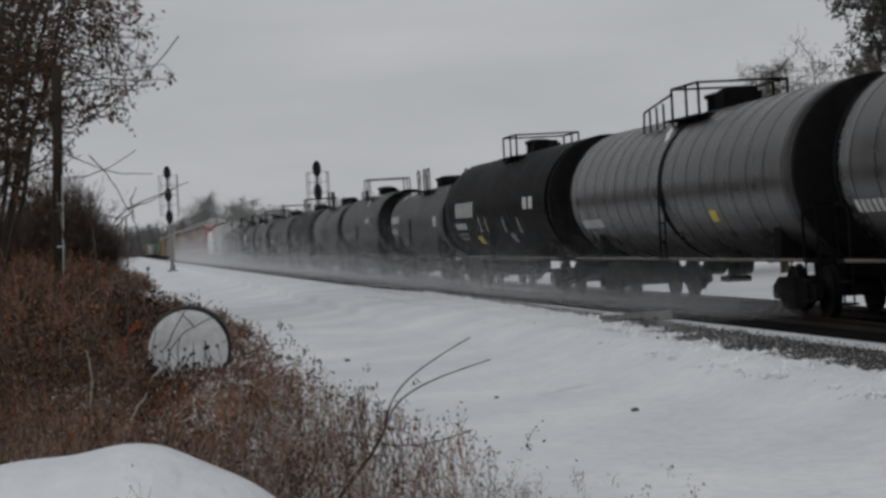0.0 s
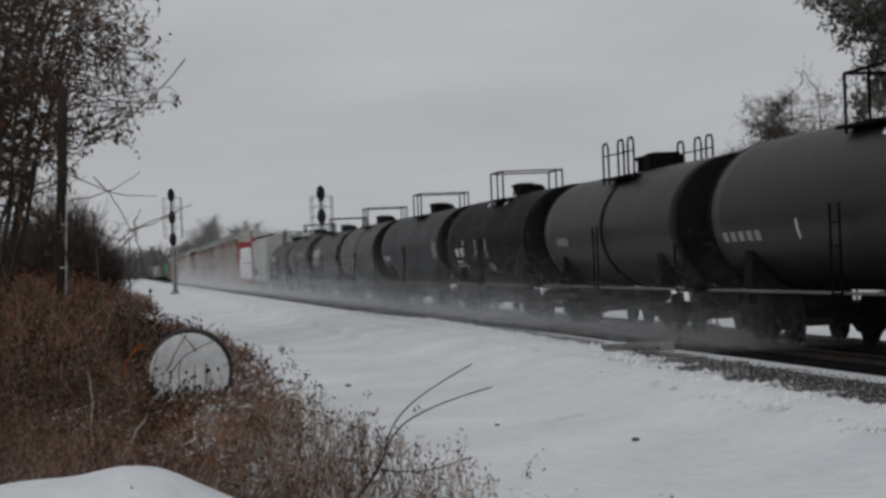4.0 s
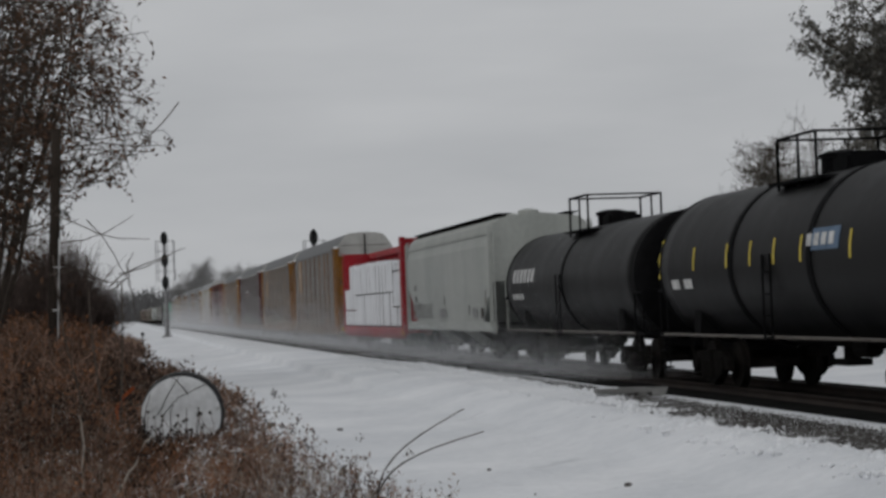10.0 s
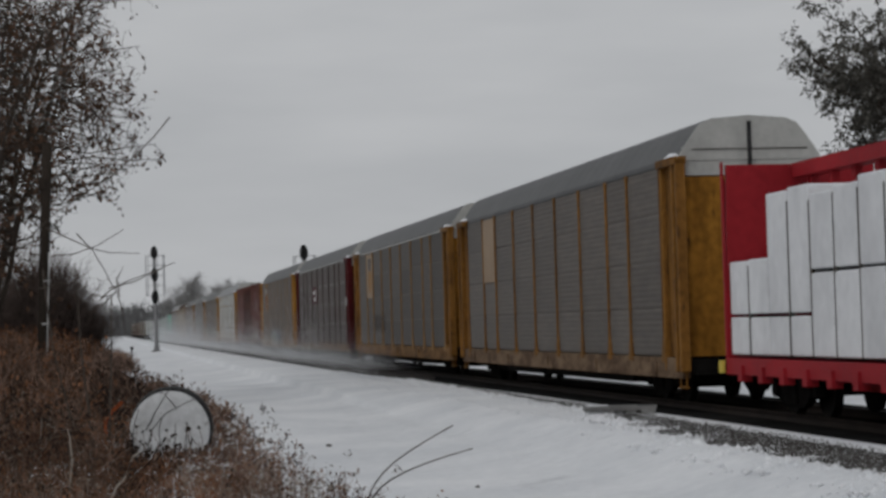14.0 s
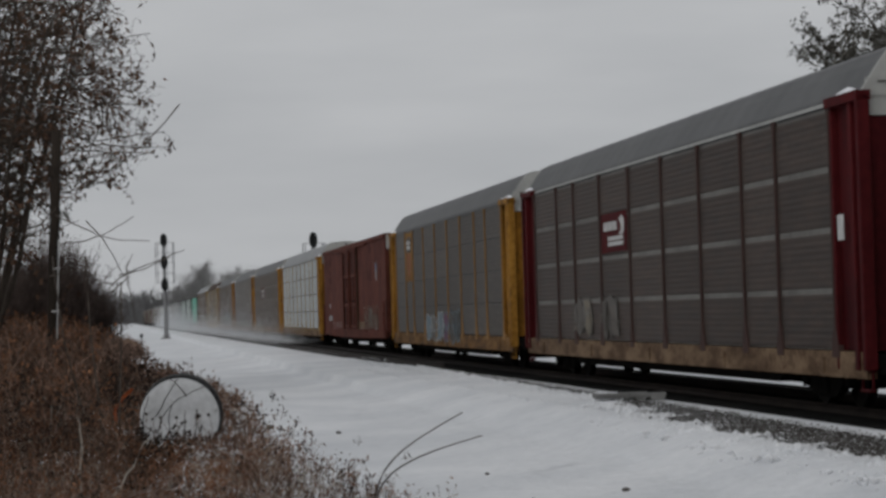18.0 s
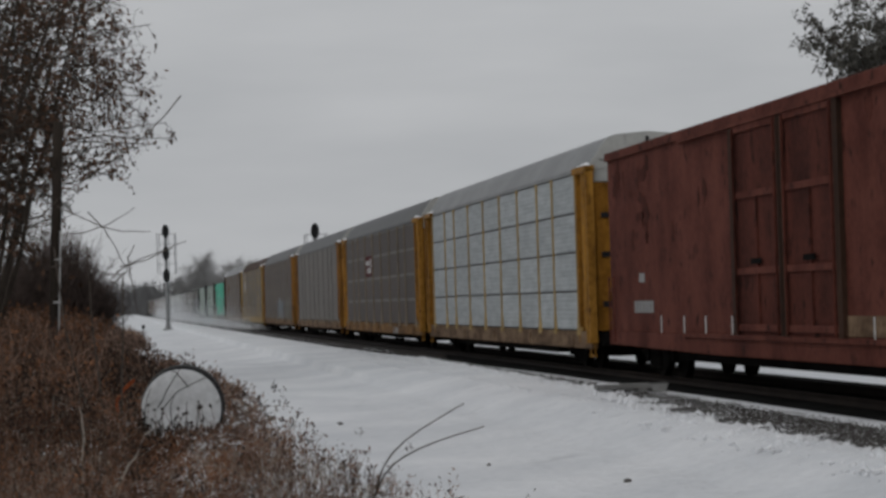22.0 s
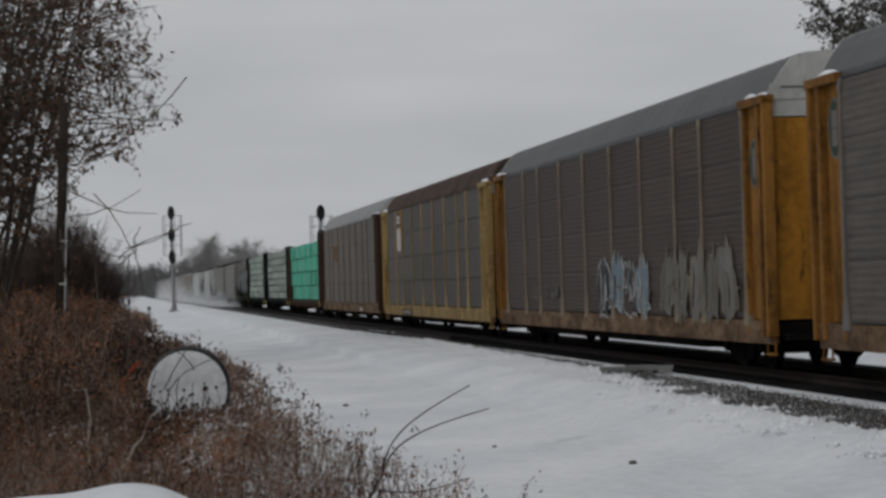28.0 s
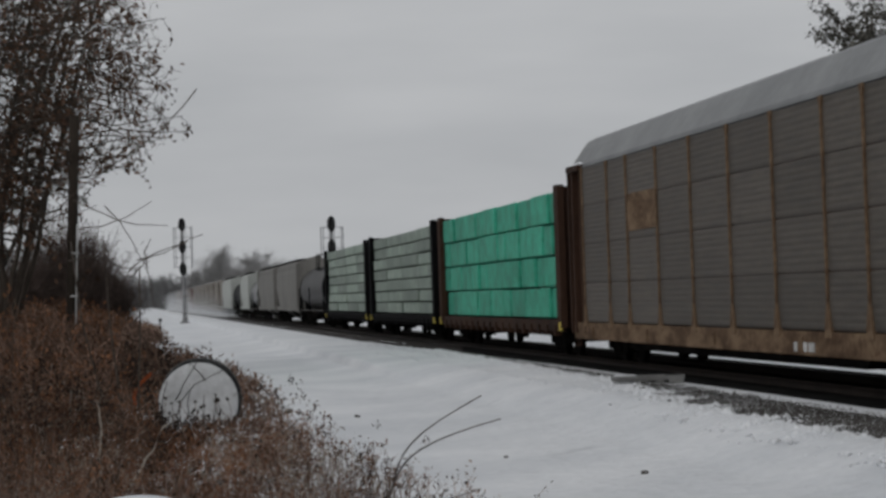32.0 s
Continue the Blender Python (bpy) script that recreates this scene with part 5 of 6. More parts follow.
def hopper_car(front, rear, body, label, near=True, roof_walk=IRON):
    length, mid = rear - front, (rear + front) / 2
    car = thing("hopper_car", label, "hopper car", "hopper cars")
    half = length / 2 - 0.5
    # the body's side bulges slightly; its ends slope in below
    prof = [(-1.5, 1.25), (-1.56, 2.2), (-1.56, 3.6), (-1.42, 4.25), (-1.2, 4.42), (0, 4.55), (1.2, 4.42), (1.42, 4.25), (1.56, 3.6), (1.56, 2.2), (1.5, 1.25)]
    bm = B()
    rings = []
    for x, low in ((-half + 0.3, 2.5), (-half + 2.2, 1.25), (half - 2.2, 1.25), (half - 0.3, 2.5)):
        rings.append([bm.verts.new((x, y, max(z, low) if low > 2 else z)) for y, z in prof])
    for p, q in zip(rings, rings[1:]):
        for i in range(len(prof)):
            j = (i + 1) % len(prof)
            try:
                bm.faces.new((p[i], p[j], q[j], q[i]))
            except ValueError:
                pass
    bm.faces.new(rings[0])
    bm.faces.new(rings[-1])
    bmesh.ops.recalc_face_normals(bm, faces=bm.faces)
    part("hopper_body", bm, body, car)
    for y in (-1.57, 1.57):
        part("side_sill", box(B(), -half, half, min(y, y * 0.93), max(y, y * 0.93), 0.98, 1.27), body, car)
        part("top_rail", box(B(), -half + 0.32, half - 0.32, min(y, y * 0.95) * 0.97, max(y, y * 0.95) * 0.97, 3.95, 4.03), body, car)
        for out in (1, -1):
            placed(link("ladder", LADDER_TALL, body, car), out * (half - 0.22), y * 0.96, 0.9)
            part("corner_post", box(B(), *sorted((out * (half - 0.38), out * (half - 0.28))), y - 0.05, y + 0.05, 1.1, 4.2), body, car)
            part("end_step", box(B(), *sorted((out * (half - 0.6), out * (half - 0.1))), y - 0.06, y + 0.06, 0.4, 0.46), body, car)
    for out in (1, -1):
        part("end_slope", extrude(B(), [(out * (half - 2.2), 1.25), (out * (half - 0.3), 2.5), (out * (half - 0.35), 2.6), (out * (half - 2.3), 1.4)], -1.45, 1.45), body, car)
        part("end_platform", box(B(), *sorted((out * (half - 2.2), out * half)), -1.45, 1.45, 0.95, 1.05), IRON, car)
        for y in (-1.1, -0.4, 0.4, 1.1):
            part("end_brace", rod(B(), (out * (half - 0.32), y, 2.5), (out * (half - 0.25), y, 1.05), 0.05, 4), body, car)
    for k in range(4):
        x = (k - 1.5) * (length - 7.5) / 4
        w = (length - 7.5) / 8 - 0.1
        bm = B()
        a = [bm.verts.new((x + sx * w, sy * 1.4, 1.25)) for sx, sy in ((-1, -1), (1, -1), (1, 1), (-1, 1))]
        c = [bm.verts.new((x + sx * 0.35, sy * 0.5, 0.45)) for sx, sy in ((-1, -1), (1, -1), (1, 1), (-1, 1))]
        for i in range(4):
            bm.faces.new((a[i], a[(i + 1) % 4], c[(i + 1) % 4], c[i]))
        bm.faces.new(c[::-1])
        bmesh.ops.recalc_face_normals(bm, faces=bm.faces)
        # every second hopper is coloured dark to paint the shade under the body
        part("discharge_hopper", bm, IRON if k % 2 else body, car)
    bm = B()
    for y in (-1.06, 1.06):
        box(bm, -half + 0.42, half - 0.42, y - 0.2, y + 0.2, 4.53, 4.56)
        for x in np.linspace(-half + 1.2, half - 1.2, 22):
            box(bm, x - 0.03, x + 0.03, y - 0.18, y + 0.18, 4.4, 4.54)
    part("roof_walk", bm, roof_walk, car, "dark grating walkway along the roof")
    for x in np.linspace(-half + 2, half - 2, 6):
        part("roof_hatch", placed_lathe([(4.5, 0.33), (4.68, 0.33), (4.74, 0.12)], 12, x), body, car)
    if near:
        bars(car, "marking", -6.75, -1.575, 2.62, [(0.5, 0.2, 2)], GALV_PALE, "small grey lettering")
        bars(car, "marking", -6.75, -1.575, 2.2, [(0.5, 0.2, 2)], GALV_PALE, "small grey lettering")
        scrawl(car, -8.2, -2.9, 1.4, 1.9, 3, -1.553, GALV_DARK, 0.014)
        scrawl(car, -8.0, -5.4, 1.35, 2.0, 6, -1.556, HOPPER_MARK, 0.018)
        for x, z, hh in ((-0.15, 1.85, 0.32), (5.0, 1.5, 0.3), (8.1, 1.75, 0.5)):
            part("stain", box(B(), x, x + 0.035, -1.566, -1.548, z, z + hh), GALV_DARK, car, "thin dark streak")
        bars(car, "marking", 0.2, -1.56, 1.72, [(1.5, 0.06, 9), (1.5, 0.06, 8), (1.5, 0.06, 9), (1.5, 0.06, 6)], HOPPER_MARK, "rows of small grey lettering")
        bars(car, "marking", 6.5, -1.56, 1.72, [(0.8, 0.06, 7), (0.8, 0.06, 8), (0.8, 0.06, 7), (0.8, 0.06, 6)], HOPPER_MARK, "rows of small grey lettering")
        bars(car, "marking", 7.6, -1.57, 1.72, [(0.42, 0.34, 1)], GALV_DARK, "dark data plate")
    running_gear(car, length - 1.2, 2.2)
    CARS.append((car, mid))
    return car


def centerbeam_car(front, rear, frame_paint, wrap, label, style, top=4.55):
    length, mid = rear - front, (rear + front) / 2
    car = thing("centerbeam_flatcar", label, "flat car", "centerbeam flat cars")
    half = length / 2 - 0.45
    part("deck", box(B(), -half, half, -1.45, 1.45, 0.82, 1.0), frame_paint, car)
    part("centre_sill", box(B(), -half + 2, half - 2, -0.35, 0.35, 0.45, 0.82), frame_paint, car)
    for y in (-1.47, 1.47):
        part("side_sill", box(B(), -half, half, y - 0.05, y + 0.05, 0.7, 1.0), frame_paint, car)
        for k in range(18):
            x = -half + 1.0 + k * (2 * half - 2.0) / 17
            part("stake_bracket", box(B(), x - 0.12, x + 0.12, y - 0.1, y + 0.1, 0.58, 0.86), frame_paint, car)
    part("centre_beam", box(B(), -half + 0.2, half - 0.2, -0.2, 0.2, top - 0.26, top), frame_paint, car)
    for k in range(19):
        x = -half + 0.8 + k * (2 * half - 1.6) / 18
        part("centre_post", box(B(), x - 0.09, x + 0.09, -0.07, 0.07, 1.0, top - 0.25), frame_paint, car)
    for out in (1, -1):
        thick = 0.1 if style == "white" and out < 0 else 0.32
        x0, x1 = sorted((out * (half - thick), out * half))
        bm = extrude(B(), [(-1.5, 0.8), (1.5, 0.8), (1.5, 1.4), (1.42, top), (-1.42, top), (-1.5, 1.4)], x0, x1, "x")
        part("bulkhead", bm, frame_paint, car)
        for y in (-1.5, 1.5):
            rim = 0.12 if thick > 0.2 else -0.01
            part("corner_post", box(B(), x0 - rim, x1 + rim, y - (0.09 if thick > 0.2 else 0.02), y + (0.09 if thick > 0.2 else 0.02), 0.8, top + 0.05), frame_paint, car)
            part("end_gusset", extrude(B(), [(out * (half - 0.05), 2.5), (out * (half + 0.12), 2.5), (out * (half + 0.85), 1.45), (out * (half + 0.85), 0.85), (out * (half - 0.05), 0.85)], y * 0.72 - 0.03, y * 0.72 + 0.03), frame_paint, car, "slanting gusset plate behind the bulkhead")
        placed(link("ladder", LADDER_TALL, frame_paint, car), out * (half + 0.1), -1.2, 0.9, 90)
        part("end_reflector", box(B(), *sorted((out * half - 0.2, out * half + 0.02)), -1.6, -1.54, 0.72, 0.95), YELLOW_MARK, car, "yellow reflector")
    rnd = random.Random(int(front))
    zb = 1.02
    if style == "white":
        # tall white bundles, three high, with dark gaps between the tiers
        for y0, y1 in ((-1.45, -0.33), (0.33, 1.45)):
            for k in range(19):
                w = (2 * half - 0.6) / 19
                x = -half + 0.12 + k * w
                h = 3.82 + rnd.uniform(-0.1, 0.09)
                if k < 2:
                    h -= 1.0
                cuts = [zb, 2.45 if 3 < k < 17 else 1.75, h]
                if k < 2:
                    cuts = [zb, 1.75, h]
                if k >= 16:
                    cuts = [zb, 1.85, 3.3, h]
                side = y0 if y0 < 0 else y1
                # a dark strip puts the shade between bundles into colour
                if k not in (0, 2):
                    part("spacer", box(B(), x - 0.06, x + 0.06, *sorted((side * 0.95, side * 0.986)), zb + 0.03, min(h, 3.8) - 0.12), GALV_DARK, car, "dark strip painting in the shade between two bundles")
                for a, b in zip(cuts, cuts[1:]):
                    bm = box(B(), x + rnd.uniform(0.02, 0.05), x + w - rnd.uniform(0.02, 0.05), y0 + rnd.uniform(0, 0.03), y1, a + 0.04, b - rnd.uniform(0, 0.03))
                    bmesh.ops.bevel(bm, geom=bm.edges[:], offset=0.025, segments=1, affect="EDGES")
                    part("lumber_pack", bm, wrap, car, "white plastic-wrapped lumber bundle")
    elif style == "green":
        for y0, y1 in ((-1.45, -0.33), (0.33, 1.45)):
            for row in range(4):
                a, x, end_x = zb + row * 0.87, -half + 0.4, half - 0.4
                while x < end_x - 0.3:
                    w = min(rnd.choice((1.2, 1.25, 1.3, 2.4, 2.5)), end_x - x)
                    if end_x - x - w < 0.8:
                        w = end_x - x
                    bm = box(B(), x + 0.02 + rnd.uniform(0, 0.06), x + w - 0.02 - rnd.uniform(0, 0.05), y0 + rnd.uniform(0, 0.12), y1, a + 0.02, a + 0.86 - rnd.uniform(0.0, 0.035))
                    bmesh.ops.bevel(bm, geom=bm.edges[:], offset=0.03, segments=1, affect="EDGES")
                    part("lumber_pack", bm, wrap, car, "green plastic-wrapped lumber bundle")
                    x += w
    else:
        for y0, y1 in ((-1.45, -0.33), (0.33, 1.45)):
            for k in range(4):
                w = (2 * half - 0.8) / 4
                x = -half + 0.4 + k * w
                for row in range(7):
                    a = zb + row * 0.49 + rnd.uniform(-0.01, 0.01)
                    bm = box(B(), x + 0.03 + rnd.uniform(0, 0.1), x + w - 0.03, y0 + rnd.uniform(0, 0.08), y1, a + 0.035, a + 0.47)
                    bmesh.ops.bevel(bm, geom=bm.edges[:], offset=0.025, segments=1, affect="EDGES")
                    part("lumber_pack", bm, wrap, car, "pale green-white wrapped lumber bundle")
    running_gear(car, length - 1.2, 2.4)
    CARS.append((car, mid))
    return car


def graffiti(car, x0, x1, z0, z1, seed, y=-1.525, tones=None, flames=False):
    """Sprayed letters of no meaning: swollen fills with a pale outline behind and a stroke or two on top."""
    rnd = random.Random(seed)
    tones = tones or (SPRAY_WHITE, SPRAY_BLUE)
    n = max(2, int((x1 - x0) / 1.05))
    step = (x1 - x0) / n

    def patch(pts, d, material):
        bm = B()
        front = [bm.verts.new((p, y - d - 0.004, q)) for p, q in pts]
        back = [bm.verts.new((p, y - d, q)) for p, q in pts]
        bm.faces.new(front)
        for i in range(len(pts)):
            bm.faces.new((front[i], front[i - 1], back[i - 1], back[i]))
        bmesh.ops.recalc_face_normals(bm, faces=bm.faces)
        part("graffiti_stroke", bm, material, car)

    for k in range(n):
        cx, cz = x0 + (k + 0.5) * step, (z0 + z1) / 2 + rnd.uniform(-0.06, 0.06)
        w, h = step * rnd.uniform(0.42, 0.56), (z1 - z0) / 2 * rnd.uniform(0.8, 1.0)
        lean, fill = rnd.uniform(-0.25, 0.25), tones[1 + rnd.randrange(len(tones) - 1)]
        d = 0.004 * (k % 2)
        # a broken, sharp-cornered fill
        pts = []
        for i in range(22):
            a = 6.2832 * i / 22
            r = rnd.uniform(0.62, 1.0)
            up = rnd.uniform(0.05, 0.4) if flames and 0.4 < a < 2.7 and i % 2 else 0.0
            sq = 1 / max(abs(math.cos(a)), abs(math.sin(a))) ** 0.7
            dz = h * r * sq * math.sin(a) + up
            pts.append((cx + w * r * sq * math.cos(a) + lean * dz, max(0.62, cz + dz)))
        patch([(cx + (p - cx) * 1.13, max(0.6, cz + (q - cz) * 1.1)) for p, q in pts], 0.002 + d / 4, tones[0])
        patch(pts, 0.006 + d, fill)
        # strokes: upright ones with a few bars across, each a tapered curve
        for j in range(11 if flames else 10):
            xa, za = cx + rnd.uniform(-0.95, 0.95) * w, cz + rnd.uniform(-0.95, -0.1) * h
            ln, th, bow = rnd.uniform(0.4, 1.15) * h, rnd.uniform(0.02, 0.065), rnd.uniform(-0.3, 0.3) * w
            flat = j % 4 == 3
            mid = [(xa + (ln * 0.5 * t if flat else lean * ln * t + bow * math.sin(3.1 * t)), za + (0.15 * bow * math.sin(3.1 * t) + 0.4 * h if flat else ln * t)) for t in (0, 0.25, 0.5, 0.75, 1)]
            wide = [th * q for q in (0.5, 1.0, 0.9, 0.8, 0.25)]
            side = [((p, max(0.62, q) + e) if flat else (p + e, max(0.62, q))) for (p, q), e in zip(mid, wide)]
            other = [((p, max(0.62, q) - e) if flat else (p - e, max(0.62, q))) for (p, q), e in zip(mid, wide)]
            patch(side + other[::-1], 0.014 + 0.0015 * j, tones[0] if j % 3 else tones[rnd.randrange(len(tones))])


def scrawl(car, x0, x1, z0, z1, seed, y, material, thick=0.025):
    """Thin sprayed loops and strokes of no meaning."""
    rnd = random.Random(seed)
    n = max(3, int((x1 - x0) / (0.75 * (z1 - z0))))
    for k in range(n):
        cx, w, h = x0 + (k + 0.5) * (x1 - x0) / n, (x1 - x0) / n * 0.5, (z1 - z0) / 2
        ph, tw = rnd.uniform(0, 6.28), rnd.choice((1, 2, 2, 3))
        pts = [(cx + w * math.sin(tw * a + ph) * (0.5 + 0.5 * a / 6.28), y, (z0 + z1) / 2 + h * math.cos(a * rnd.uniform(0.97, 1.03) + ph)) for a in np.linspace(0, rnd.uniform(4, 8), 14)]
        bm = B()
        rows = []
        for k2, p in enumerate(pts):
            o, q = pts[max(0, k2 - 1)], pts[min(len(pts) - 1, k2 + 1)]
            d = Vector((-(q[2] - o[2]), 0, q[0] - o[0])).normalized() * thick * rnd.uniform(0.5, 1.0)
            a = Vector(p) - Vector((0, 0.0006 * k2, 0))
            rows.append([bm.verts.new(v) for v in (a - d, a - d + Vector((0, -0.006, 0)), a + d + Vector((0, -0.006, 0)), a + d)])
        for p, q in zip(rows, rows[1:]):
            for i in range(3):
                bm.faces.new((p[i], p[i + 1], q[i + 1], q[i]))
        part("graffiti_stroke", bm, material, car)


PANELS = {}


def panel_mesh(w, h):
    """One side panel: a sheet with rolled ribs along it."""
    key = (round(w, 3), round(h, 3))
    if key not in PANELS:
        bm = B()
        n = 8
        prof = [(0.012, 0)]
        for k in range(n):
            a = h * (k + 0.12) / n
            prof += [(0.002, a), (-0.003, a + h * 0.3 / n), (-0.003, a + h * 0.55 / n), (0.002, a + h * 0.8 / n)]
        prof += [(0.012, h)]
        extrude(bm, prof, 0, w, "x")
        me = bpy.data.meshes.new("panel")
        bm.to_mesh(me)
        bm.free()
        PANELS[key] = me
    return PANELS[key]


def post_shape(height):
    def build(bm):
        extrude(bm, [(-0.17, -0.12), (0.17, -0.12), (0.15, 0.04), (0.036, 0.46), (0.033, height - 0.22), (0.09, height - 0.06), (0.09, height), (-0.09, height), (-0.09, height - 0.06), (-0.033, height - 0.22), (-0.036, 0.46), (-0.15, 0.04)], -0.04, 0.05)
    return mesh_of(build)


POSTS = {}


def link_post(x, material, car, top):
    if top not in POSTS:
        POSTS[top] = post_shape(top - 0.98)
        POSTS[top].materials.append(material)
    placed(link("side_post", POSTS[top], material, car), x, -1.5, 0.98)


def autorack(front, rear, panel, post, sill, roof, label, end=None, bays=10, rows=4, thin=None, logo="", top=4.86, roof_top=5.77, joint=None, gap=0.03):
    length, mid = rear - front, (rear + front) / 2
    end = end or post
    car = thing("autorack_car", label, "rail car", "autorack cars")
    half = length / 2 - 0.15
    z0, z1 = 0.98, top
    part("side_sill", box(B(), -half + 0.3, half - 0.3, -1.52, -1.36, 0.55, 0.96), sill, car, "weathered lower side sill")
    part("side_sill", box(B(), -half + 0.3, half - 0.3, 1.36, 1.52, 0.55, 0.96), sill, car)
    for k in range(5):
        x = -half + 2.4 + k * (2 * half - 4.8) / 4
        part("jacking_pad", box(B(), x - 0.14, x + 0.14, -1.55, -1.5, 0.6, 0.86), sill, car)
    part("deck", box(B(), -half + 0.3, half - 0.3, -1.36, 1.36, 0.7, 0.93), IRON, car)
    part("centre_sill", box(B(), -half + 3, half - 3, -0.4, 0.4, 0.28, 0.7), IRON, car)
    part("underframe", extrude(B(), [(-half + 5.0, 0.7), (-half + 5.5, 0.36), (half - 5.5, 0.36), (half - 5.0, 0.7)], -1.25, 1.25), IRON, car, "dark grimy underframe")
    grow = length / 27.2
    inner = 11.8 * grow
    BAYS = [grow * b for b in (2.8, 2.0, 2.8, 2.8, 2.8, 2.8, 2.8, 2.0, 2.8)]
    marks = [-inner + sum(BAYS[:k]) for k in range(10)]
    h = (z1 - z0) / rows
    for a, b in zip(marks, marks[1:]):
        for r in range(rows):
            placed(link("side_panel", panel_mesh(b - a - 0.05, h - gap), panel, car), a + 0.025, -1.50, z0 + r * h + 0.015)
    part("far_side", box(B(), -inner, inner, 1.46, 1.5, z0, z1), panel, car)
    part("panel_backing", box(B(), -inner, inner, -1.484, -1.45, z0, z1), joint or GALV_DARK, car)
    thin = thin or panel
    # continuous black strip along the top edge of the side panels
    part("eave_slot", box(B(), -inner, inner, -1.51, -1.46, z1 - 0.03, z1 + 0.0), SIGNAL_BLACK, car)
    for x in marks:
        link_post(x, thin, car, z1)
    for out in (1, -1):
        for a, b, d in ((inner + 0.04, inner + 0.14, 1.53), (inner + 0.95, inner + 1.12, 1.56), (inner + 1.36, inner + 1.5, 1.58)):
            bm = box(B(), *sorted((out * a, out * b)), -d, -1.38, z0 - 0.3, z1 + 0.06)
            bmesh.ops.bevel(bm, geom=bm.edges[:], offset=0.015, segments=1, affect="EDGES")
            part("end_post", bm, end, car)
        part("end_shear_panel", box(B(), *sorted((out * (inner + 0.02), out * (inner + 1.35))), -1.42, -1.36, z0, z1), end, car)
        part("end_shear_panel", box(B(), *sorted((out * (inner + 0.02), out * (inner + 1.35))), 1.4, 1.5, z0, z1), end, car)
        part("post_cap", box(B(), *sorted((out * (inner + 0.02), out * (inner + 1.5))), -1.6, -1.36, z1 - 0.05, z1 + 0.1), end, car)
        cap = B()
        bmesh.ops.create_icosphere(cap, subdivisions=2, radius=0.5)
        for v in cap.verts:
            v.co = Vector((out * (inner + 0.78) + v.co.x * 1.35, -1.46 + v.co.y * 0.24, z1 + 0.1 + max(0.0, v.co.z) * (0.13 + 0.1 * math.sin(9 * v.co.x + front)) - (0.02 if v.co.z < 0 else 0)))
        part("snow_cap", cap, SNOW_CLOD, car, "snow lodged on the end posts")
        for z in (1.55, 2.75, 3.7) if panel is GALV_WHITE else ():
            part("door_latch", box(B(), *sorted((out * (half - 0.36), out * (half - 0.27))), -1.2, -0.75, z, z + 0.13), SIGNAL_BLACK, car, "dark slot in the end door")
        # folding end doors, in two leaves
        for y0, y1 in ((-1.36, -0.03), (0.03, 1.36)):
            bm = box(B(), *sorted((out * (half - 0.42), out * (half - 0.32))), y0, y1, 0.98, z1 - 0.3)
            part("end_door", bm, END_OCHRE if end in (OCHRE, OCHRE_OLD, POST_WORN) else end, car)
        for y0, y1 in ((-1.36, -0.02), (0.02, 1.36)):
            part("upper_door", box(B(), *sorted((out * (half - 0.42), out * (half - 0.3))), y0, y1, z1 - 0.28, z1 + 0.3), WHITE_END, car, "pale upper leaf of the end door")
        part("end_platform", box(B(), *sorted((out * (half - 0.9), out * (half + 0.05))), -1.3, 1.3, 0.62, 0.72), IRON, car)
        bm = B()
        for z in (0.35, 0.65):
            box(bm, *sorted((out * (half - 0.7), out * (half - 0.25))), -1.5, -1.4, z, z + 0.04)
        rod(bm, (out * (half - 0.7), -1.45, 0.35), (out * (half - 0.7), -1.45, 0.9), 0.02, 4)
        rod(bm, (out * (half - 0.25), -1.45, 0.35), (out * (half - 0.25), -1.45, 0.9), 0.02, 4)
        part("end_step", bm, end, car)
    prof = [(-1.47, top + 0.02), (-1.45, top + 0.12), (-1.16, top + (roof_top - top) * 0.6), (-1.0, top + (roof_top - top) * 0.82), (-0.78, roof_top - 0.06), (0, roof_top), (0.78, roof_top - 0.06), (1.0, top + (roof_top - top) * 0.82), (1.16, top + (roof_top - top) * 0.6), (1.45, top + 0.12), (1.47, top + 0.02)]
    bm = B()
    rings = []
    xs = np.linspace(-half + 0.35, half - 0.35, 61)
    for i, x in enumerate(xs):
        k = 1.0 if i % 2 else 0.997
        rings.append([bm.verts.new((x, y * k, top + (z - top) * (1.0 if i % 2 else 0.995))) for y, z in prof])
    for p, q in zip(rings, rings[1:]):
        for a in range(len(prof) - 1):
            bm.faces.new((p[a], p[a + 1], q[a + 1], q[a]))
    bmesh.ops.recalc_face_normals(bm, faces=bm.faces)
    part("roof", bm, roof, car, "ribbed arched metal roof")
    for out in (1, -1):
        part("roof_end", extrude(B(), prof, *sorted((out * (half - 0.36), out * (half - 0.28))), "x"), WHITE_END if roof is not ROOF_RUST else ROOF_RUST, car, "pale arched roof end")
        part("door_seam", box(B(), *sorted((out * (half - 0.3), out * (half - 0.255))), -0.04, 0.04, z1 - 0.25, roof_top - 0.12), SIGNAL_BLACK, car, "dark seam between the end doors")
        part("roof_end_bar", box(B(), *sorted((out * (half - 0.3), out * (half - 0.26))), -1.2, 1.2, z1 + 0.225, z1 + 0.248), GALV_DARK, car)
    for y in (-1.49, 1.49):
        part("eave_rail", box(B(), -half + 0.35, half - 0.35, min(y, y * 0.96), max(y, y * 0.96), top - 0.02, top + 0.06), WHITE_END if front in (35.2, 64.3) else roof, car)
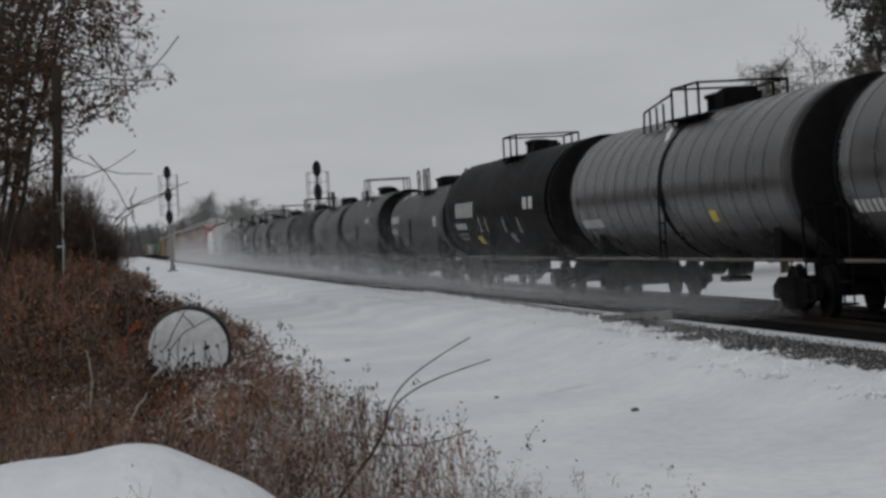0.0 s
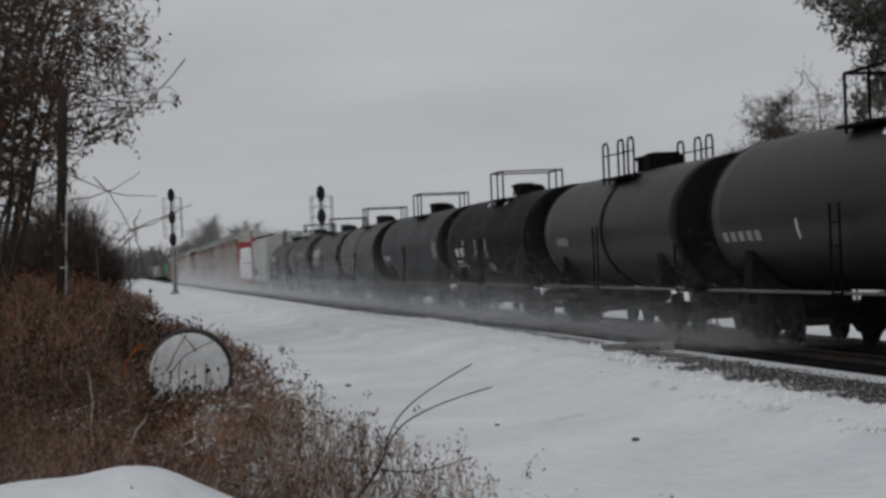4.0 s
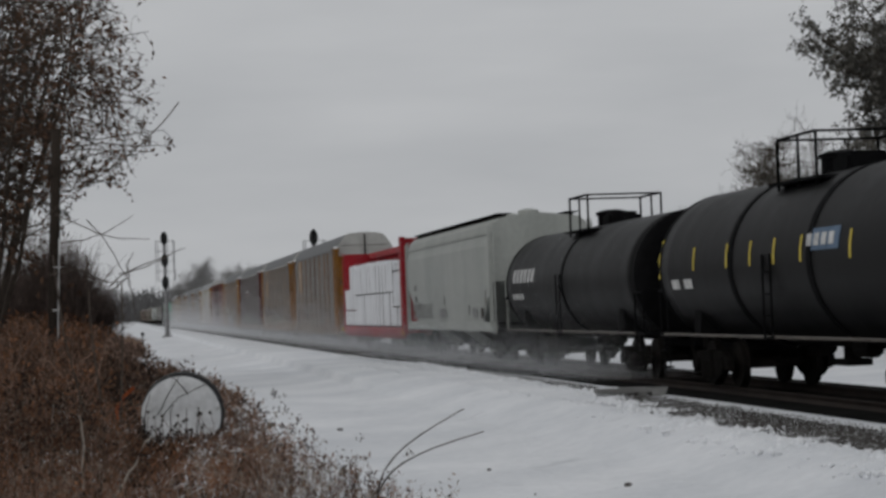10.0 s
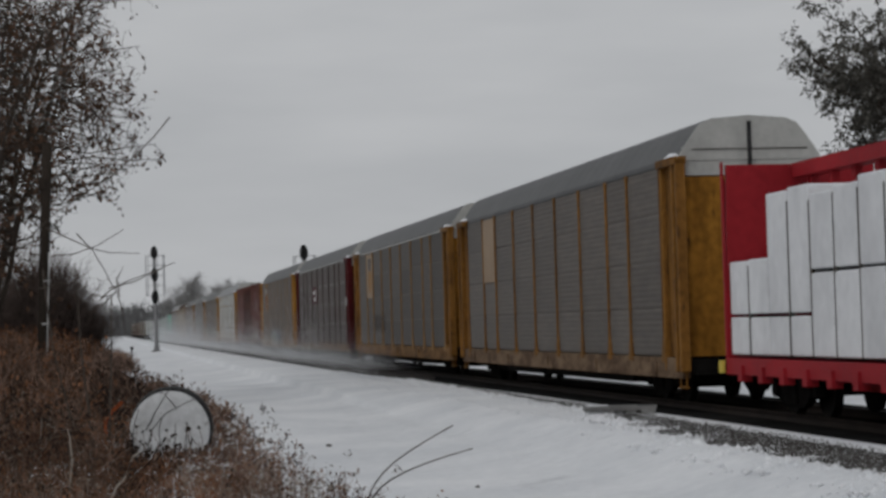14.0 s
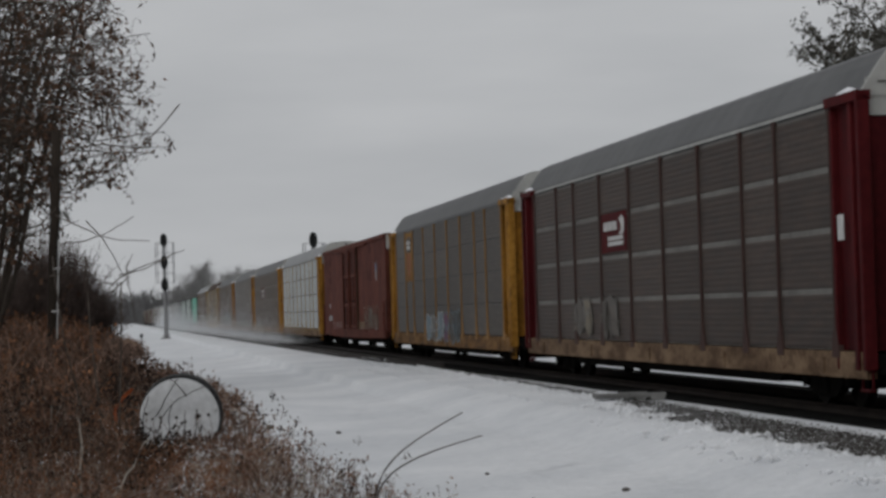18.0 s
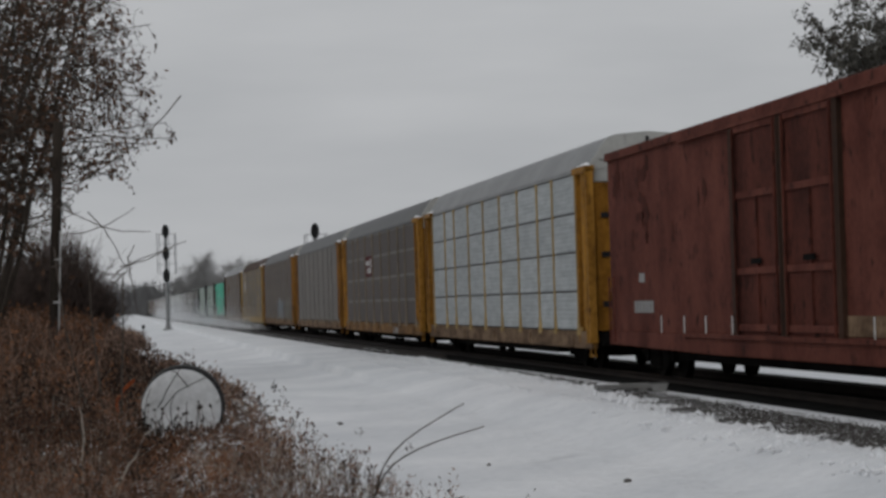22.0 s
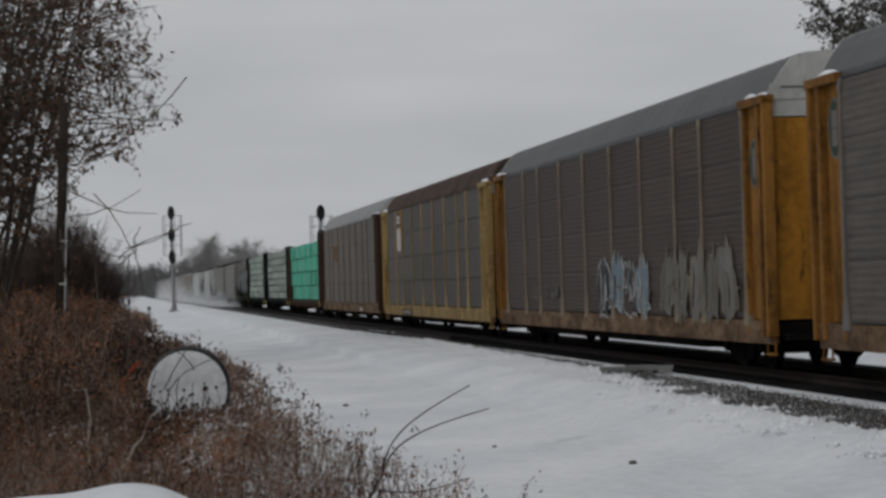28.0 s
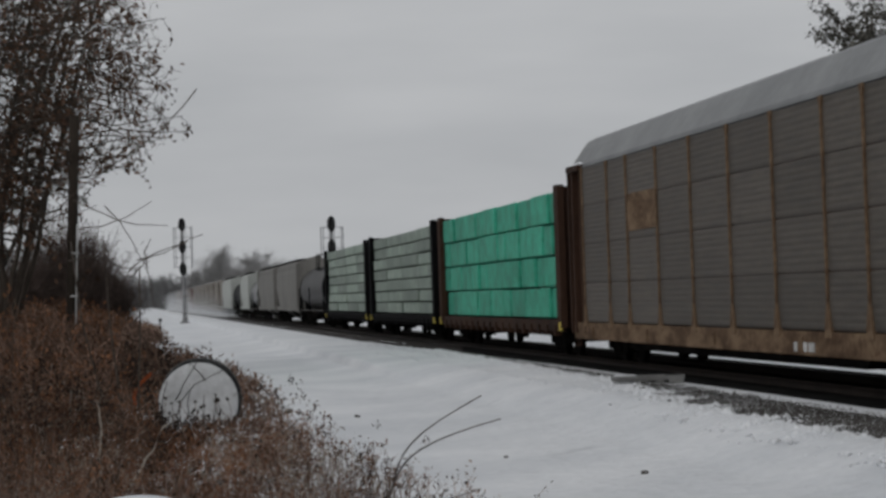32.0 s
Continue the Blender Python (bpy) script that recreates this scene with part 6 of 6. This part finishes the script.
    if logo:
        x0, x1 = marks[1] + 0.05, marks[2] - 0.05
        xc, low = (x0 + x1) / 2, z0 + 2 * h + 0.02
        if logo == "old":
            part("logo_plate", box(B(), x0, x1, -1.522, -1.505, low, z1 - 0.06), TAN_PALE, car, "faded plate with a worn company shield")
            part("shield", extrude(B(), [(xc - 0.5, 4.62), (xc + 0.5, 4.62), (xc + 0.48, 4.1), (xc - 0.48, 4.1)], -1.532, -1.524), GALV_DARK, car, "worn dark top of a shield")
            part("shield_field", extrude(B(), [(xc - 0.5, 4.08), (xc + 0.5, 4.08), (xc + 0.48, 3.5), (xc + 0.3, 3.25), (xc, 3.12), (xc - 0.3, 3.25), (xc - 0.48, 3.5)], -1.53, -1.524), POST_YELLOW, car, "worn tan field of a shield")
        elif logo == "shield":
            part("logo_plate", box(B(), x0, x1, -1.522, -1.505, low, z1 - 0.06), OCHRE, car, "yellow plate with a company shield")
            part("shield", extrude(B(), [(xc - 0.62, 4.62), (xc - 0.3, 4.56), (xc, 4.68), (xc + 0.3, 4.56), (xc + 0.62, 4.62), (xc + 0.6, 4.05), (xc - 0.6, 4.05)], -1.532, -1.524), SIGNAL_BLACK, car, "dark top of a company shield")
            bars(car, "shield_lettering", xc + 0.48, -1.533, 4.48, [(0.96, 0.14, 5), (0.96, 0.14, 7)], LETTER, "white bars on the shield")
            part("shield_field", extrude(B(), [(xc - 0.6, 4.03), (xc + 0.6, 4.03), (xc + 0.58, 3.5), (xc + 0.35, 3.2), (xc, 3.05), (xc - 0.35, 3.2), (xc - 0.58, 3.5)], -1.53, -1.524), POST_YELLOW, car, "yellow lower field of a company shield")
            for k in range(6):
                xa = xc - 0.55 + k * 0.2
                zb = 3.05 + 1.2 * (abs(xa + 0.05 - xc)) ** 2
                part("shield_stripe", box(B(), xa + 0.02, xa + 0.09, -1.536, -1.531, zb + 0.04, 4.0), STRIPE_RED, car, "faded red stripe of a company shield")
        elif logo == "red":
            x0 = marks[3] + 0.12
            part("logo_plate", box(B(), x0, x0 + 2.5, -1.522, -1.505, 3.0, 3.9), MAROON, car, "dark red company plate")
            bars(car, "marking", x0 + 1.6, -1.524, 3.7, [(1.3, 0.2, 6)], LETTER, "white lettering")
            bars(car, "marking", x0 + 2.2, -1.524, 3.36, [(1.9, 0.09, 1), (1.9, 0.09, 1)], LETTER, "white stripes")
            part("company_emblem", extrude(B(), [(x0 + 1.8, 3.38), (x0 + 2.05, 3.38), (x0 + 2.3, 3.45), (x0 + 2.3, 3.72), (x0 + 2.1, 3.82), (x0 + 1.85, 3.74), (x0 + 2.02, 3.62), (x0 + 2.05, 3.5)], -1.534, -1.524), LETTER, car, "white curled emblem")
        elif logo == "white":
            part("logo_plate", box(B(), x0, x1, -1.522, -1.505, low + 0.25, z1 - 0.06), OCHRE, car, "yellow plate with a white oval")
            part("shield", extrude(B(), [(xc - 0.6, 4.72), (xc - 0.25, 4.66), (xc, 4.76), (xc + 0.25, 4.66), (xc + 0.6, 4.72), (xc + 0.56, 4.12), (xc - 0.56, 4.12)], -1.532, -1.524), SIGNAL_BLACK, car, "dark top of a company shield")
            bars(car, "marking", xc + 0.44, -1.533, 4.58, [(0.9, 0.13, 4), (0.9, 0.13, 5)], LETTER, "white bars on the shield")
            part("shield_field", extrude(B(), [(xc + 0.56 * math.copysign(abs(math.cos(a)) ** 0.6, math.cos(a)), 3.62 + 0.48 * math.copysign(abs(math.sin(a)) ** 0.6, math.sin(a))) for a in np.linspace(0, 6.283, 20, endpoint=False)], -1.532, -1.524), LETTER, car, "white rounded patch")
        elif logo == "faded":
            part("logo_plate", box(B(), x0, x1, -1.522, -1.505, low, z1 - 0.06), TAN_PALE, car, "faded pale orange plate")
        elif logo == "tan":
            part("logo_plate", box(B(), marks[2] + 0.1, marks[3] - 0.1, -1.526, -1.505, 3.1, 3.95), TAN, car, "faded tan company plate")
    running_gear(car, length - 1.0, 3.2)
    CARS.append((car, mid))
    return car


def boxcar(front, rear, body, label, height=5.05, near=True, snow=False):
    length, mid = rear - front, (rear + front) / 2
    car = thing("boxcar", label, "boxcar", "boxcars")
    half = length / 2 - 0.4
    z0 = 0.95
    part("car_body", box(B(), -half, half, -1.46, 1.46, z0, height), body, car)
    part("roof", extrude(B(), [(-1.52, height), (-1.5, height + 0.05), (0, height + 0.16), (1.5, height + 0.05), (1.52, height)], -half, half, "x"), SNOW_CLOD if snow else body, car, "snow-dusted low-pitched roof" if snow else "low-pitched roof")
    for y in (-1.48, 1.48):
        part("side_sill", extrude(B(), [(-half, 0.7), (-half * 0.35, 0.62), (half * 0.35, 0.62), (half, 0.7), (half, 1.0), (-half, 1.0)], y - 0.04, y + 0.04), body, car)
        part("top_chord", box(B(), -half, half, y - 0.05, y + 0.05, height - 0.14, height + 0.02), body, car)
    doors = ((-2.9, -0.04), (0.04, 2.9)) if length > 20 else ((-1.5, 1.5),)
    for a, b in doors:
        leaf = BOXCAR_DOOR if near else body
        door = part("door", box(B(), a, b, -1.5, -1.45, 1.02, height - 0.2), leaf, car, "tall sliding plug door, darkened by grime")
        for z in (1.1, 2.12, 3.5, height - 0.34):
            part("door_rib", box(B(), a + 0.08, b - 0.08, -1.545, -1.5, z, z + 0.12), body, door)
        for z, top in ((1.22, 2.12), (2.24, 3.5)):
            part("door_stiffener", box(B(), (a + b) / 2 - 0.05, (a + b) / 2 + 0.05, -1.54, -1.5, z, top), leaf, door)
        for x in (a + 0.2, b - 0.2):
            part("locking_rod", rod(B(), (x, -1.56, 1.05), (x, -1.56, height - 0.25), 0.03, 6), leaf if near else IRON, door)
        part("door_handle", box(B(), (a + b) / 2 - 0.3, (a + b) / 2 + 0.3, -1.56, -1.54, 2.3, 2.4), IRON, door)
        for x in (a, b):
            part("door_post", box(B(), x - 0.11, x + 0.11, -1.55, -1.45, 0.95, height - 0.12), DARK_BROWN if near else body, car)
    for z in (1.0, height - 0.16):
        part("door_track", box(B(), -half * 0.5, half * 0.5, -1.58, -1.47, z - 0.06, z + 0.02), body, car)
    for out in (1, -1):
        bm = B()
        for z in np.linspace(1.3, height - 0.4, 9):
            box(bm, *sorted((out * half, out * (half + 0.07))), -1.3, 1.3, z, z + 0.14)
        part("end_corrugation", bm, body, car)
        placed(link("ladder", LADDER_SHORT, body, car), out * (half - 0.35), -1.53, 0.75)
        placed(link("ladder", LADDER_TALL, body, car), out * (half + 0.12), -1.15, 0.75, 90)
    part("centre_sill", box(B(), -half + 2, half - 2, -0.35, 0.35, 0.36, 0.95), IRON, car)
    part("underframe", extrude(B(), [(-half + 4.2, 0.9), (-half + 4.8, 0.42), (half - 4.8, 0.42), (half - 4.2, 0.9)], -1.15, 1.15), IRON, car, "dark grimy underframe")
    if near:
        part("shield_plate", extrude(B(), [(half - 3.38, 3.95), (half - 3.02, 3.95), (half - 3.02, 3.3), (half - 3.2, 3.15), (half - 3.38, 3.3)], -1.475, -1.463), HOPPER_MARK, car, "small pale company shield")
        part("shield", box(B(), half - 3.36, half - 3.04, -1.482, -1.476, 3.6, 3.93), BLUE_MARK, car, "blue top of the shield")
        part("end_cap_panel", box(B(), half + 0.0, half + 0.09, -1.4, 1.4, 4.45, height), WHITE_END, car, "white painted top of the car's end")
        bars(car, "marking", -half + 3.2, -1.465, 2.28, [(0.5, 0.2, 2)], HOPPER_MARK, "white stencilled marks")
        bars(car, "marking", -half + 3.9, -1.465, 1.68, [(1.7, 0.26, 6)], HOPPER_MARK, "white stencilled marks")
        for x in (-8.57, -6.75, -5.16, -3.35, 4.2, 9.4):
            part("reflector", box(B(), x - 0.03, x + 0.03, -1.475, -1.462, 1.0, 1.36), LETTER, car, "white reflective strip")
        rnd = random.Random(77)
        for k in range(26):
            x, z = (rnd.uniform(-half + 0.6, -half + 3.9) if k < 16 else rnd.choice((-1, 1)) * rnd.uniform(4.0, half - 1.0)), rnd.uniform(2.9, 4.75)
            w, h = rnd.uniform(0.1, 0.42), rnd.uniform(0.1, 0.36)
            ring = [rnd.uniform(0.45, 1.0) for _ in range(11)]
            part("peeling_patch", extrude(B(), [(x + w * q * math.cos(i * 0.571), z + h * q * math.sin(i * 0.571)) for i, q in enumerate(ring)], -1.466, -1.46), BOXCAR_DOOR, car, "dark rust where the paint has peeled")
        part("rust_patch", box(B(), 2.98, 5.0, -1.47, -1.46, 1.05, 1.38), TAN, car, "faded tan patch low on the side")
    running_gear(car, length - 1.2, 2.6)
    CARS.append((car, mid))
    return car


def oval_mark(car, x, z, w, h, y):
    """A company oval: a pale ring with a dark green field."""
    pts = [(math.cos(a), math.sin(a)) for a in np.linspace(0, 6.283, 24, endpoint=False)]
    part("company_oval", extrude(B(), [(x + w * p, z + h * q) for p, q in pts], y - 0.008, y), GALV_PALE, car, "pale ring of a company oval")
    part("oval_field", extrude(B(), [(x + (w - 0.05) * p, z + (h - 0.05) * q) for p, q in pts], y - 0.014, y - 0.008), OVAL_GREEN, car, "dark green field of a company oval")
    for dz in (0.3, -0.3):
        part("oval_bar", box(B(), x - 0.4 * w, x + 0.4 * w, y - 0.02, y - 0.014, z + h * dz - 0.14, z + h * dz + 0.14), GALV_PALE, car, "pale bar")


# snow whirled up under the train, in flakes; the far ones add haze
def flakes(count, length, seed, low, high, size):
    rng = np.random.default_rng(seed)
    x = rng.uniform(-length / 2, length / 2, count)
    z = 0.02 + np.where(rng.random(count) < 0.7, rng.exponential(low, count), rng.exponential(high, count))
    y = rng.normal(-1.6, 1.0, count) - 0.2 * z
    c = np.stack([x, y, z], 1)[z < 4.2]
    v = c[:, None] + rng.normal(size=(len(c), 3, 3)) * size
    return v.reshape(-1, 3), np.arange(3 * len(c)).reshape(-1, 3)


SPRAYS = {}
CLOUD = []   # (flakes, start along the line)


def spray(count, low=0.35, high=0.6, size=0.004):
    key = (count, low)
    if key not in SPRAYS:
        ob = soup("snow_spray", *flakes(count, 20, count, low, high, size), FLAKE)
        SPRAYS[key] = ob.data
    else:
        ob = new("snow_spray", SPRAYS[key])
    return tagged(ob, "fine snow whirled up along the moving train", "blown snow", "blown snow", "stuff")


# the train from its head to its tail; places in metres along it
tank_car(-256.5, -238.5, TANK_GREY, [(-5.75, 2.0, 2.1, 0.2, 8, "L")], "grey tank car with a domed end coloured black for its shade", rails="two", radius=1.6, zc=2.55, rail_up=0.5, seams=15)
tank_car(-237.8, -218.5, TANK_GREY, [(-6.05, 1.98, 2.18, 0.2, 8, "L"), (3.75, 2.0, 0.5, 0.22, 1, "Y")], "glossy grey insulated tank car with domed ends coloured black for their shade", rails="two", bands=1, radius=1.6, zc=2.55, rail_up=0.5, seams=17, snow=(-0.9, 0.35, 3))
tank_car(-217.6, -198.3, TANK_BLACK, [(-3.29, 2.82, 3.52, 0.48, 6, "L"), (-4.93, 2.16, 2.11, 0.2, 7, "L"), (-5.17, 1.83, 1.85, 0.06, 6, "H"), (-5.13, 1.69, 1.84, 0.06, 6, "H"), (-2.87, 1.72, 0.92, 0.25, 1, "Y"),
                                      (6.66, 2.74, 1.66, 0.33, 2, "L"), (2.76, 1.74, 0.6, 0.24, 1, "H"), (4.15, 2.2, 0.08, 0.45, 1, "R"), (1.85, 2.25, 0.08, 0.45, 1, "R"), (-1.15, 2.3, 0.09, 0.45, 1, "R"), (-2.25, 2.3, 0.09, 0.45, 1, "R")],
         "black tank car with large white lettering", radius=1.68, zc=2.54, rail_up=0.46, snow=(-0.4, 0.3, 2))
tank_car(-197.4, -181.1, TANK_DIRT, [(-4.82, 2.69, 2.4, 0.29, 6, "L"), (-5.68, 2.19, 1.64, 0.23, 2, "L"), (5.55, 2.52, 0.99, 0.37, 1, "L"), (-4.15, 1.75, 0.1, 0.3, 1, "R")], "dirty black tank car with snow on its shoulder", rails="round", snow=(-6.4, 0.55, 8), radius=1.38, zc=2.36, rail_up=0.66)
tank_car(-178.9, -162.1, TANK_DIRT, [(4.20, 2.83, 1.87, 0.34, 3, "B"), (-4.60, 2.15, 2.55, 0.18, 5, "H"), (5.12, 2.4, 0.1, 0.45, 1, "R"), (2.52, 2.37, 0.1, 0.45, 1, "R"), (-2.34, 2.31, 0.1, 0.35, 1, "R")], "dark grey tank car with a blue company panel", radius=1.46, zc=2.48, snow=(1.0, 0.5, 2))
tank_car(-160.8, -145.4, TANK_DIRT, [(-4.00, 2.3, 1.4, 0.2, 5, "H")], "grimy dark tank car", rails="round", bands=1, radius=1.42, zc=2.42)
tank_car(-144.7, -128.3, TANK_BLACK, [(-4.06, 2.25, 1.99, 0.28, 2, "L"), (-4.58, 1.83, 1.39, 0.06, 5, "L"), (-3.98, 1.69, 2.23, 0.06, 7, "H"), (-1.50, 2.48, 0.1, 0.47, 1, "R"), (0.43, 2.49, 0.09, 0.56, 1, "R"), (-3.90, 2.5, 0.09, 0.3, 1, "R"), (0.93, 1.7, 0.89, 0.22, 3, "H")],
         "black tank car with snow on its shoulder", radius=1.49, zc=2.38, snow=(-2.3, 0.6, 7))
tank_car(-127.5, -108.8, TANK_SOOT, [(7.65, 2.54, 1.0, 0.53, 1, "H"), (-5.99, 2.16, 1.98, 0.19, 4, "L")], "dusty dark grey tank car", radius=1.44, zc=2.42)
tank_car(-107.7, -91.8, TANK_DIRT, [(-4.90, 2.2, 1.5, 0.12, 6, "H")], "dusty dark grey tank car with a grimy band", bands=1, radius=1.52, zc=2.34)
tank_car(-90.6, -74.7, TANK_SOOT, [(-2.63, 2.83, 3.7, 0.46, 6, "L"), (-4.37, 2.21, 1.96, 0.19, 5, "L"), (-4.35, 1.9, 1.6, 0.05, 5, "H"), (-3.56, 2.13, 0.1, 0.32, 1, "R"), (-1.78, 2.2, 0.1, 0.51, 1, "R"), (1.39, 2.32, 0.1, 0.47, 1, "R"), (3.93, 2.34, 0.1, 0.48, 1, "R")],
         "black tank car with large white lettering", radius=1.48, zc=2.33)
tank_car(-73.4, -57.2, TANK_SOOT, [(3.72, 2.85, 1.84, 0.36, 4, "B"), (-5.04, 2.16, 1.84, 0.19, 2, "L"), (-7.39, 3.0, 0.1, 0.8, 1, "Y")] + [(x, 2.77, 0.09, 0.45, 1, "Y") for x in (-4.75, -2.48, -0.99, 0.40, 1.87, 4.29)], "black tank car with a blue company panel", bands=2, radius=1.56, zc=2.38, rail_up=0.62)
tank_car(-56.0, -39.2, TANK_SOOT, [(-3.72, 2.75, 3.18, 0.37, 6, "L"), (-5.33, 2.07, 1.65, 0.16, 5, "L")], "clean black tank car with white lettering", bands=1, radius=1.48, zc=2.3)
hopper_car(-38.6, -18.6, HOPPER_GREY, "pale grey covered hopper car with thin black graffiti")
centerbeam_car(-18.3, 4.9, RED, WRAP, "red centerbeam flat car loaded with white-wrapped lumber", "white")
autorack(7.0, 34.0, GALV, OCHRE_OLD, TAN, ROOF_GREY, "grey-panelled autorack car with ochre end posts", thin=OCHRE_OLD, logo="faded", joint=GALV)
graff = autorack(35.2, 62.6, GALV_DARK, OCHRE_OLD, SILL_OCHRE, ROOF_GREY, "grey autorack car with ochre posts and a faded shield plate", thin=POST_YELLOW, logo="old", joint=GALV)
scrawl(graff, -7.3, -3.0, 1.5, 2.2, 31, -1.522, GALV_DARK, 0.024)
graff = autorack(64.3, 92.0, GALV_BROWN, MAROON, TAN, ROOF_GREY, "brown-grey autorack car with dark red end posts and graffiti", thin=MAROON_DULL, logo="red", joint=GALV_PALE, gap=0.1)
graffiti(graff, -7.3, -5.2, 1.0, 2.0, 5, tones=(GALV_PALE, GALV, SPRAY_DULL))
graffiti(graff, -4.5, -2.6, 0.95, 2.1, 7, tones=(GALV_PALE, GALV_DARK, GALV))
part("data_patch", box(B(), 12.5, 12.78, -1.6, -1.588, 2.7, 3.1), LETTER, graff, "small white stencilled patch on the end post")
graff = autorack(93.4, 120.5, GALV_DARK, OCHRE, SILL_OCHRE, ROOF_GREY, "grey autorack car with yellow posts, a shield plate and graffiti", thin=POST_YELLOW, logo="shield", joint=SIGNAL_BLACK)
graffiti(graff, -3.8, 0.2, 0.62, 1.85, 8, tones=(SPRAY_WHITE, SPRAY_BLUE, GALV_PALE))
graffiti(graff, 0.2, 3.9, 0.6, 1.85, 9, tones=(SPRAY_BLUE, SPRAY_PURPLE, GALV_DARK))
graff = boxcar(122.2, 149.2, BOXCAR_RED, "tall faded red boxcar with graffiti by its end")
graffiti(graff, 5.0, 10.3, 1.0, 2.1, 12, -1.463, (SPRAY_DULL, BOXCAR_RED, GALV_DARK))
autorack(150.3, 177.9, GALV_WHITE, OCHRE, TAN, ROOF_PALE, "white-panelled autorack car with bright ochre posts", thin=POST_WORN, joint=SIGNAL_BLACK, gap=0.05)
marked = autorack(179.0, 206.5, GALV_BROWN, OCHRE, SILL_OCHRE, ROOF_GREY, "brown-grey autorack car with pale posts and a red plate", thin=POST_PALE, logo="red", joint=GALV_PALE, gap=0.1)
plain = autorack(207.6, 234.4, GALV, OCHRE_OLD, TAN, ROOF_GREY, "plain grey autorack car with ochre end posts", thin=GALV_PALE, joint=GALV)
oval_mark(plain, -12.15, 4.1, 0.32, 0.5, -1.425)
graff = autorack(236.2, 264.2, GALV_BROWN, OCHRE_OLD, TAN, ROOF_GREY, "brown-grey autorack car with white flame-like graffiti", thin=POST_PALE, joint=GALV_DARK)
graffiti(graff, 0.0, 5.0, 0.85, 2.2, 21, tones=(SPRAY_WHITE, SIGNAL_BLACK, SPRAY_BLUE, GALV_BROWN), flames=True)
graffiti(graff, 6.0, 11.6, 0.85, 2.3, 24, tones=(SPRAY_DULL, GALV_PALE, GALV), flames=True)
oval_mark(graff, 12.62, 3.8, 0.3, 0.45, -1.425)
graffiti(graff, -8.5, -4.6, 1.3, 1.7, 28, tones=(GALV_PALE, GALV_BROWN))
rusty = autorack(265.0, 292.4, GALV_DARK, POST_WORN, POST_WORN, ROOF_RUST, "rusty-roofed autorack car with worn yellow posts and a white plate", thin=POST_WORN, logo="white", top=4.82, roof_top=5.72, joint=SIGNAL_BLACK, gap=0.06)
taupe = autorack(293.5, 320.9, GALV_TAUPE, TAN, TAN, ROOF_PALE, "taupe-grey autorack car with a pale roof and rusty sill", thin=TAN, end=DARK_BROWN, logo="tan", joint=GALV_BROWN)
part("sill_plate", box(B(), -7.5, -4.8, -1.535, -1.52, 0.57, 0.8), IRON, rusty, "dark plate on the sill")
bars(rusty, "sill_marking", -4.95, -1.536, 0.76, [(2.3, 0.15, 8)], HOPPER_MARK, "pale bars of lettering on the dark plate")
bars(taupe, "sill_marking", 6.3, -1.521, 0.77, [(1.2, 0.16, 3)], LETTER, "white bars of lettering on the sill")
bars(marked, "sill_marking", 6.5, -1.521, 0.8, [(1.5, 0.24, 5)], HOPPER_MARK, "worn white patch on the sill")
centerbeam_car(321.5, 344.6, DARK_BROWN, GREEN_WRAP, "centerbeam flat car stacked with bright green-wrapped lumber", "green")
centerbeam_car(345.4, 367.7, BLACK, PALE_WRAP, "centerbeam flat car stacked with pale green-white lumber packs", "pale")
centerbeam_car(368.8, 391.4, BLACK, PALE_WRAP, "centerbeam flat car stacked with pale green lumber packs", "pale", 4.5)
tank_car(393.3, 411.4, TANK_DIRT, (), "dark grey tank car")
# these far hoppers' shaded tone is put into a greyer colour
hopper_car(411.6, 434.0, GALV_PALE, "covered hopper car far down the train, shaded grey by its colour", False)
hopper_car(435.0, 458.0, GALV_PALE, "covered hopper car far down the train, shaded grey by its colour", False)
tank_car(459.8, 471.8, TANK_GREY, (), "short grey tank car far down the train")
hopper_car(472.0, 489.0, HOPPER_GREY, "pale grey covered hopper car far down the train", False)
tank_car(490.8, 506.8, TANK_BLACK, (), "black tank car far down the train")
hopper_car(507.0, 533.0, HOPPER_GREY, "pale grey covered hopper car far down the train", False)
for k in range(16):
    a = 534.0 + k * 19.0
    boxcar(a, a + 18.0, GALV_DARK if k == 15 else BOXCAR_RED if k in (7, 11) else BOXCAR_PALE, ("dark grey" if k == 15 else "brown" if k in (7, 11) else "beige") + " boxcar with a snow-dusted roof", 4.5, False, True)

for k in range(19):
    flurry = spray(300000, 0.34, 0.6, 0.0026) if k < 1 else spray(200000, 0.45, 0.9, 0.0042) if k < 3 else spray(95000, 0.6, 1.6, 0.0068) if k < 8 else spray(110000, 1.0, 2.2, 0.0085)
    CLOUD.append((flurry, 46 + k * 19))


def motions():
    for ob, mid in CARS:
        rows = []
        for k in range(17):
            x, y, th = along(mid - travel(2 * k))
            rows.append((2.0 * k, pose(x, y, 0, 0, 0, math.degrees(th) - 90)))
        walk(ob, rows)
    for ob, start in CLOUD:
        rows = []
        for k in range(17):
            x, y, th = along(start + np.interp(2.0 * k, [0, 6, 8, 10, 12, 14, 20, 32], [0, 0, 3, 10, 24, 46, 115, 200]))
            rows.append((2.0 * k, pose(x, y, 0, 0, 0, math.degrees(th) - 90)))
        walk(ob, rows)


motions()
